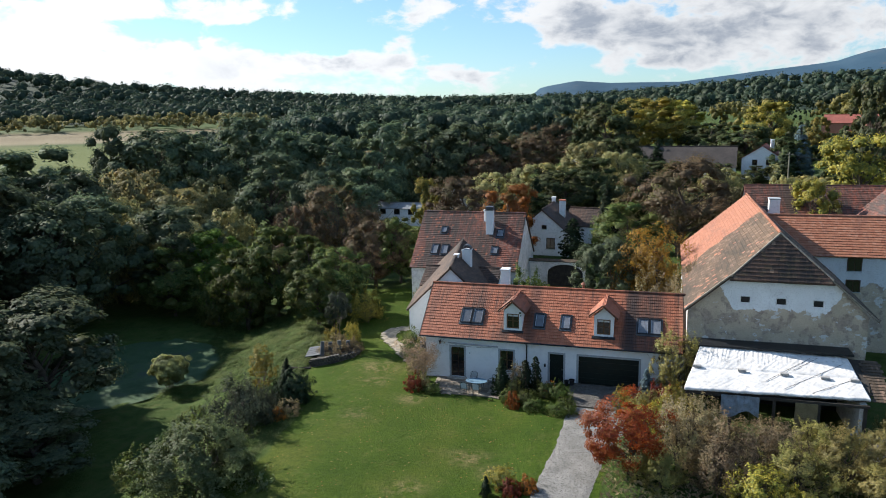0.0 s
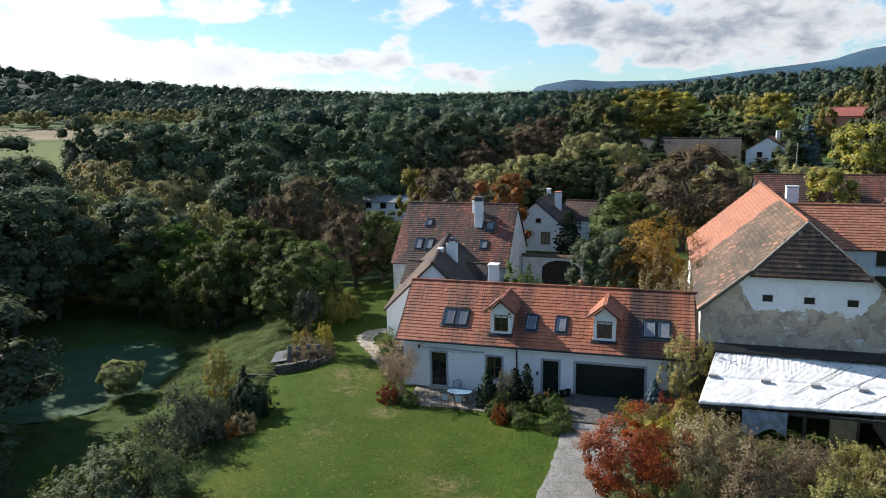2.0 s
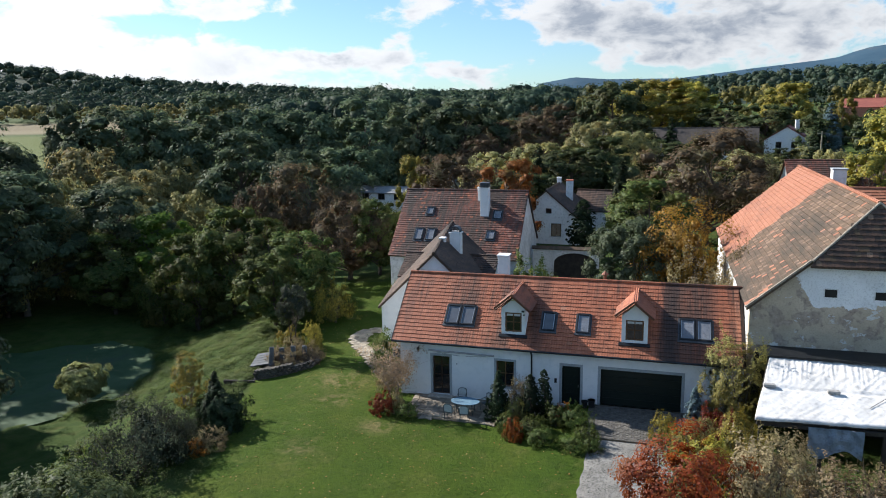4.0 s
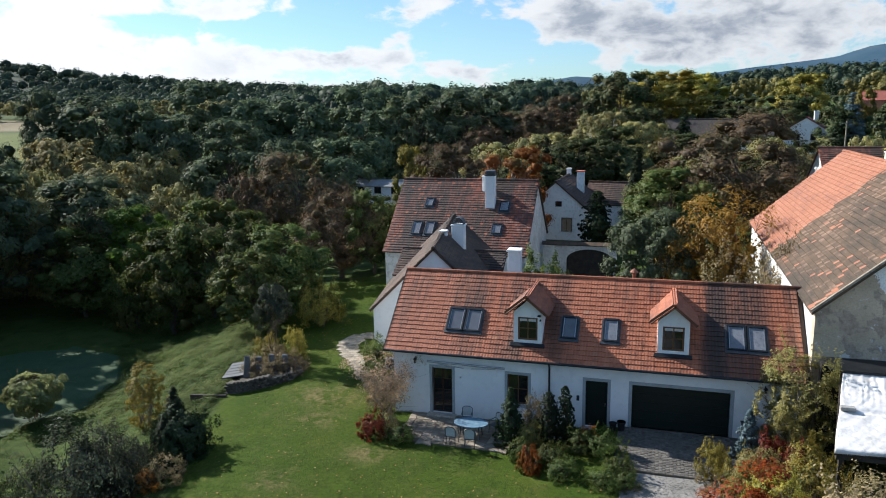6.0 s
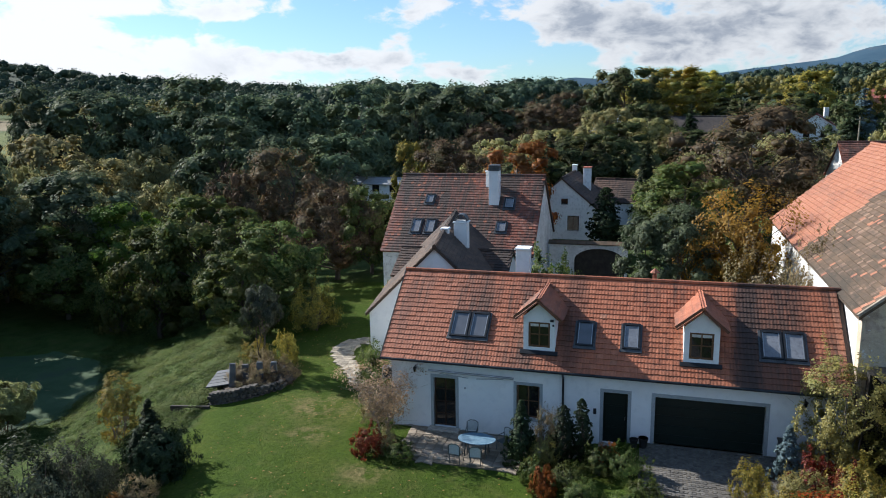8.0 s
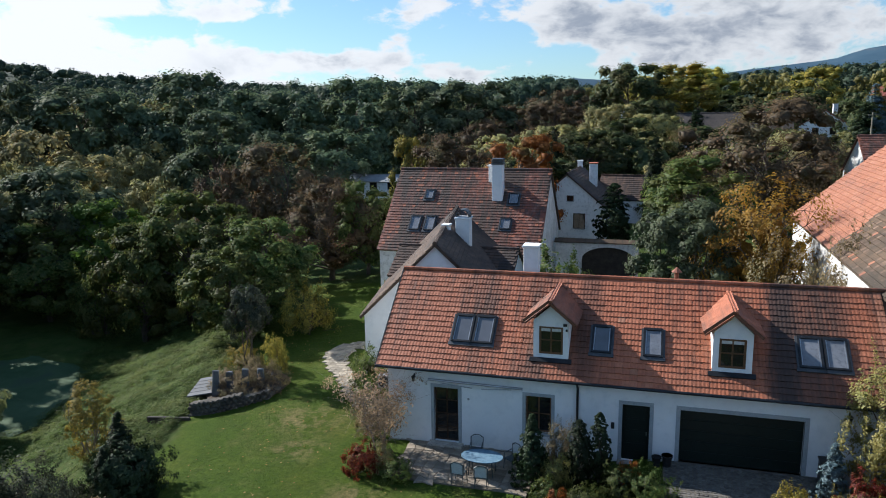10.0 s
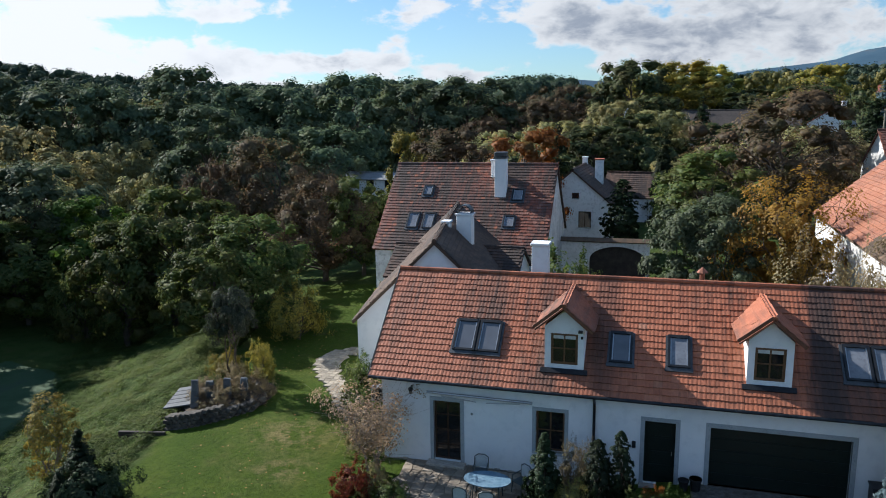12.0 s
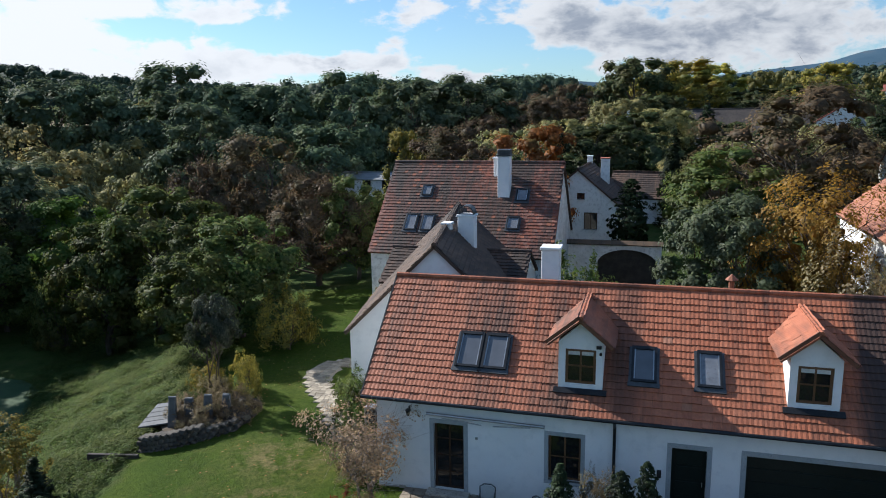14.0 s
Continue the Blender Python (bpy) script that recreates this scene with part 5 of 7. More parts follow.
# ---------------------------------------------------------------- lean-to shed with tarpaulin roof
shed = thing("lean_to_shed", (13.0, -3.8, 0.0), "old open lean-to shed with a white tarpaulin over its roof", "shed")
TA, TB, TC, TD = Vector((8.7, -1.6, 4.35)), Vector((18.0, -1.5, 4.15)), Vector((18.5, -5.9, 2.95)), Vector((7.5, -6.3, 2.82))
nu, nv = 190, 60
gv = []
for i in range(nu + 1):
    for j in range(nv + 1):
        a, b = i / nu, j / nv
        p = TA * (1 - a) * (1 - b) + TB * a * (1 - b) + TC * a * b + TD * (1 - a) * b
        up_ = max(0.0, 1 - b / 0.5)
        k = 0.05 * up_ * abs(noise.noise((a * 46, b * 3, 2.0))) * 2 + 0.02 * noise.noise((a * 60 + b * 22, b * 4, 3.0)) + 0.03 * noise.noise((a * 9, b * 5, 1.0)) + 0.020 * noise.noise((a * 30 - b * 16, b * 9, 4.0))
        k -= 0.06 * math.exp(-((b - 0.52) / 0.02) ** 2)
        if b > 0.985:
            k -= 0.12
        gv.append((p.x + 0.05 * noise.noise((a * 20, b * 3, 9)), p.y + 0.06 * noise.noise((a * 14, 2, b)), p.z + k))
gi = np.arange((nu + 1) * (nv + 1)).reshape(nu + 1, nv + 1)
gf = np.stack([gi[:-1, :-1].ravel(), gi[:-1, 1:].ravel(), gi[1:, 1:].ravel(), gi[1:, :-1].ravel()], 1)
tp = new("tarpaulin", mesh_np("tarpaulin", np.array(gv) - np.array((13.0, -3.8, 0.0)), gf, tarp_mat, None, True))
tp.parent = shed
ORIGIN[tp] = ORIGIN[shed]
tagged(tp, "wrinkled white tarpaulin")
sd = tp.modifiers.new("thickness", "SOLIDIFY")
sd.thickness = 0.02
bm = bmesh.new()
slab(bm, [TD + Vector((0, 0, -0.12)), TC + Vector((0, 0, -0.12)), TB + Vector((1.2, 0, -0.12)), TA + Vector((-0.1, 0, -0.12))], 0.08)
part("roof_deck", bm, beam_dark, shed)
for x in (7.8, 10.4, 13.0, 15.6, 18.2):
    part("post", boxes((x - 0.09, x + 0.09, -6.15, -5.97, -0.6, 2.62)), beam_dark, shed)
part("beam", boxes((7.6, 18.4, -6.18, -5.98, 2.42, 2.6)), beam_dark, shed)
# added panel before the barn gable, its colour painting the shed's inner shade
part("back_wall", boxes((8.1, 18.0, -0.55, -0.12, -0.5, 4.2)), inside_shade, shed)
part("side_wall", boxes((17.9, 18.3, -5.9, -0.2, -0.5, 2.6)), plaster_aged, shed)
bm = bmesh.new()
net = [[bm.verts.new((9.8 + 2.3 * i / 22, -6.24 + 0.10 * noise.noise((i * 0.35, j * 0.3, 2)) - 0.05 * (j / 10), 2.6 - (1.25 + 0.25 * math.sin(i * 0.32)) * j / 10)) for j in range(11)] for i in range(23)]
for r0, r1 in zip(net, net[1:]):
    for j in range(10):
        bm.faces.new((r0[j], r1[j], r1[j + 1], r0[j + 1]))
part("hanging_sheet", bm, blue_sheet, shed, "hanging grey-blue sheet").modifiers.new("thickness", "SOLIDIFY").thickness = 0.012
part("board_panel", boxes((14.2, 15.5, -6.26, -6.20, 0.3, 2.45)), board_olive, shed, "weathered board panel")
part("board_panel", boxes((14.16, 15.54, -6.31, -6.262, 1.32, 1.40)), board_olive, shed)
part("top_strip", boxes((8.2, 18.4, -1.78, -0.10, 4.30, 4.42)), metal_dark, shed)


def brick_weight(x, y, z):
    b = thing("concrete_block", (x, y, z), "grey block weighing down the tarpaulin", "block", "blocks on the tarpaulin")
    part("block", boxes((x - 0.27, x + 0.27, y - 0.13, y + 0.13, z - 0.02, z + 0.13), bevel=0.015), block_grey, b)


for a, b in ((0.03, 0.52), (0.31, 0.55), (0.565, 0.57), (0.80, 0.59), (0.965, 0.60)):
    p = TA * (1 - a) * (1 - b) + TB * a * (1 - b) + TC * a * b + TD * (1 - a) * b
    brick_weight(p.x, p.y, p.z + 0.02)
for i, (a, b, c, d) in enumerate(((0.45, 0.75, 0.75, 0.12), (0.55, 0.9, 0.95, 0.2), (0.62, 0.45, 0.8, 0.1), (0.7, 0.95, 0.98, 0.55))):
    rp = thing("rope", (13, -3, 3.4), "dark rope across the tarpaulin", "rope", "ropes on the tarpaulin")
    P1 = TA * (1 - a) * (1 - b) + TB * a * (1 - b) + TC * a * b + TD * (1 - a) * b
    P2 = TA * (1 - c) * (1 - d) + TB * c * (1 - d) + TC * c * d + TD * (1 - c) * d
    bm = bmesh.new()
    last = None
    for k in range(13):
        q = P1.lerp(P2, k / 12) + Vector((0, 0, 0.035))
        if last:
            tube(bm, last, q, 0.012, None, 5)
        last = q
    part("rope_strand", bm, black_plastic, rp)

# old tiles beside the tarpaulin and rubble at the shed's end
o_ = Vector((18.62, -5.7, 2.72))
v_ = Vector((18.3, -1.6, 4.1)) - o_
v_.x = 0
tiled(shed, o_, (1, 0, 0), v_, 1.3, v_.length, tile_old, 0.26, 0.30, 0.0, 2, seed=71)
part("tile_deck", boxes((18.6, 19.95, 0, v_.length, -0.1, -0.01), m=Matrix.Translation(o_) @ Euler((v_.angle(Vector((0, 1, 0))), 0, 0)).to_matrix().to_4x4()), beam_dark, shed)
rr_ = random.Random(41)
for i in range(46):
    x, y = 18.9 + rr_.uniform(-0.5, 1.6), -6.6 - rr_.random() ** 1.3 * 2.6
    s_ = rr_.uniform(0.14, 0.34)
    bm = bmesh.new()
    box(bm, -s_, s_, -s_ * 0.8, s_ * 0.8, -s_ * 0.5, s_ * 0.5, s_ * 0.25)
    for v in bm.verts:
        v.co += Vector((rr_.uniform(-1, 1), rr_.uniform(-1, 1), rr_.uniform(-1, 1))) * s_ * 0.18
    st = solo("stone", bm, rubble_pale, "pale rubble stone heaped beside the shed", "stone", "", "rubble heap")
    st.matrix_basis = pose(x, y, gz(x, y) + 0.1 + max(0.0, 1.5 - abs(x - 19.5) * 0.8 - (-6.6 - y) * 0.7) * rr_.random(), rr_.uniform(-25, 25), rr_.uniform(-25, 25), rr_.uniform(0, 180))

# ---------------------------------------------------------------- plants


def leaf_quads(c, nrm, size, rg, long=1.6):
    """Pointed leaves at centres c: rhombs of four corners, with random turns about normals near nrm."""
    n = len(c)
    nrm = nrm + rg.normal(0, 0.2, (n, 3))
    nrm /= np.linalg.norm(nrm, axis=1)[:, None] + 1e-9
    t = rg.normal(0, 1, (n, 3))
    t -= nrm * (t * nrm).sum(1)[:, None]
    t /= np.linalg.norm(t, axis=1)[:, None] + 1e-9
    b = np.cross(nrm, t)
    s = (size * rg.uniform(0.65, 1.35, n))[:, None]
    bend = nrm * s * 0.12
    v = np.stack([c - t * s * long * 0.5 - bend, c + b * s * 0.5, c + t * s * long * 0.5 - bend, c - b * s * 0.5], 1)
    return v.reshape(-1, 3), np.arange(4 * n).reshape(n, 4)


def branch_mesh(name, paths, mat, seg=5):
    """Tapered limbs along lists of (point, radius)."""
    V, Fc, k = [], [], 0
    for path in paths:
        ring0 = None
        for i, (p, r) in enumerate(path):
            q = path[min(i + 1, len(path) - 1)][0] - path[max(i - 1, 0)][0]
            q = q / (np.linalg.norm(q) + 1e-9)
            a = np.cross(q, (0.3, 0.9, 0.2))
            a /= np.linalg.norm(a) + 1e-9
            b = np.cross(q, a)
            for j in range(seg):
                an = math.tau * j / seg
                V.append(p + r * (a * math.cos(an) + b * math.sin(an)))
            if ring0 is not None:
                for j in range(seg):
                    Fc.append((ring0 + j, ring0 + (j + 1) % seg, k + (j + 1) % seg, k + j))
            ring0 = k
            k += seg
    return mesh_np(name, np.array(V), np.array(Fc), mat, None, True)


def crown_centres(kind, n, rg):
    """Clump centres in a crown of height 1 (z 0..1) and radius 1."""
    out = []
    while len(out) < n:
        p = rg.uniform(-1, 1, 3)
        z = (p[2] + 1) / 2
        r = math.hypot(p[0], p[1])
        if kind in ("cone", "column"):
            lim = (1 - z) ** 0.85 + 0.02 if kind == "cone" else min(1.0, 3 * z + 0.45) * max(0.0, 1 - z ** 3.5) ** 0.6
            if kind == "cone" and rg.random() > lim + 0.25:
                continue
            an, k = rg.uniform(0, math.tau), lim * (0.5 + 0.45 * rg.random())
            out.append((k * math.cos(an), k * math.sin(an), z))
            continue
        if kind == "round":
            lim = math.sqrt(max(0.0, 1 - (2 * z - 1) ** 2)) ** 0.8
        elif kind == "broad":
            lim = min(1.0, 2.6 * z + 0.25) * math.sqrt(max(0.0, 1 - max(0, (z - 0.4) / 0.6) ** 2))
        elif kind == "vase":
            lim = 0.25 + 0.75 * z if z < 0.8 else math.sqrt(max(0.0, 1 - ((z - 0.8) / 0.2) ** 2))
        else:
            lim = math.sqrt(max(0.0, 1 - z ** 2.2))
        if r <= lim and (r > lim * 0.45 or rg.random() < 0.25):
            out.append((p[0], p[1], z))
    return np.array(out)


# a small lump of twenty-four faces, the dense heart of a leaf clump
_bm = bmesh.new()
bmesh.ops.create_cube(_bm, size=2.0)
bmesh.ops.subdivide_edges(_bm, edges=_bm.edges[:], cuts=1, use_grid_fill=True)
LUMP_V = np.array([tuple(v.co.normalized()) for v in _bm.verts])
LUMP_F = np.array([[v.index for v in f.verts] for f in _bm.faces])
_bm.free()


def lumps(C, R, rg, flat=0.8, rough=0.26):
    """Uneven lumps of radius R at centres C."""
    n, k = len(C), len(LUMP_V)
    jit = 1 + rg.normal(0, rough, (n, k, 1))
    V = C[:, None, :] + LUMP_V[None] * jit * R[:, None, None] * np.array((1, 1, flat))
    F = LUMP_F[None] + (np.arange(n) * k)[:, None, None]
    return V.reshape(-1, 3), F.reshape(-1, 4)


def make_plant(name, label, category, h, rad, base, kind, leaf, wood, clumps, leaves, size, spread, seed, bare=0.0, stems=1, group="", long=1.6, droop=0.0, heart=0.38, shoots=0, shell=False):
    """A tree or bush of height h and crown radius rad: trunk, limbs that reach the clumps, and leaves in uneven clumps."""
    rg = np.random.default_rng(seed)
    t = thing(name, (0, 0, 0), label, category, group)
    cc = crown_centres(kind, clumps, rg)
    ch = h - base
    C = np.stack([cc[:, 0] * rad, cc[:, 1] * rad, base + cc[:, 2] * ch], 1)
    C[:, :2] *= (1 + 0.18 * np.sin(np.arctan2(C[:, 1], C[:, 0]) * 3 + seed))[:, None]
    if shell:
        # no lone clump stands out over the top of the crown
        high = np.sort(C[:, 2])[-4]
        C[:, 2] = np.minimum(C[:, 2], high + 0.2 * (C[:, 2] - high))
    paths = []
    r0 = max(0.02, 0.018 * h + 0.015 * rad) / math.sqrt(stems)
    for s in range(stems):
        off = rg.normal(0, 0.06 * rad, 3) * (stems > 1)
        top = np.array((off[0] * 5, off[1] * 5, base + ch * (0.75 if kind != "cone" else 0.97)))
        pts = []
        for i in range(7):
            f = i / 6
            wv = rg.normal(0, 0.02 * h, 3) * (0 < i < 6) * (kind != "cone")
            pts.append((np.array((off[0], off[1], -0.3)) * (1 - f) + top * f + wv * np.array((1, 1, 0.2)), r0 * (1.25 - 1.05 * f)))
        paths.append(pts)
    for k in range(min(len(C), 46)):
        c = C[k]
        st = paths[k % stems]
        f = np.clip((c[2] - 0.35 * np.hypot(c[0], c[1])) / max(0.1, h), 0.12, 0.93)
        i = min(5, int(f * 6))
        a = st[i][0] * (1 - (f * 6 - i)) + st[i + 1][0] * (f * 6 - i)
        mid = (a + c) / 2 + np.array((0, 0, 0.06 * rad)) + rg.normal(0, 0.05 * rad, 3)
        rr = r0 * (1.1 - f) * 0.5
        paths.append([(a, rr), (mid, rr * 0.6), (c, rr * 0.25)])
        if bare:
            for _ in range(int(5 * bare) + 1):
                e = c + rg.normal(0, 1, 3) * spread * rad * 0.9 + np.array((0, 0, spread * rad * 0.4))
                paths.append([(mid * 0.4 + c * 0.6, rr * 0.35), ((mid + c + 2 * e) / 4 + rg.normal(0, 0.02 * rad, 3), rr * 0.22), (e, 0.004)])
    tm = new("trunk", branch_mesh("trunk", paths, wood, 4))
    tm.parent = t
    # leaves in clumps, along upright shoots, and the dense hearts of the clumps
    which = rg.integers(0, len(C), leaves)
    cs = spread * rad * rg.uniform(0.7, 1.25, len(C))
    d = rg.normal(0, 1, (leaves, 3))
    d /= np.linalg.norm(d, axis=1)[:, None]
    heartwood = np.array((0, 0, base + ch * 0.45))
    cdir = C[which] - heartwood
    cdir /= np.linalg.norm(cdir, axis=1)[:, None] + 1e-9
    dot = (d * cdir).sum(1)
    turn = (dot < 0) & (rg.random(leaves) < 0.8)
    d[turn] -= 2 * (dot[:, None] * cdir)[turn]
    rr = rg.uniform(0.5, 1.1, leaves) if shell else rg.random(leaves) ** 0.4
    pos = C[which] + d * (rr * cs[which])[:, None] * np.array((1, 1, 0.75))
    pos[:, 2] -= droop * rr * cs[which]
    if shoots:
        m = leaves // 3
        sh = rg.integers(0, shoots, m)
        dirs = np.stack([rg.normal(0, 0.35, shoots), rg.normal(0, 0.35, shoots), np.full(shoots, 1.0)], 1)
        start = C[rg.integers(0, len(C), shoots)]
        ln = rg.uniform(0.14, 0.34, shoots) * h
        pos[:m] = start[sh] + dirs[sh] * (ln[sh] * rg.random(m))[:, None] + rg.normal(0, size * 0.8, (m, 3))
    pos[:, 2] = np.maximum(pos[:, 2], 0.02)
    out = pos - np.array((0, 0, base + ch * 0.45))
    out /= np.linalg.norm(out, axis=1)[:, None] + 1e-9
    face = 0.7 * out + 0.7 * d + np.array((0, 0, 0.5)) if shell else 0.9 * out + 0.45 * d + np.array((0, 0, 0.2))
    V, Fc = leaf_quads(pos, face, np.full(leaves, size), rg, long)
    if shell:
        V2, F2 = lumps(C, cs * heart, rg, 0.78, 0.22)
        V2[:, 2] = np.maximum(V2[:, 2], 0.01)
        Fc = np.concatenate([Fc, F2 + len(V)])
        V = np.concatenate([V, V2])
    elif heart and bare < 1.0:
        mid = np.array((0, 0, base + ch * 0.45))
        few = slice(0, None, 1 if clumps > 200 else 2)
        V2, F2 = lumps((mid + (C - mid) * 0.68)[few], (cs * heart * 1.3)[few], rg, 0.85, 0.16)
        V2[:, 2] = np.maximum(V2[:, 2], 0.01)
        Fc = np.concatenate([Fc, F2 + len(V)])
        V = np.concatenate([V, V2])
    cr = new("crown", mesh_np("crown", V, Fc, leaf, None, True))
    cr.parent = t
    return t


SPECIES = {}
USED = {}


def grow(kind, x, y, h, r, label="", z=None, turn=None, top=None):
    """Stands a plant of a kind at a place, with its height and crown radius; the first of each variety is the original."""
    n = USED.get(kind, 0)
    USED[kind] = n + 1
    variants = SPECIES[kind]
    v = variants[n % len(variants)]
    rz = (n * 137.5) % 360 if turn is None else turn
    zz = gz(x, y) - 0.05 if z is None else z
    if top is not None:
        h = top - zz
    m = pose(x, y, zz, 0, 0, rz) @ Matrix.Diagonal((r / v["r"], r / v["r"], h / v["h"], 1))
    if v["ob"] is None:
        v["ob"] = v["make"]()
        ob = v["ob"]
        ob.matrix_basis = m
        v["s"] = ob.scale.copy()
    else:
        ob = copy_thing(v["ob"], pose(x, y, zz, 0, 0, rz) @ Matrix.Diagonal((r / v["r"] / v["s"].x, r / v["r"] / v["s"].y, h / v["h"] / v["s"].z, 1)))
    return tagged(ob, label)


def kind_of(key, n, *a, **k):
    """Registers n varieties of a plant."""
    SPECIES[key] = []
    for i in range(n):
        kk = dict(k)
        kk["seed"] = k.get("seed", 1) * 100 + i
        SPECIES[key].append(dict(h=k["h"], r=k["rad"], ob=None, make=(lambda kk=kk: make_plant(*a, **kk))))


TREE = "tree"
kind_of("green", 3, "tree", "broad leafy green tree", TREE, h=12, rad=4.5, base=1.0, kind="round", leaf=lf_green, wood=bark, clumps=90, leaves=9000, size=0.2, spread=0.27, seed=1, group="garden trees", heart=0.56, shell=True)
kind_of("far_green", 3, "tree", "broad leafy green tree", TREE, h=12, rad=4.5, base=0.6, kind="round", leaf=lf_village, wood=bark, clumps=76, leaves=5400, size=0.26, spread=0.27, seed=32, group="garden trees", heart=0.56, shell=True)
kind_of("bright", 1, "tree", "fresh green leafy tree", TREE, h=10, rad=3.5, base=0.8, kind="round", leaf=lf_bright, wood=bark, clumps=80, leaves=8000, size=0.17, spread=0.27, seed=2, group="garden trees", heart=0.56, shell=True)
kind_of("dark", 3, "tree", "tall dark green tree", TREE, h=18, rad=5.5, base=1.5, kind="round", leaf=lf_dark, wood=bark, clumps=84, leaves=7600, size=0.29, spread=0.27, seed=3, group="dark trees", heart=0.56, shell=True)
kind_of("olive", 3, "tree", "broad olive-green willow turning yellow", TREE, h=14, rad=7, base=1.0, kind="broad", leaf=lf_olive, wood=bark, clumps=84, leaves=7800, size=0.27, spread=0.25, seed=4, group="willows", droop=0.3, heart=0.42, shell=True)
kind_of("yellow", 2, "tree", "tall tree with yellow autumn leaves", TREE, h=16, rad=6, base=1.5, kind="round", leaf=lf_yellow, wood=bark, clumps=76, leaves=6500, size=0.27, spread=0.27, seed=5, group="autumn trees", heart=0.56, shell=True)
kind_of("gold", 2, "tree", "small golden-yellow autumn tree with thin foliage", TREE, h=8, rad=3.2, base=0.8, kind="round", leaf=lf_gold, wood=bark, clumps=110, leaves=8000, size=0.105, spread=0.25, seed=6, bare=0.6, group="autumn trees", heart=0.3)
kind_of("orange", 1, "tree", "round orange-brown autumn tree", TREE, h=12, rad=4, base=1.0, kind="round", leaf=lf_orange, wood=bark, clumps=76, leaves=6500, size=0.19, spread=0.27, seed=7, group="autumn trees", heart=0.56, shell=True)
kind_of("red", 1, "tree", "red-orange autumn maple beside the gravel drive", TREE, h=5, rad=2.4, base=0.8, kind="round", leaf=lf_red, wood=bark, clumps=60, leaves=11000, size=0.085, spread=0.26, seed=8, bare=0.3, stems=3, heart=0)
kind_of("brown", 3, "tree", "brown half-bare twiggy tree", TREE, h=12, rad=5.5, base=1.2, kind="broad", leaf=lf_rust, wood=bark, clumps=90, leaves=11000, size=0.15, spread=0.25, seed=9, bare=0.8, group="autumn trees", heart=0.45, shell=True)
kind_of("rust", 2, "tree", "large rust-brown autumn tree", TREE, h=15, rad=7, base=1.2, kind="round", leaf=lf_rust, wood=bark, clumps=90, leaves=11000, size=0.18, spread=0.25, seed=10, bare=0.7, group="autumn trees", heart=0.45, shell=True)
kind_of("spruce", 2, "spruce", "dark green pointed spruce", TREE, h=14, rad=3.2, base=0.6, kind="cone", leaf=lf_needle, wood=bark, clumps=150, leaves=4500, size=0.2, spread=0.2, seed=11, long=2.6, droop=0.35, group="conifers", heart=0.55)
kind_of("blue_spruce", 1, "spruce", "pointed tree-high blue-grey spruce", TREE, h=10, rad=2.6, base=0.4, kind="cone", leaf=lf_blue, wood=bark, clumps=150, leaves=7150, size=0.148, spread=0.2, seed=12, long=2.6, droop=0.3, group="conifers")
kind_of("yew", 2, "conifer", "dense dark green conifer bush", "bush", h=3, rad=0.95, base=0.05, kind="cone", leaf=lf_needle, wood=bark, clumps=330, leaves=9000, size=0.05, spread=0.11, seed=13, long=2.4, group="garden conifers", heart=0.45)
kind_of("column", 2, "conifer", "columnar weeping dark conifer", "bush", h=3, rad=0.7, base=0.05, kind="column", leaf=lf_needle, wood=bark, clumps=330, leaves=9000, size=0.05, spread=0.13, seed=14, long=2.4, droop=0.5, group="garden conifers", heart=0.45)
kind_of("pine", 1, "pine_bush", "spreading dark mountain pine", "bush", h=2.6, rad=1.8, base=0.1, kind="dome", leaf=lf_needle, wood=bark, clumps=110, leaves=9000, size=0.06, spread=0.2, seed=15, long=3.2, stems=3, group="garden conifers", shoots=60)
kind_of("bush", 3, "bush", "rounded green garden bush", "bush", h=2, rad=1.1, base=0.1, kind="dome", leaf=lf_green, wood=bark, clumps=90, leaves=6500, size=0.052, spread=0.24, seed=16, stems=4, group="bushes", shoots=30, heart=0.3)
kind_of("dark_bush", 2, "bush", "dense dark green shrub", "bush", h=2, rad=1.2, base=0.1, kind="dome", leaf=lf_green, wood=bark, clumps=90, leaves=6500, size=0.052, spread=0.24, seed=17, stems=4, group="bushes", shoots=24, heart=0.3)
kind_of("olive_bush", 3, "bush", "loose olive-green garden shrub", "bush", h=3, rad=1.6, base=0.2, kind="dome", leaf=lf_olive_brown, wood=bark, clumps=90, leaves=9500, size=0.062, spread=0.22, seed=18, stems=5, bare=0.5, group="bushes", shoots=60, heart=0)
kind_of("brown_bush", 3, "bush", "brown half-bare twiggy shrub", "bush", h=3, rad=1.7, base=0.2, kind="dome", leaf=lf_brown, wood=bark, clumps=90, leaves=7500, size=0.06, spread=0.22, seed=19, stems=6, bare=1.4, group="bushes", shoots=60)
kind_of("silver", 1, "bush", "large silvery green sallow bush with upright shoots", "bush", h=5, rad=3.2, base=0.3, kind="dome", leaf=lf_silver, wood=bark, clumps=110, leaves=22000, size=0.088, spread=0.2, seed=20, stems=7, bare=0.6, long=2.6, shoots=190, heart=0)
kind_of("silver_small", 1, "bush", "loose grey-green garden shrub", "bush", h=3, rad=1.9, base=0.2, kind="dome", leaf=lf_shrub, wood=bark, clumps=90, leaves=9500, size=0.062, spread=0.25, seed=21, stems=5, bare=0.4, group="bushes", shoots=70, heart=0)
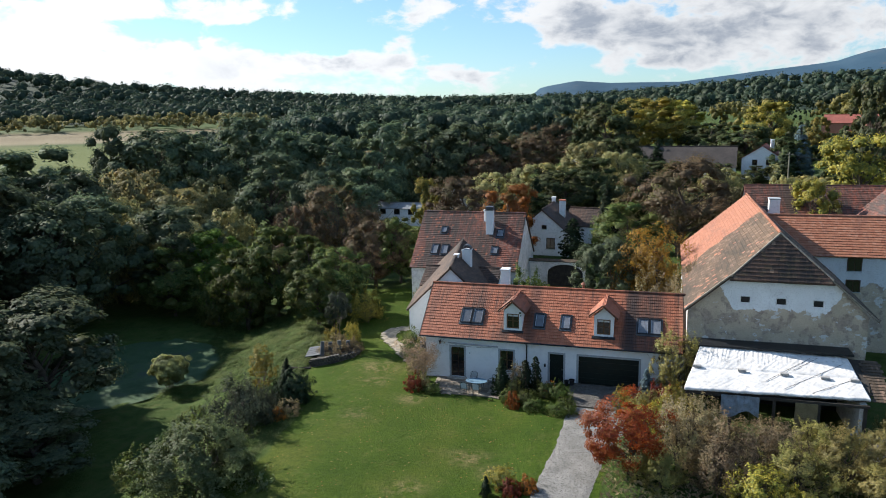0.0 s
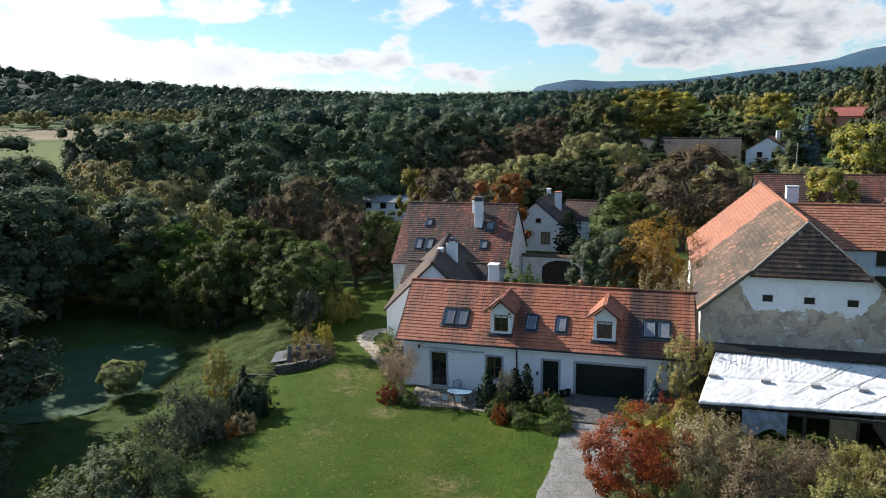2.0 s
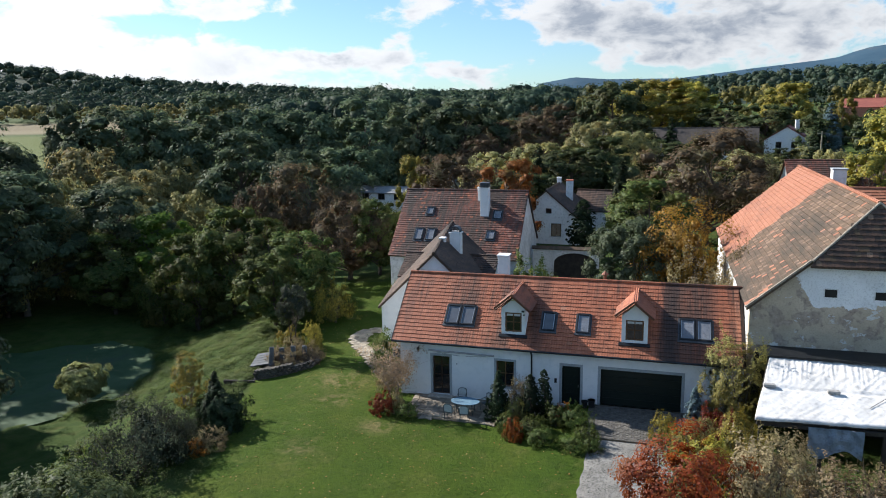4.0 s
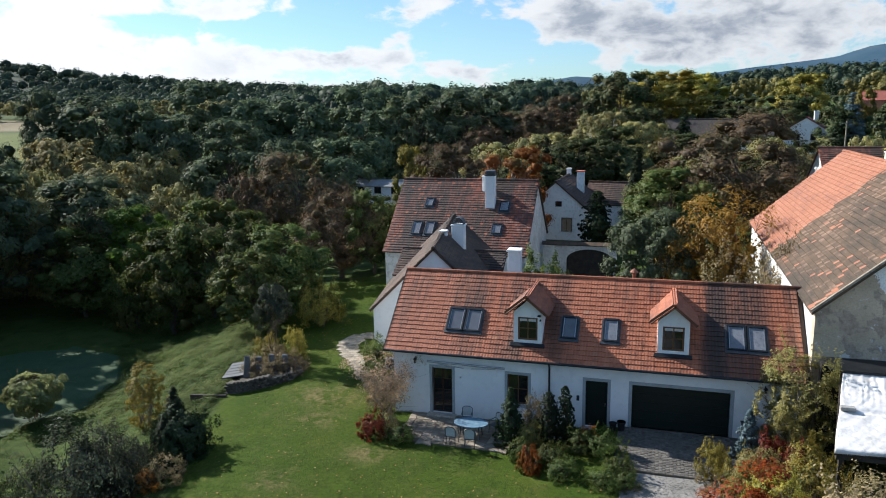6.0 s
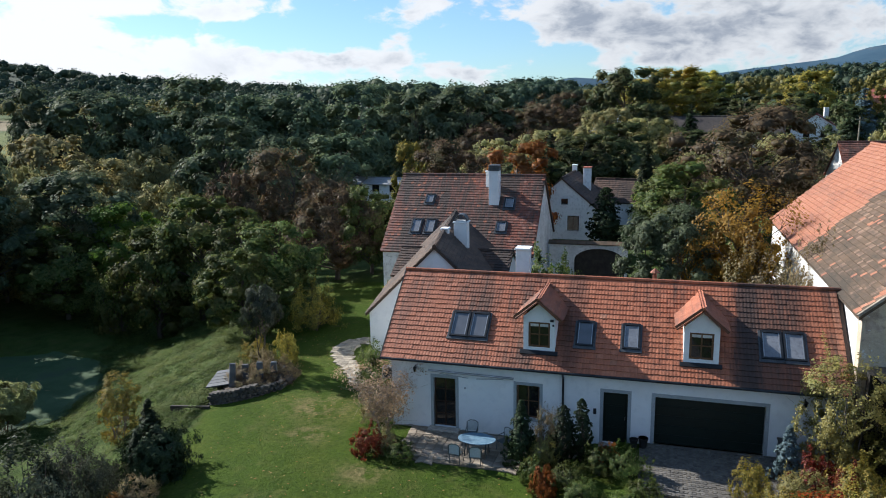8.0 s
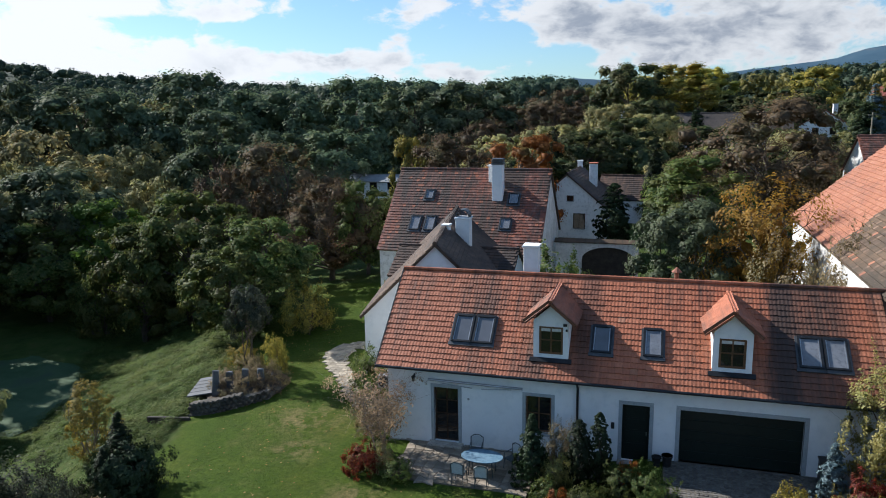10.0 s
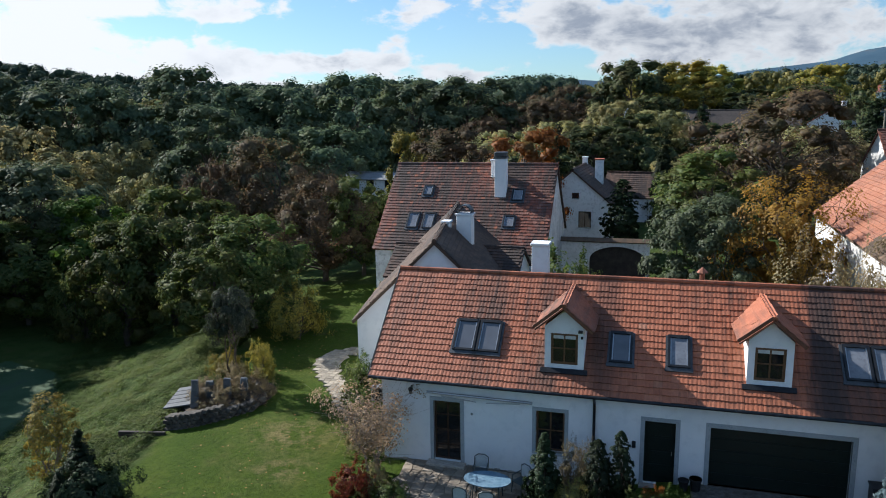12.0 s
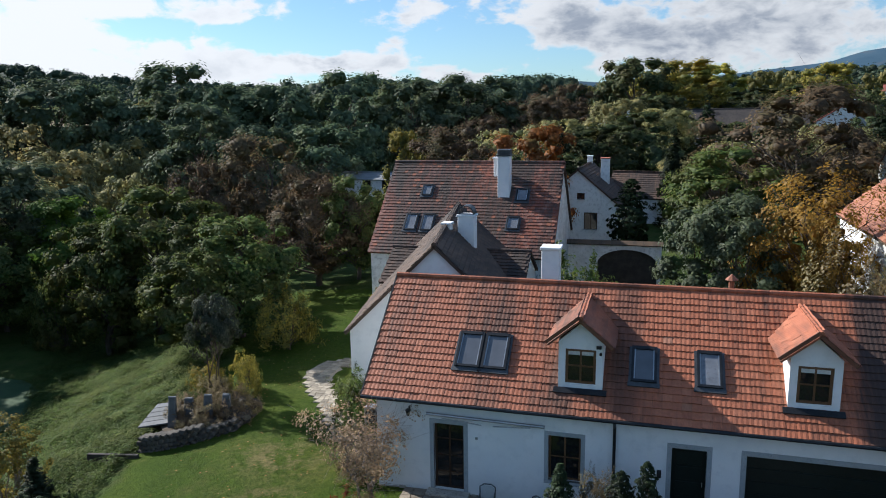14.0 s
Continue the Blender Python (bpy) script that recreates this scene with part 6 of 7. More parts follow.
kind_of("crimson", 1, "bush", "dense crimson-leaved barberry bush", "bush", h=1.2, rad=0.8, base=0.05, kind="dome", leaf=lf_crimson, wood=bark, clumps=80, leaves=6500, size=0.042, spread=0.22, seed=22, stems=5, group="bushes", shoots=20, heart=0)
kind_of("amber", 1, "bush", "small bush with orange leaves", "bush", h=1.0, rad=0.7, base=0.05, kind="dome", leaf=lf_orange, wood=bark, clumps=70, leaves=5200, size=0.042, spread=0.22, seed=23, stems=5, group="bushes", shoots=20, heart=0)
kind_of("yellow_bush", 2, "bush", "shrub with yellow autumn leaves", "bush", h=2.2, rad=1.3, base=0.1, kind="dome", leaf=lf_yellow, wood=bark, clumps=80, leaves=6500, size=0.058, spread=0.23, seed=24, stems=5, bare=0.4, group="bushes", shoots=40, heart=0)
kind_of("reed", 1, "reed_clump", "tall reed clump by the pond, green above and tan below", "reeds", h=3, rad=1.7, base=0.9, kind="round", leaf=lf_reed, wood=lf_tan, clumps=90, leaves=7800, size=0.085, spread=0.2, seed=25, stems=12, bare=1.2, long=4.0, heart=0)
kind_of("upright_yellow", 1, "bush", "upright shrub with golden-yellow leaves", "bush", h=3.6, rad=1.2, base=0.25, kind="column", leaf=lf_yellow, wood=bark_pale, clumps=120, leaves=7000, size=0.06, spread=0.2, seed=26, stems=9, bare=0.5, heart=0)
kind_of("bare_tree", 1, "small_tree", "small nearly bare tree with pale tan leaves", TREE, h=3.4, rad=1.7, base=0.7, kind="vase", leaf=lf_tan, wood=bark_pale, clumps=60, leaves=3800, size=0.056, spread=0.26, seed=27, stems=3, bare=1.6, heart=0)
kind_of("round_bush", 1, "bush", "large rounded grey-green bush", "bush", h=8, rad=3, base=0.1, kind="round", leaf=lf_dusk, wood=bark, clumps=120, leaves=14000, size=0.11, spread=0.22, seed=51, stems=5, heart=0.6, shell=True)
kind_of("blue_bush", 1, "conifer", "small young blue-grey spruce", "bush", h=2.6, rad=0.9, base=0.05, kind="cone", leaf=lf_blue, wood=bark, clumps=220, leaves=5850, size=0.052, spread=0.13, seed=28, long=2.6)

kind_of("tall_shrub", 1, "bush", "tall loose olive-brown shrub at the barn corner", "bush", h=5.6, rad=1.9, base=0.2, kind="dome", leaf=lf_olive_brown, wood=bark, clumps=150, leaves=19000, size=0.062, spread=0.16, seed=41, stems=6, bare=0.9, shoots=80, heart=0)
kind_of("stem_tree", 1, "small_tree", "small dark multi-stemmed tree in the rock garden", TREE, h=5.6, rad=1.6, base=2.3, kind="round", leaf=lf_shrub, wood=bark, clumps=46, leaves=5200, size=0.1, spread=0.26, seed=31, stems=4, bare=0.5)

# left side: pond banks and valley
grow("silver", -20.4, -19.4, 4.4, 3.5, z=-1.7)
grow("dark", -43.0, -9.5, 12.5, 5.6)
# dark trees at the left edge; the outer ones unseen, added for their shade
for x, y, h, r in ((-47, -15, 14, 5), (-42, -18, 11, 4.5), (-52, -20, 18, 5.5), (-47, -25, 16, 5), (-37, -23, 8, 4), (-56, -13, 19, 5.5), (-50, -30, 17, 5.5)):
    grow("dark", x, y, h, r)
grow("reed", -38.6, 0.9, 3.4, 1.8)
# mostly unseen tall trees, added left of view to shade pond and bank
for x, y, h, r in ((-70, 10, 19, 6), (-72, -2, 18, 6), (-66, -14, 24, 6), (-60, -24, 22, 6), (-52, -27, 13, 5), (-78, 4, 28, 7), (-44, -24, 9, 4.5), (-38, -30, 9, 4.5), (-50, -14, 8.5, 4.5), (-34, -26, 7, 4), (-36, -17, 6.0, 3.6), (-42, -14, 6.5, 3.6), (-88, 8, 31, 8), (-90, 18, 26, 8), (-84, -4, 32, 8), (-80, -14, 30, 8), (-87, 29, 20, 7), (-93, 40, 19.5, 7), (-72, -10, 27, 6.5), (-74, 12, 20, 6.5), (-61, -6, 20, 5.5), (-63, 19, 16, 5.5), (-65, 10, 14, 5.5), (-67, 2, 17, 5.5), (-56, -10, 18, 4.5), (-57, 27, 15, 5), (-62, 12, 17, 5.5)):
    grow("dark", x, y, h, r)
# trees of the valley, the gardens and the slope
grow("dark", -80.1, 28.5, 0, 7.5, top=17.2)
grow("dark", -72.3, 16.3, 0, 5.3, top=13.7)
grow("dark", -72.3, 25.1, 0, 5.4, top=15.2)
grow("dark", -97.7, 62.9, 0, 5.0, top=19.9)
grow("dark", -89.9, 65.5, 0, 8.3, top=21.1)
grow("dark", -83.0, 68.3, 0, 6.1, top=19.6)
grow("dark", -74.5, 74.0, 0, 7.4, top=21.3)
grow("dark", -65.5, 74.7, 0, 7.3, top=20.0)
grow("dark", -55.9, 75.1, 0, 6.6, top=19.1)
grow("dark", -48.4, 81.7, 0, 6.8, top=19.7)
grow("dark", -40.9, 89.7, 0, 7.0, top=20.6)
grow("dark", -31.9, 92.3, 0, 7.0, top=20.4)
grow("dark", -60.1, 59.4, 0, 6.0, top=14.8)
grow("dark", -44.2, 65.0, 0, 6.0, top=13.4)
grow("dark", -49.7, 55.9, 0, 4.8, top=13.0)
grow("olive", -80.5, 48.6, 0, 6.8, top=14.3)
grow("olive", -74.3, 62.2, 0, 6.5, top=12.5)
grow("olive", -71.0, 46.0, 0, 7.0, top=10.4)
grow("olive", -74.6, 36.6, 0, 4.8, top=10.5)
grow("olive", -60.4, 45.0, 0, 4.3, top=8.4)
grow("olive", -64.3, 34.8, 0, 6.7, top=7.7)
grow("olive", -65.6, 25.8, 0, 4.6, top=7.1)
grow("olive", -64.9, 18.3, 0, 3.9, top=7.9)
grow("bright", -50.2, 25.4, 0, 3.8, top=6.6)
grow("green", -38.2, 21.2, 0, 3.9, top=8.0)
grow("green", -33.4, 20.5, 0, 3.0, top=7.0)
grow("green", -27.5, 15.5, 0, 3.2, top=7.2)
grow("green", -41.4, 19.3, 0, 3.2, top=5.6)
grow("green", -53.5, 21.6, 0, 3.9, top=4.7)
grow("green", -28.6, 12.8, 0, 2.7, top=5.5)
grow("brown", -37.2, 36.4, 0, 5.8, top=12.2)
grow("brown", -27.6, 26.5, 0, 4.0, top=8.6)
grow("brown", -40.2, 31.6, 0, 3.4, top=9.9)
grow("bush", -46.3, 19.6, 0, 2.2, top=1.2)
grow("yellow", -28.2, 49.7, 0, 2.2, top=11.6)
grow("green", -24.7, 27.6, 0, 2.6, top=8.5)
grow("brown", -22.0, 47.5, 0, 5.2, top=12.5)
grow("orange", -12.9, 36.0, 0, 3.5, top=13.3)
grow("rust", -19.3, 110.2, 0, 6.1, top=19.0)
grow("rust", -23.9, 94.1, 0, 6.8, top=15.6)
grow("rust", -26.3, 83.4, 0, 4.4, top=13.1)
grow("far_green", -9.1, 64.1, 0, 4.6, top=12.0)
grow("spruce", -12.6, 57.5, 0, 2.3, top=12.1)
grow("far_green", -5.2, 71.5, 0, 4.4, top=13.4)
grow("spruce", -1.1, 46.8, 0, 2.0, top=11.4)
grow("far_green", -14.9, 55.1, 0, 3.5, top=9.7)
grow("far_green", -6.1, 116.6, 0, 6.7, top=23.5)
grow("yellow", 2.9, 147.0, 0, 8.7, top=24.9)
grow("yellow", 10.9, 152.9, 0, 6.1, top=23.7)
grow("yellow", -2.1, 136.8, 0, 5.8, top=22.0)
grow("far_green", 18.0, 136.5, 0, 5.6, top=17.8)
grow("yellow", 32.4, 145.1, 0, 5.7, top=22.7)
grow("far_green", 23.8, 118.0, 0, 5.7, top=18.0)
grow("far_green", 31.0, 104.0, 0, 4.0, top=15.5)
grow("far_green", 50.0, 140.0, 0, 6.0, top=14.6)
grow("yellow", 56.0, 150.0, 0, 6.0, top=14.8)
grow("far_green", 60.0, 142.0, 0, 6.0, top=15.0)
grow("blue_spruce", 32.4, 102.6, 0, 3.3, top=17.4)
grow("yellow", 41.5, 133.5, 0, 2.6, top=18.8)
grow("yellow", 34.1, 63.4, 0, 4.9, top=17.6)
grow("far_green", 39.9, 82.6, 0, 4.5, top=26.1)
grow("far_green", 33.6, 71.8, 0, 3.5, top=15.1)
grow("rust", 8.5, 43.9, 0, 7.1, top=15.4)
grow("green", 2.2, 32.9, 0, 3.9, top=10.1)
grow("round_bush", 1.0, 17.9, 0, 3.0, "large rounded grey-green bush beside the courtyard gate", top=8.7)
grow("gold", 5.3, 18.0, 0, 3.5, top=9.8)
grow("brown_bush", 5.7, 13.0, 0, 2.6, top=6.4)
grow("brown_bush", 8.1, 10.9, 0, 1.8, top=7.5)
grow("yellow", 23.0, 39.3, 0, 3.0, "dense round tree turning from green to yellow", top=12.7)
grow("olive", 15.9, 54.5, 0, 4.4, top=10.8)
grow("far_green", 11.2, 56.8, 0, 4.1, top=9.8)
grow("olive", 20.6, 45.8, 0, 2.3, top=13.5)
grow("spruce", 5.4, 97.0, 0, 2.7, top=15.3)
grow("far_green", -1.7, 96.8, 0, 4.6, top=15.9)
grow("olive", 25.2, 40.9, 0, 2.7, top=11.5)
grow("spruce", 29.4, 95.0, 0, 2.8, top=14.6)
grow("column", -4.5, 36.0, 6.4, 1.7, "dense dark yew beside the white house")
grow("dark_bush", -6.8, 16.5, 5.6, 2.5, "rounded dark green bush in the courtyard")
for x, y, h, r in ((3, 90, 6.5, 4.5), (9, 86, 6.5, 4.5), (15, 88, 6, 4), (-2, 84, 9, 4.5), (6, 62, 7, 3.5), (12, 58, 7.5, 3.5), (0, 54, 6, 3), (-14, 70, 9, 4.5), (-20, 64, 9, 4.5), (-8, 92, 10, 5), (28, 64, 8, 4), (16, 74, 8, 4)):
    grow("far_green" if int(x) % 2 else "olive", x, y, h, r)
grow("gold", 5.6, 15.5, 8.2, 1.6)
grow("far_green", 24.2, 99.5, 3.6, 2.6)
grow("olive", 28.6, 99.0, 4.2, 2.2)
grow("yellow_bush", -23.5, 13.5, 3.6, 1.8)
grow("green", -36.0, 55.0, 0, 3.2, top=4.5)
grow("green", -42.0, 56.5, 0, 3.4, top=4.6)

# foreground right, beside the drive and the shed
grow("red", 4.1, -13.0, 4.9, 2.45)
for x, y, h, r in ((7.6, -11.5, 4.2, 2.3), (10.2, -12.0, 3.6, 2.2), (9.4, -14.2, 3.2, 1.9), (12.6, -10.6, 3.0, 1.8), (8.6, -8.6, 3.2, 1.7)):
    grow("brown_bush", x, y, h, r)
for x, y, h, r in ((13.4, -13.0, 2.6, 2.0), (16.2, -10.8, 3.0, 2.0), (15.0, -8.6, 2.4, 1.6), (18.8, -9.2, 2.6, 1.8), (6.2, -14.4, 2.0, 1.2), (17.6, -13.6, 2.4, 1.9), (5.2, -4.6, 2.0, 1.2), (4.9, -13.6, 1.6, 0.9)):
    grow("olive_bush", x, y, h, r)
for x, y, h, r in ((11.2, -15.8, 2.6, 1.7), (5.6, -7.4, 2.2, 1.2), (3.5, -4.0, 1.7, 0.8), (12.8, -16.4, 1.8, 1.3)):
    grow("yellow_bush", x, y, h, r)
for x, y, h, r in ((5.9, -3.4, 1.9, 1.0), (6.5, -4.8, 2.2, 0.8)):
    grow("crimson", x, y, h, r, "crimson-leaved shrub beside the garage")
grow("blue_bush", 5.1, -2.0, 2.5, 0.8)
grow("tall_shrub", 7.2, -1.2, 5.6, 1.9)
grow("amber", 6.6, -3.0, 1.4, 0.7)
for x, y, h, r in ((6.9, -4.6, 2.5, 1.2), (7.0, -6.6, 2.6, 1.3), (4.6, -6.2, 1.9, 1.0)):
    grow("yellow_bush", x, y, h, r, "yellow-green shrub beside the shed")
grow("amber", 5.4, -6.8, 1.6, 0.9)
grow("olive_bush", 20.5, -6.0, 3.0, 1.6)
grow("brown_bush", 19.5, -11.5, 2.6, 1.8)

# bed in front of the facade
grow("yew", -5.5, -2.7, 3.1, 0.95)
grow("column", -3.75, -2.3, 2.9, 0.55)
grow("column", -3.0, -2.1, 3.1, 0.5)
grow("olive_bush", -4.6, -2.9, 1.7, 0.7)
for x, y, h, r in ((-3.3, -4.3, 1.15, 0.85), (-1.1, -3.2, 1.45, 0.9), (-2.6, -5.2, 0.95, 0.8), (-0.3, -4.8, 1.0, 0.75), (-2.1, -3.0, 1.3, 0.8)):
    grow("dark_bush", x, y, h, r)
for x, y, h, r in ((-4.8, -3.8, 1.15, 0.65), (-0.9, -5.8, 0.9, 0.75), (0.0, -5.7, 0.8, 0.55)):
    grow("bush", x, y, h, r)
grow("amber", -4.2, -4.9, 1.3, 0.55)
grow("amber", -1.9, -2.0, 1.0, 0.55)
grow("brown_bush", -4.5, -1.3, 2.3, 0.8)
grow("crimson", -12.4, -3.2, 1.3, 0.85)
grow("dark_bush", -10.9, -3.3, 0.9, 0.8, "low grey-green shrub beside the terrace")
grow("brown_bush", -11.8, -2.7, 1.2, 0.7)
grow("bare_tree", -12.3, -1.3, 3.5, 2.1)
grow("brown_bush", -13.4, 0.4, 1.3, 0.9)
grow("brown_bush", -14.0, 1.9, 1.2, 0.9)
grow("bush", -14.6, 3.6, 2.9, 1.1)
grow("bush", -15.4, 4.6, 2.4, 0.9)
grow("yellow_bush", -17.6, 15.5, 3.4, 1.4)
grow("yellow_bush", -2.6, -16.4, 1.3, 0.9, "low yellowing shrub at the drive")
grow("crimson", -1.9, -17.3, 1.0, 0.7)
grow("yew", -3.3, -17.4, 1.3, 0.4)
grow("amber", -1.1, -16.6, 0.9, 0.6)

# bed along the edge of the lawn
grow("pine", -21.2, -6.4, 2.5, 1.7)
grow("yew", -22.2, -5.6, 3.2, 1.0)
grow("yew", -21.6, -7.2, 2.5, 0.8)
grow("upright_yellow", -25.8, -3.4, 3.8, 1.25)
for x, y, h, r in ((-23.0, -11.8, 4.4, 2.5), (-23.6, -8.8, 2.9, 1.9), (-22.0, -10.2, 2.5, 1.6)):
    grow("silver_small", x, y, h, r)
grow("brown_bush", -20.4, -8.8, 1.2, 1.0)
grow("amber", -20.8, -9.8, 0.9, 0.7)
for x, y, h, r in ((-25.2, -14.6, 2.2, 1.7), (-27.0, -11.5, 2.2, 1.8), (-29.5, -8.0, 1.6, 1.4), (-26.5, -17.5, 2.2, 2.0)):
    grow("dark_bush", x, y, h, r)
# tree of the rock garden
grow("stem_tree", -22.9, 5.8, 5.5, 1.1)
grow("yellow_bush", -23.8, 6.3, 1.9, 0.95, "yellow-leaved shrub under the small tree")
grow("yellow_bush", -22.1, 6.8, 2.1, 0.9, "yellow-leaved shrub under the small tree")
for x, y, h, r in ((-23.2, 3.8, 1.3, 1.1), (-22.4, 3.2, 1.4, 1.1), (-21.4, 4.6, 1.4, 1.2), (-22.8, 5.4, 1.5, 1.2)):
    grow("brown_bush", x, y, h, r)
grow("dark_bush", -23.6, 4.8, 1.1, 0.9)
grow("brown_bush", -21.8, 3.0, 1.3, 1.2)
grow("brown_bush", -20.9, 3.8, 1.2, 1.0)

# ---------------------------------------------------------------- drive, terrace, path


def sheet(pts_l, pts_r, lift, mat, name, label, category):
    """A strip of paving between two edges, laid just above the ground."""
    bm = bmesh.new()
    rows = []
    n = 60
    for i in range(n + 1):
        f = i / n * (len(pts_l) - 1)
        k = min(int(f), len(pts_l) - 2)
        a = Vector(pts_l[k]).lerp(Vector(pts_l[k + 1]), f - k)
        b = Vector(pts_r[k]).lerp(Vector(pts_r[k + 1]), f - k)
        row = []
        for j in range(9):
            w = j / 8
            q = a.lerp(b, w)
            e = 0.12 * noise.noise((q.x * 1.5, q.y * 1.5, j)) if j in (0, 8) else 0
            row.append(bm.verts.new((q.x + e, q.y, gz(q.x, q.y) + lift * (1 if 0 < j < 8 else 0.1))))
        rows.append(row)
    for r0, r1 in zip(rows, rows[1:]):
        for j in range(8):
            bm.faces.new((r0[j], r0[j + 1], r1[j + 1], r1[j]))
    bmesh.ops.recalc_face_normals(bm, faces=bm.faces[:])
    return solo(name, bm, mat, label, category, "structure")


sheet([(-2.2, -26), (-0.9, -18), (-0.3, -11), (-0.2, -4.3)], [(1.2, -26), (2.2, -18), (2.9, -11), (4.8, -4.3)], 0.05, gravel, "gravel_drive", "pale grey gravel drive to the garage", "road")
# loose stones of the drive
rgd = np.random.default_rng(5)
n = 2600
sy = rgd.uniform(-22, -5.0, n)
sx = np.interp(sy, [-22, -18, -11, -5], [-1.4, -0.9, -0.3, 0.0]) + rgd.random(n) * np.interp(sy, [-22, -18, -11, -5], [3.0, 3.1, 3.2, 4.2])
c = np.stack([sx, sy, ground_height(sx, sy) + 0.07], 1)
V, Fc = leaf_quads(c, np.tile((0, 0, 1.6), (n, 1)), np.full(n, 0.075), rgd, 1.2)
tagged(new("gravel_stones", mesh_np("gravel_stones", V, Fc, gravel)), "loose pale gravel stones on the drive", "gravel", "", "stuff")

apron = solo("garage_apron", boxes((-0.6, 5.6, -4.4, 0.02, -0.35, 0.015)), joint_soil, "paved apron in front of the garage", "pavement", "structure")
ORIGIN[apron] = Matrix()
terrace = solo("terrace", boxes((-11.2, -5.6, -3.35, 0.0, -0.9, -0.40), (-5.6, -3.2, -1.5, 0.0, -0.9, -0.40)), joint_soil, "stone-paved terrace before the glazed door", "pavement", "structure")
ORIGIN[terrace] = Matrix()
garden_path = sheet([(-15.4, 3.0), (-15.8, 3.6), (-16.2, 4.2), (-17.6, 6.3), (-19.5, 8.6), (-20.4, 10.0), (-20.0, 11.8)], [(-14.3, 2.8), (-14.5, 3.1), (-14.7, 3.4), (-16.2, 5.3), (-18.1, 7.8), (-18.8, 9.7), (-18.6, 10.7)], 0.045, flag, "garden_path", "curved path of pale flagstones round the house corner", "pavement")
ORIGIN[garden_path] = Matrix()

# ---------------------------------------------------------------- rock garden
rg_ = random.Random(12)


def boulder(x, y, z, s, mat, seed, flat=0.7):
    bm = bmesh.new()
    bmesh.ops.create_icosphere(bm, subdivisions=2, radius=1.0)
    for v in bm.verts:
        k = 1 + 0.28 * noise.noise(v.co * 1.3 + Vector((seed * 3.1, 0, 0))) + 0.1 * noise.noise(v.co * 3 + Vector((0, seed, 0)))
        v.co = Vector((v.co.x * s * k, v.co.y * s * k, v.co.z * s * k * flat))
    o = solo("rock", bm, mat, "rough grey garden rock", "rock", "", "rocks of the rock garden")
    o.matrix_basis = pose(x, y, z, 0, 0, seed * 47)
    return o


rw = thing("dry_stone_wall", (-23.2, 1.8, -1.2), "low dry stone retaining wall of the rock garden", "wall")
bm = bmesh.new()
stones = []
for r in range(4):
    for i in range(15):
        f = (i + 0.5 * (r % 2)) / 15
        x = -23.5 + 3.4 * f
        y = 0.9 + 2.3 * f - 0.5 * math.sin(f * math.pi)
        z = gz(x, y) - 0.1 + r * 0.2
        if z > -0.15 + 0.1 * math.sin(i):
            continue
        bm = bmesh.new()
        box(bm, x - 0.13, x + 0.13, y - 0.2, y + 0.28, z, z + 0.185 + rg_.uniform(-0.02, 0.015), 0.03)
        for v in bm.verts:
            v.co += Vector((rg_.uniform(-1, 1), rg_.uniform(-2, 1), rg_.uniform(-1, 1))) * 0.02
        part("stone", bm, rock, rw)
for i in range(16):
    a = i / 16 * math.tau
    x, y = -22.2 + 1.9 * math.cos(a) * rg_.uniform(0.5, 1), 4.2 + 2.0 * math.sin(a) * rg_.uniform(0.5, 1)
    boulder(x, y, gz(x, y) + 0.25, rg_.uniform(0.28, 0.55), rock, i + 1)
bm = bmesh.new()
for v in bmesh.ops.create_icosphere(bm, subdivisions=3, radius=1.0)["verts"]:
    k = 1 + 0.12 * noise.noise(v.co * 2.0)
    v.co = Vector((v.co.x * 2.3 * k, v.co.y * 2.4 * k, v.co.z * 0.6 * k))
mound = solo("soil_mound", bm, soil, "planted soil mound of the rock garden", "soil", "structure")
mound.matrix_basis = pose(-22.2, 4.3, gz(-22.2, 4.3) - 0.1)


def standing_stone(x, y, h, w, turn):
    bm = bmesh.new()
    box(bm, -w / 2, w / 2, -0.11, 0.11, -0.3, h, 0.03)
    for v in bm.verts:
        f = max(0.0, v.co.z / h)
        v.co.x *= 1 - 0.25 * f
        v.co += Vector((rg_.uniform(-1, 1), rg_.uniform(-1, 1), rg_.uniform(-1, 1))) * 0.03
    o = solo("standing_stone", bm, slate, "upright grey stone slab in the rock garden", "stone", "", "standing stones")
    o.matrix_basis = pose(x, y, gz(x, y) + 0.5, 0, 3, turn)


for x, y, h, w, t_ in ((-23.2, 2.6, 1.2, 0.40, 30), (-22.55, 2.9, 1.0, 0.46, 24), (-21.85, 3.3, 1.0, 0.42, 32), (-21.15, 3.7, 0.85, 0.44, 20)):
    standing_stone(x, y, h, w, t_)
slabs = thing("stone_slab", (-24.0, 3.4, -0.9), "grey boarded slab beside the rock garden", "slab")
for i in range(5):
    part("board", boxes((-0.85, 0.85, -1.1 + i * 0.44, -0.69 + i * 0.44, -0.05, 0.02), bevel=0.01, m=pose(-24.25, 3.5, -0.42, 5, -9, 14)), slate, slabs)
part("support", boxes((-24.7, -23.6, 2.8, 4.4, -1.6, -0.74)), rock, slabs)
bt = thing("timber_edging", (-24.3, 0.1, -1.2), "dark timber edging at the lawn corner", "edging")
part("timber", boxes((-1.1, 1.1, -0.08, 0.08, -0.2, 0.2), bevel=0.02, m=pose(-24.3, 0.1, -1.0, 0, 0, 12)), beam_dark, bt)

# ---------------------------------------------------------------- terrace furniture


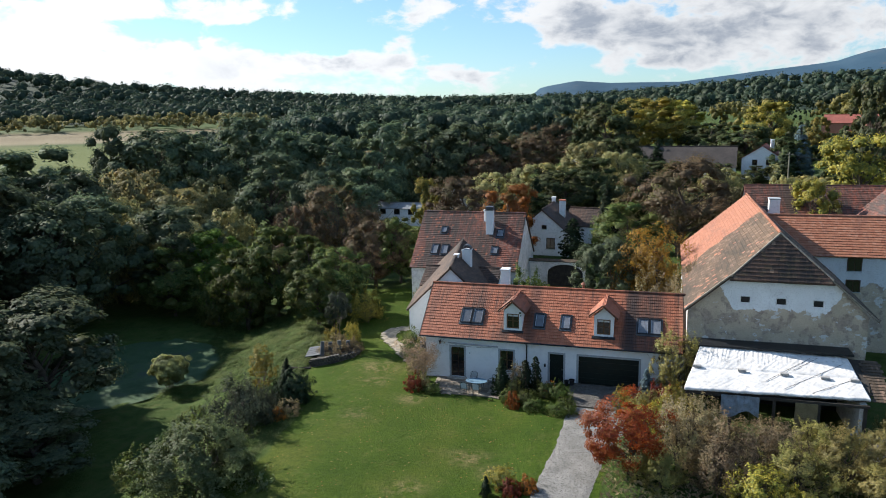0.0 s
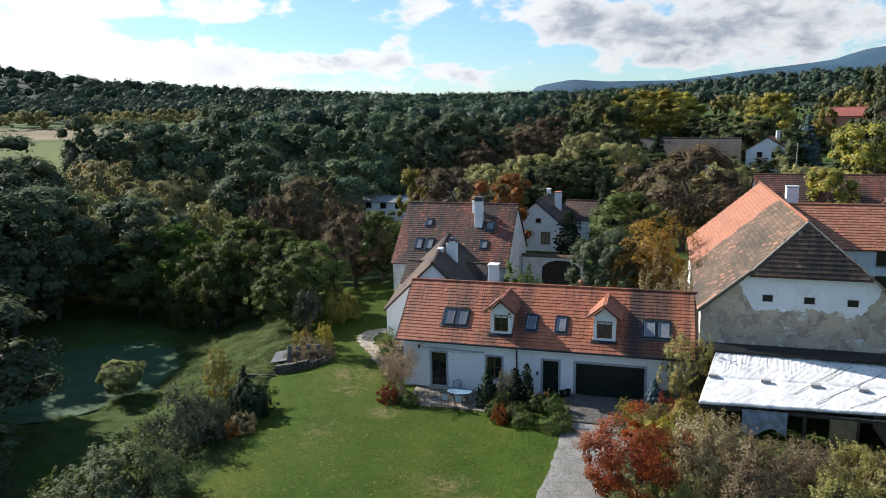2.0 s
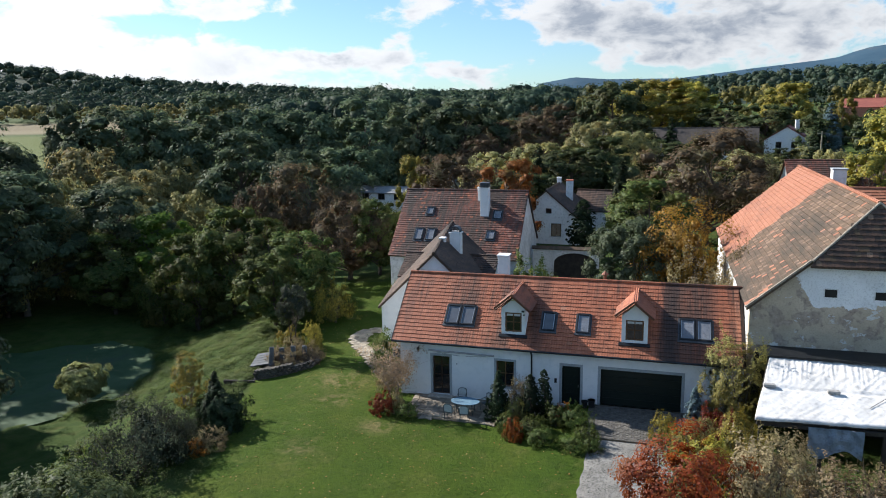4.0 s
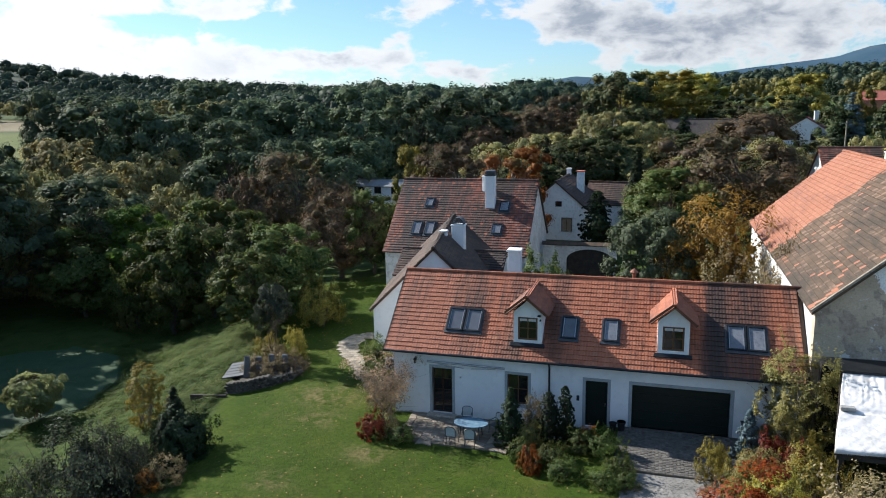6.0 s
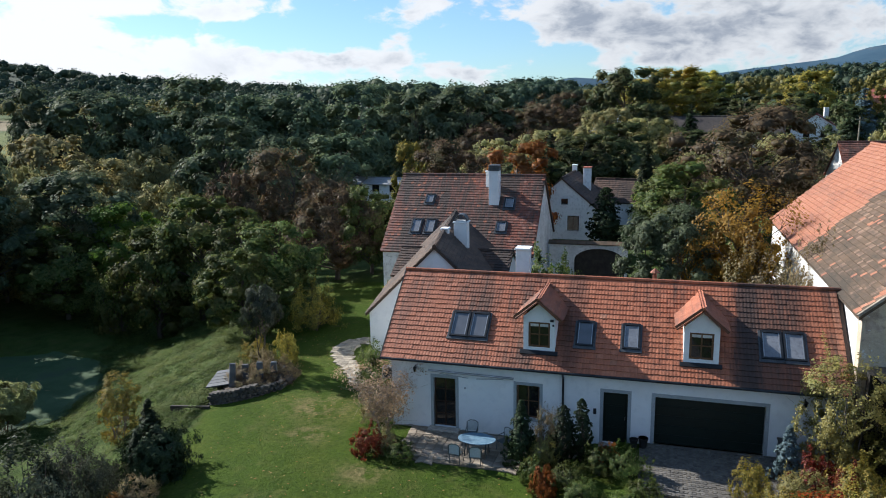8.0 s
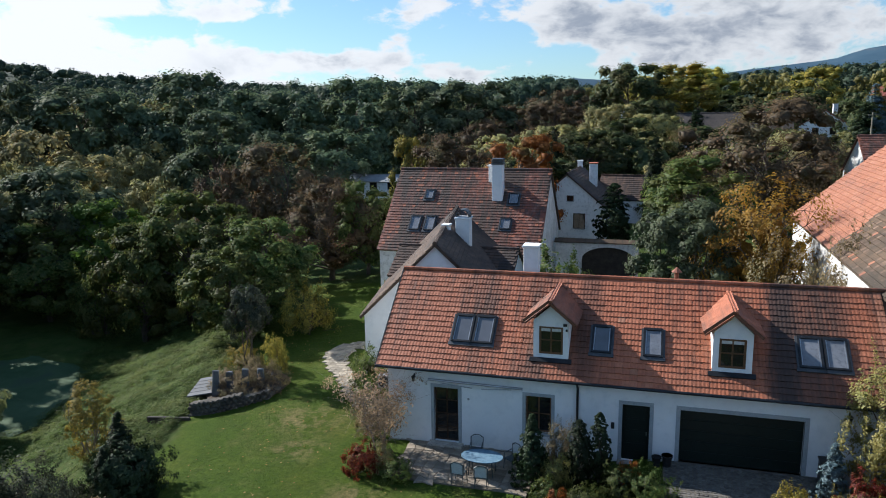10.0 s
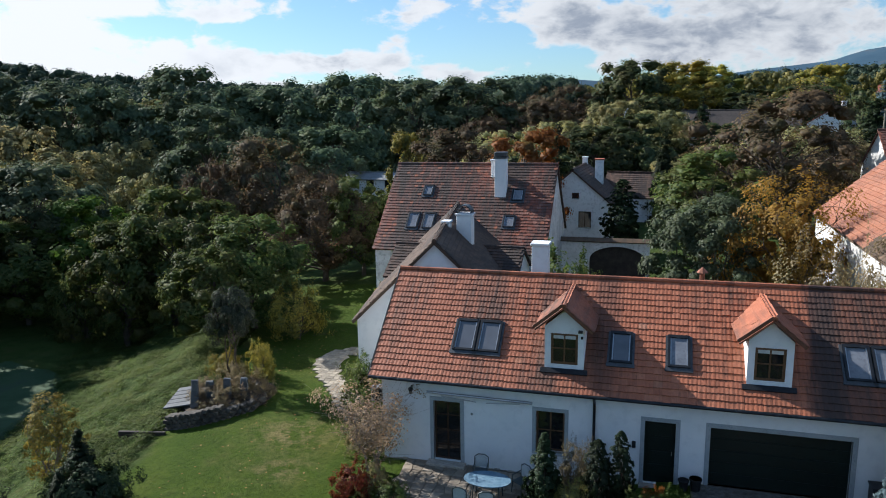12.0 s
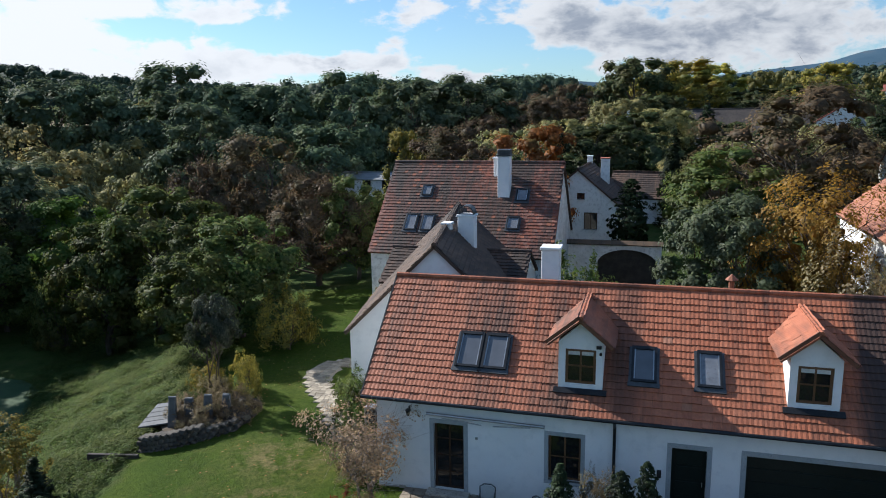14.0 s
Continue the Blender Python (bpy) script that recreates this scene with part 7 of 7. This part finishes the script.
def garden_chair(x, y, z, turn):
    c = thing("garden_chair", (0, 0, 0), "dark metal garden chair with pale woven back", "chair", "chairs round the garden table")
    part("seat", boxes((-0.24, 0.24, -0.24, 0.24, 0.42, 0.46), bevel=0.012), chair_dark, c)
    bm = bmesh.new()
    prism(bm, [(-0.22, 0.5), (0.22, 0.5), (0.23, 0.86), (0.12, 0.95), (-0.12, 0.95), (-0.23, 0.86)], 0.245, 0.26)
    part("backrest", bm, mesh_pale, c, "pale woven backrest")
    part("back_frame", tubes([((-0.25, 0.25, 0.44), (-0.26, 0.28, 0.88), 0.022), ((0.25, 0.25, 0.44), (0.26, 0.28, 0.88), 0.022), ((-0.26, 0.28, 0.88), (-0.12, 0.29, 0.98), 0.022), ((0.26, 0.28, 0.88), (0.12, 0.29, 0.98), 0.022), ((-0.12, 0.29, 0.98), (0.12, 0.29, 0.98), 0.022)]), chair_dark, c)
    for sx in (-0.22, 0.22):
        for sy_ in (-0.22, 0.22):
            part("leg", tubes([((sx, sy_, 0.43), (sx * 1.12, sy_ * 1.12, 0.0), 0.018)]), chair_dark, c)
        part("armrest", tubes([((sx * 1.15, -0.2, 0.66), (sx * 1.15, 0.27, 0.68), 0.02), ((sx * 1.15, -0.2, 0.66), (sx * 1.1, -0.22, 0.44), 0.016)]), chair_dark, c)
    c.matrix_basis = pose(x, y, z, 0, 0, turn)
    return c


T_Z = -0.37
ch = garden_chair(-8.3, -3.15, T_Z, 175)
for x, y, t_ in ((-7.4, -3.2, 188), (-8.1, -1.15, 5), (-6.5, -1.5, -35)):
    copy_thing(ch, pose(x, y, T_Z, 0, 0, t_))
tb = thing("garden_table", (-7.6, -2.2, T_Z), "oval garden table with a pale blue patterned top", "table")
bm = bmesh.new()
bmesh.ops.create_cone(bm, cap_ends=True, segments=40, radius1=1.0, radius2=1.0, depth=0.035, matrix=Matrix.Translation((-7.6, -2.2, T_Z + 0.735)) @ Matrix.Diagonal((0.86, 0.58, 1, 1)))
bmesh.ops.bevel(bm, geom=[e for e in bm.edges if abs(e.verts[0].co.z - e.verts[1].co.z) < 1e-5], offset=0.008, segments=1, affect="EDGES")
part("tabletop", bm, cloth_blue, tb, "pale blue oval tabletop")
for sx in (-0.5, 0.5):
    for sy_ in (-0.3, 0.3):
        part("leg", tubes([((-7.6 + sx * 0.9, -2.2 + sy_ * 0.9, T_Z + 0.72), (-7.6 + sx, -2.2 + sy_, T_Z), 0.025)]), chair_dark, tb)

ac = thing("air_conditioner", (-12.72, 0.9, 2.0), "outdoor air conditioner with a round fan on the gable wall", "air conditioner")
part("case", boxes((-13.05, -12.42, 0.35, 0.75, 1.75, 2.35), bevel=0.02), metal_grey, ac)
bm = bmesh.new()
for k in range(20):
    a, b = math.tau * k / 20, math.tau * (k + 1) / 20
    tube(bm, (-12.74 + 0.24 * math.cos(a), 0.335, 2.05 + 0.24 * math.sin(a)), (-12.74 + 0.24 * math.cos(b), 0.335, 2.05 + 0.24 * math.sin(b)), 0.03, None, 5)
part("fan_ring", bm, black_plastic, ac)
for a in (0, 60, 120):
    part("fan_blade", boxes((-0.2, 0.2, -0.008, 0.008, -0.04, 0.04), m=pose(-12.74, 0.34, 2.05) @ Euler((0.3, radians(a), 0)).to_matrix().to_4x4()), black_plastic, ac)


def flower_pot(x, y, z, h, r):
    bm = bmesh.new()
    tube(bm, (x, y, z), (x, y, z + h), r * 0.75, r, 14)
    tube(bm, (x, y, z + h * 0.88), (x, y, z + h), r * 1.1, r * 1.1, 14)
    p = thing("flower_pot", (x, y, z), "dark pot beside the garage door", "pot", "pots by the garage")
    part("pot", bm, black_plastic, p)


flower_pot(-0.45, -0.5, -0.02, 0.5, 0.2)
flower_pot(-0.85, -0.45, -0.05, 0.4, 0.18)
bn = thing("waste_bin", (5.25, -0.6, 0.0), "dark wheeled waste bin at the wall", "bin")
part("body", boxes((4.98, 5.52, -0.88, -0.34, 0.06, 1.0), bevel=0.03), black_plastic, bn)
part("lid", boxes((4.95, 5.55, -0.92, -0.30, 1.003, 1.07), bevel=0.02), black_plastic, bn)
for sx in (5.02, 5.48):
    bm = bmesh.new()
    tube(bm, (sx - 0.03, -0.36, 0.1), (sx + 0.03, -0.36, 0.1), 0.1, None, 12)
    part("wheel", bm, black_plastic, bn)

# ---------------------------------------------------------------- village on the slope
for nm, lb, cx, cy, wd, ln, ev, rd, tn_, wm, rm in (
        ("village_house", "white gabled house with red roof on the slope", 26.6, 108, 7.5, 10, 4.0, 6.4, -12, far_wall, tile_far_red),
        ("village_house", "red-brown house with bright red roof among trees", 57, 176, 9, 12, 3.6, 5.8, 70, far_red_wall, tile_far_red),
        ("village_house", "red-roofed house at the edge of the wood", 64, 170, 8, 10, 4.2, 6.8, -10, far_red_wall, tile_far_red),
        ("long_barn", "long barn with dark roof and white gable", 9.0, 106, 9, 24, 2.6, 6.4, 84, far_wall, tile_far_dark),
        ("village_house", "small white house with dark roof among trees", -8.5, 108, 6, 9, 3.2, 5.8, -20, far_wall, tile_far_dark),
        ("village_house", "white cottage half hidden by trees", -33, 92, 6.5, 10, 4.2, 7.0, -30, far_wall, far_grey_roof),
        ("long_shed", "long low white building with grey roof", -38.5, 63.5, 5.0, 11, 2.1, 2.7, 88, far_wall, far_grey_roof)):
    z0 = gz(cx, cy)
    if nm == "long_shed":
        z0 = 3.0
    hh, HM = gable_house(nm, lb, cx, cy, z0, wd, ln, z0 + ev, z0 + rd, tn_, wm, rm, tiles=False)
    if nm == "village_house":
        for sx in (-1.3, 1.3):
            small_window(hh, HM, sx, -ln / 2, z0 + ev * 0.75, 0.8, 1.0)
            small_window(hh, HM, sx, -ln / 2, z0 + 1.4, 0.8, 1.1)
        chimney(hh, cx + 1.6, cy + 1.0, 0.7, 0.7, z0 + rd - 1.6, z0 + rd + 0.9, wm)
    if nm == "long_shed":
        MM = pose(cx, cy, 0, 0, 0, tn_ - 90)
        for k in range(4):
            small_window(hh, MM, -4 + 2.6 * k, -wd / 2, z0 + 1.5, 0.9, 1.0)


def wire_pole(x, y, h):
    z = gz(x, y)
    p = thing("utility_pole", (x, y, z), "wooden utility pole carrying a cable", "pole", "utility poles")
    bm = bmesh.new()
    tube(bm, (x, y, z - 0.5), (x, y, z + h), 0.14, 0.10, 8)
    part("post", bm, wood_grey, p)
    part("crossarm", boxes((x - 0.6, x + 0.6, y - 0.05, y + 0.05, z + h - 0.4, z + h - 0.28)), wood_grey, p)
    return Vector((x, y, z + h - 0.3))


pa = wire_pole(27.5, 84, 8.0)
pb = wire_pole(47, 70, 8.5)
cab = thing("cable", tuple(pa), "thin overhead cable between the poles", "cable")
bm = bmesh.new()
last = None
for k in range(21):
    q = pa.lerp(pb, k / 20) - Vector((0, 0, 1.0 * math.sin(math.pi * k / 20)))
    if last:
        tube(bm, last, q, 0.03, None, 5)
    last = q
part("wire", bm, black_plastic, cab)

# ---------------------------------------------------------------- woods


def wood(name, spots, mat, label, seed, quads_per=260, size=1.0, aspect=0.42, conifer=False, hearts=16):
    """Many far trees in one mesh: uneven crowns of leaf clumps over short trunks."""
    rg = np.random.default_rng(seed)
    temps = []
    wide = 0.20 if conifer else 0.36
    for _ in range(7):
        cc = crown_centres("cone" if conifer else "round", hearts if hearts > 1 else 40, rg)
        if not conifer:
            cc[:, :2] *= 0.74
            cc[:, 2] = np.minimum(cc[:, 2], np.sort(cc[:, 2])[-3] + 0.02)
        w = rg.integers(0, len(cc), quads_per)
        d = rg.normal(0, 1, (quads_per, 3))
        d /= np.linalg.norm(d, axis=1)[:, None]
        cd = cc[w] - np.array((0, 0, 0.5))
        dot = (d * cd).sum(1)
        d[dot < 0] *= -1
        mid = np.stack([cc[:, 0], cc[:, 1], 0.14 + 0.74 * cc[:, 2]], 1)
        p = mid[w] + d * rg.uniform(0.5, 1.0, (quads_per, 1)) * wide * np.array((1, 1, aspect))
        out = p - np.array((0, 0, 0.5))
        hc = mid if hearts > 1 else np.array([(0.0, 0.0, 0.5)])
        temps.append((p, 0.9 * out + 0.7 * d + np.array((0, 0, 0.2)), hc))
    Vs, Ts, Ls, Lt = [], [], [], []
    for x, y, h in spots:
        p, nr, hc = temps[rg.integers(0, 7)]
        a = rg.uniform(0, math.tau)
        ca, sa = math.cos(a), math.sin(a)
        r = h * aspect * rg.uniform(0.8, 1.25)
        q = np.stack([(p[:, 0] * ca - p[:, 1] * sa) * r + x, (p[:, 0] * sa + p[:, 1] * ca) * r + y, p[:, 2] * h + gz(x, y) - 0.5], 1)
        nn = np.stack([nr[:, 0] * ca - nr[:, 1] * sa, nr[:, 0] * sa + nr[:, 1] * ca, nr[:, 2]], 1)
        v, _ = leaf_quads(q, nn, np.full(len(q), size * h / 18), rg, 1.3)
        Vs.append(v)
        tone = rg.random() * 0.9
        Ts.append(np.full(len(v), tone))
        k = np.stack([(hc[:, 0] * ca - hc[:, 1] * sa) * r + x, (hc[:, 0] * sa + hc[:, 1] * ca) * r + y, hc[:, 2] * h + gz(x, y) - 0.5], 1)
        lv, _ = lumps(k, np.full(len(k), r * (wide * 0.58 if hearts > 1 else 0.6)), rg, 1.0 if hearts > 1 else 0.45 * h / r, 0.14)
        Ls.append(lv)
        Lt.append(np.full(len(lv), tone))
    V, W = np.concatenate(Vs), np.concatenate(Ls)
    nl = len(W) // len(LUMP_V)
    F2 = (LUMP_F[None] + (np.arange(nl) * len(LUMP_V))[:, None, None]).reshape(-1, 4) + len(V)
    ob = new(name, mesh_np(name, np.concatenate([V, W]), np.concatenate([np.arange(len(V)).reshape(-1, 4), F2]), mat, np.concatenate(Ts + Lt), True))
    return tagged(ob, label, "woods", "", "stuff")


rw_ = np.random.default_rng(77)


def scatter(n, az0, az1, d0, d1, h0, h1, ox=5.0, oy=-53.0, keep=None):
    out = []
    while len(out) < n:
        az = math.radians(rw_.uniform(az0, az1))
        d = math.sqrt(rw_.uniform(d0 * d0, d1 * d1))
        x, y = ox - d * math.sin(az), oy + d * math.cos(az)
        if keep is None or keep(x, y, math.degrees(az), d):
            out.append((x, y, rw_.uniform(h0, h1)))
    return out


wood("broadleaf_wood", [(x, y, max(9.0, (12.9 + 0.064 * (math.hypot(x - 5, y + 53) - 31)) * k * np.interp(math.degrees(math.atan2(5 - x, y + 53)), [8, 26, 31, 40], [0.97, 1.0, 0.74, 0.5]) - gz(x, y))) for x, y, k in scatter(240, 7, 40, 200, 320, 0.84, 1.03)], lf_forest, "dense dark green broadleaf wood behind the gardens", 3, 1150, 0.5, hearts=22)
wood("autumn_wood", scatter(46, 8, 40, 190, 320, 12, 20), lf_forest_autumn, "wood with yellowing autumn crowns", 4, 1000, 0.5, hearts=22)
wood("pine_wood", scatter(190, -24, 10, 250, 420, 9, 15), lf_needle, "dark pine wood above the village", 5, 300, 0.55, 0.26, True, 6)
wood("autumn_wood", scatter(30, -24, 10, 225, 300, 9, 13), lf_forest_autumn, "autumn trees at the edge of the pine wood", 6, 300, 0.8)
wood("hedge_wood", scatter(120, 30, 56, 515, 565, 9, 17), lf_olive, "row of birches and shrubs between the fields", 7, 130, 1.2, hearts=5)
wood("hedge_wood", scatter(48, 28, 33, 300, 440, 8, 12), lf_forest, "trees between the fields", 8, 260, 1.0, hearts=10)
wood("hill_wood", scatter(2000, -24, 60, 665, 1330, 12, 19) + scatter(520, 27, 60, 585, 820, 11, 17), lf_hill, "dark wooded hills in the distance", 9, 44, 1.8, 0.5, hearts=1)
wood("village_thicket", [(x, y, h if y > 114 or y < 72 else 4.0) for x, y, h in scatter(150, -24, 14, 115, 225, 4.5, 8.0) if not (abs(x - 26.6) < 8 and abs(y - 106) < 9) and not (abs(x - 9) < 15 and abs(y - 106) < 9) and not (abs(x + 8.5) < 6 and abs(y - 108) < 7) and not (abs(x - 60) < 10 and abs(y - 173) < 10)], lf_village, "thicket of green shrubs between the village houses", 15, 360, 1.3, 0.5, hearts=18)
wood("side_wood", scatter(60, 62, 130, 75, 160, 12, 18, ox=-8, oy=-30), lf_forest, "trees beside the valley", 10, 200, 1.2, hearts=8)

# ---------------------------------------------------------------- grass, weeds and fallen leaves
rgg = np.random.default_rng(9)
n = 125000
ty = rgg.uniform(-26, 22, 3600)
ty = np.where(rgg.random(3600) < 0.75, rgg.uniform(-2, 22, 3600), ty)
tx = lawn_side(ty) + 0.1 - rgg.random(3600) ** 1.5 * np.where(ty > -2, 16, 7)
th_ = rgg.uniform(0.10, 0.42, 3600)
pick = rgg.integers(0, 3600, n)
xx, yy = tx[pick] + rgg.normal(0, 0.2, n), ty[pick] + rgg.normal(0, 0.2, n)
c = np.stack([xx, yy, ground_height(xx, yy) + rgg.random(n) * th_[pick]], 1)
V, Fc = leaf_quads(c, np.tile((-0.5, -0.1, 0.8), (n, 1)), np.full(n, 0.045), rgg, 3.4)
tagged(new("rough_grass", mesh_np("rough_grass", V, Fc, lf_grass)), "rough pale green grass and nettles on the bank", "grass", "", "stuff")
n = 150000
yy = rgg.uniform(-22, 20, n)
xx = lawn_edge(yy) + 1.5 + rgg.random(n) * 24
ok = (xx < -0.6) & ~((yy > -3.5) & (yy < 8) & (xx > -12.9)) & ~((yy > 5) & (xx > -16.5)) & ~((yy > -6.0) & (xx > -5.9))
ok &= np.sin(xx * 1.9 + 2 * np.sin(yy * 0.8)) * np.sin(yy * 1.6 + 2 * np.sin(xx * 0.7)) + rgg.normal(0, 0.5, n) > -0.25
xx, yy = xx[ok], yy[ok]
n = len(xx)
c = np.stack([xx, yy, ground_height(xx, yy) + 0.02], 1)
V, Fc = leaf_quads(c, np.tile((-0.25, 0.0, 1.0), (n, 1)), np.full(n, 0.022), rgg, 2.8)
tagged(new("lawn_grass", mesh_np("lawn_grass", V, Fc, lf_lawn)), "short mown lawn grass", "grass", "", "stuff")
n = 1500
yy = rgg.uniform(-20, 20, n)
xx = lawn_edge(yy) + 1.5 + rgg.random(n) * 22
ok = (xx < -0.6) & ~((yy > -3.5) & (xx > -12.9))
xx, yy = xx[ok], yy[ok]
n = len(xx)
c = np.stack([xx, yy, ground_height(xx, yy) + 0.06], 1)
V, Fc = leaf_quads(c, np.tile((0, 0, 1.5), (n, 1)), np.full(n, 0.07), rgg, 1.3)
tagged(new("fallen_leaves", mesh_np("fallen_leaves", V, Fc, lf_fallen)), "dry tan leaves fallen on the lawn", "leaves", "", "stuff")
n = 9000
xx, yy = rgg.uniform(2.8, 22, n), rgg.uniform(-24, -4, n)
c = np.stack([xx, yy, ground_height(xx, yy) + rgg.uniform(0.02, 0.35, n)], 1)
V, Fc = leaf_quads(c, np.tile((0.1, -0.5, 0.6), (n, 1)), np.full(n, 0.10), rgg, 2.6)
tagged(new("undergrowth", mesh_np("undergrowth", V, Fc, lf_brown)), "dry brown undergrowth beside the drive", "undergrowth", "", "stuff")

# ---------------------------------------------------------------- paving stones, one by one


def pave(parent, mat, inside, x0, x1, y0, y1, size, z_of, seed, limit=300, thick=0.06, jitter=0.28, joined_name="paving_stones", regular=False):
    """Irregular stones on a jittered net; the first ones are parts of their own, the rest one joined part."""
    rg = random.Random(seed)
    nx, ny = int((x1 - x0) / size), int((y1 - y0) / size)
    P = {}
    for i in range(nx + 1):
        for j in range(ny + 1):
            P[i, j] = (x0 + (i + (0.5 if regular and j % 2 else 0) + rg.uniform(-1, 1) * jitter) * size, y0 + (j + rg.uniform(-1, 1) * jitter) * size)
    made = 0
    rest = bmesh.new()
    for j in range(ny):
        for i in range(nx):
            q = [P[i, j], P[i + 1, j], P[i + 1, j + 1], P[i, j + 1]]
            cx, cy = sum(p[0] for p in q) / 4, sum(p[1] for p in q) / 4
            if not inside(cx, cy):
                continue
            sh = 1 - 0.035 / size
            z = z_of(cx, cy) + rg.uniform(-0.008, 0.012)
            top = [((p[0] - cx) * sh, (p[1] - cy) * sh) for p in q]
            low = [((p[0] - cx) * (sh + 0.05), (p[1] - cy) * (sh + 0.05)) for p in q]
            vs = [(a, b, 0.0) for a, b in top] + [(a, b, -0.02) for a, b in low] + [(a, b, -thick) for a, b in low]
            fs = [(0, 1, 2, 3)] + [(k + 4, (k + 1) % 4 + 4, (k + 1) % 4, k) for k in range(4)] + [(k + 8, (k + 1) % 4 + 8, (k + 1) % 4 + 4, k + 4) for k in range(4)]
            if made < limit:
                ob = new("paving_stone", mesh_np("paving_stone", np.array(vs), np.array(fs), mat))
                ob.parent = parent
                ob.location = (cx, cy, z)
                made += 1
            else:
                w = [rest.verts.new((a + cx, b + cy, c_ + z)) for a, b, c_ in vs]
                for f in fs:
                    rest.faces.new([w[k] for k in f])
    if len(rest.verts):
        tagged(part(joined_name, rest, mat, parent), "", "", "", "stuff")
    else:
        rest.free()


pave(terrace, flag_grey, lambda x, y: (y > -3.35 - 0.25 * math.sin(x) and x < -5.6 and y > -3.4 + 0.9 * max(0, -10 - x)) or (x >= -5.6 and y > -1.5), -11.4, -3.2, -3.5, 0.0, 0.42, lambda x, y: -0.375, 3, jitter=0.32)
PATH_PTS = [Vector(p) for p in ((-15.0, 3.4), (-15.6, 4.2), (-16.9, 5.8), (-18.8, 8.2), (-19.6, 9.8), (-19.3, 11.2), (-18.0, 12.2))]


def near_path(x, y):
    p = Vector((x, y))
    best = 9.0
    for a, b in zip(PATH_PTS, PATH_PTS[1:]):
        d = b - a
        f = max(0.0, min(1.0, (p - a).dot(d) / d.length_squared))
        best = min(best, (p - a - d * f).length)
    return best < 0.62


pave(garden_path, flag, near_path, -20.8, -12.5, -1.2, 13.0, 0.33, lambda x, y: gz(x, y) + 0.06, 4, jitter=0.2)
pave(apron, paver, lambda x, y: y < -0.05, -0.6, 5.6, -4.4, 0.0, 0.155, lambda x, y: 0.03, 5, jitter=0.05, regular=True)
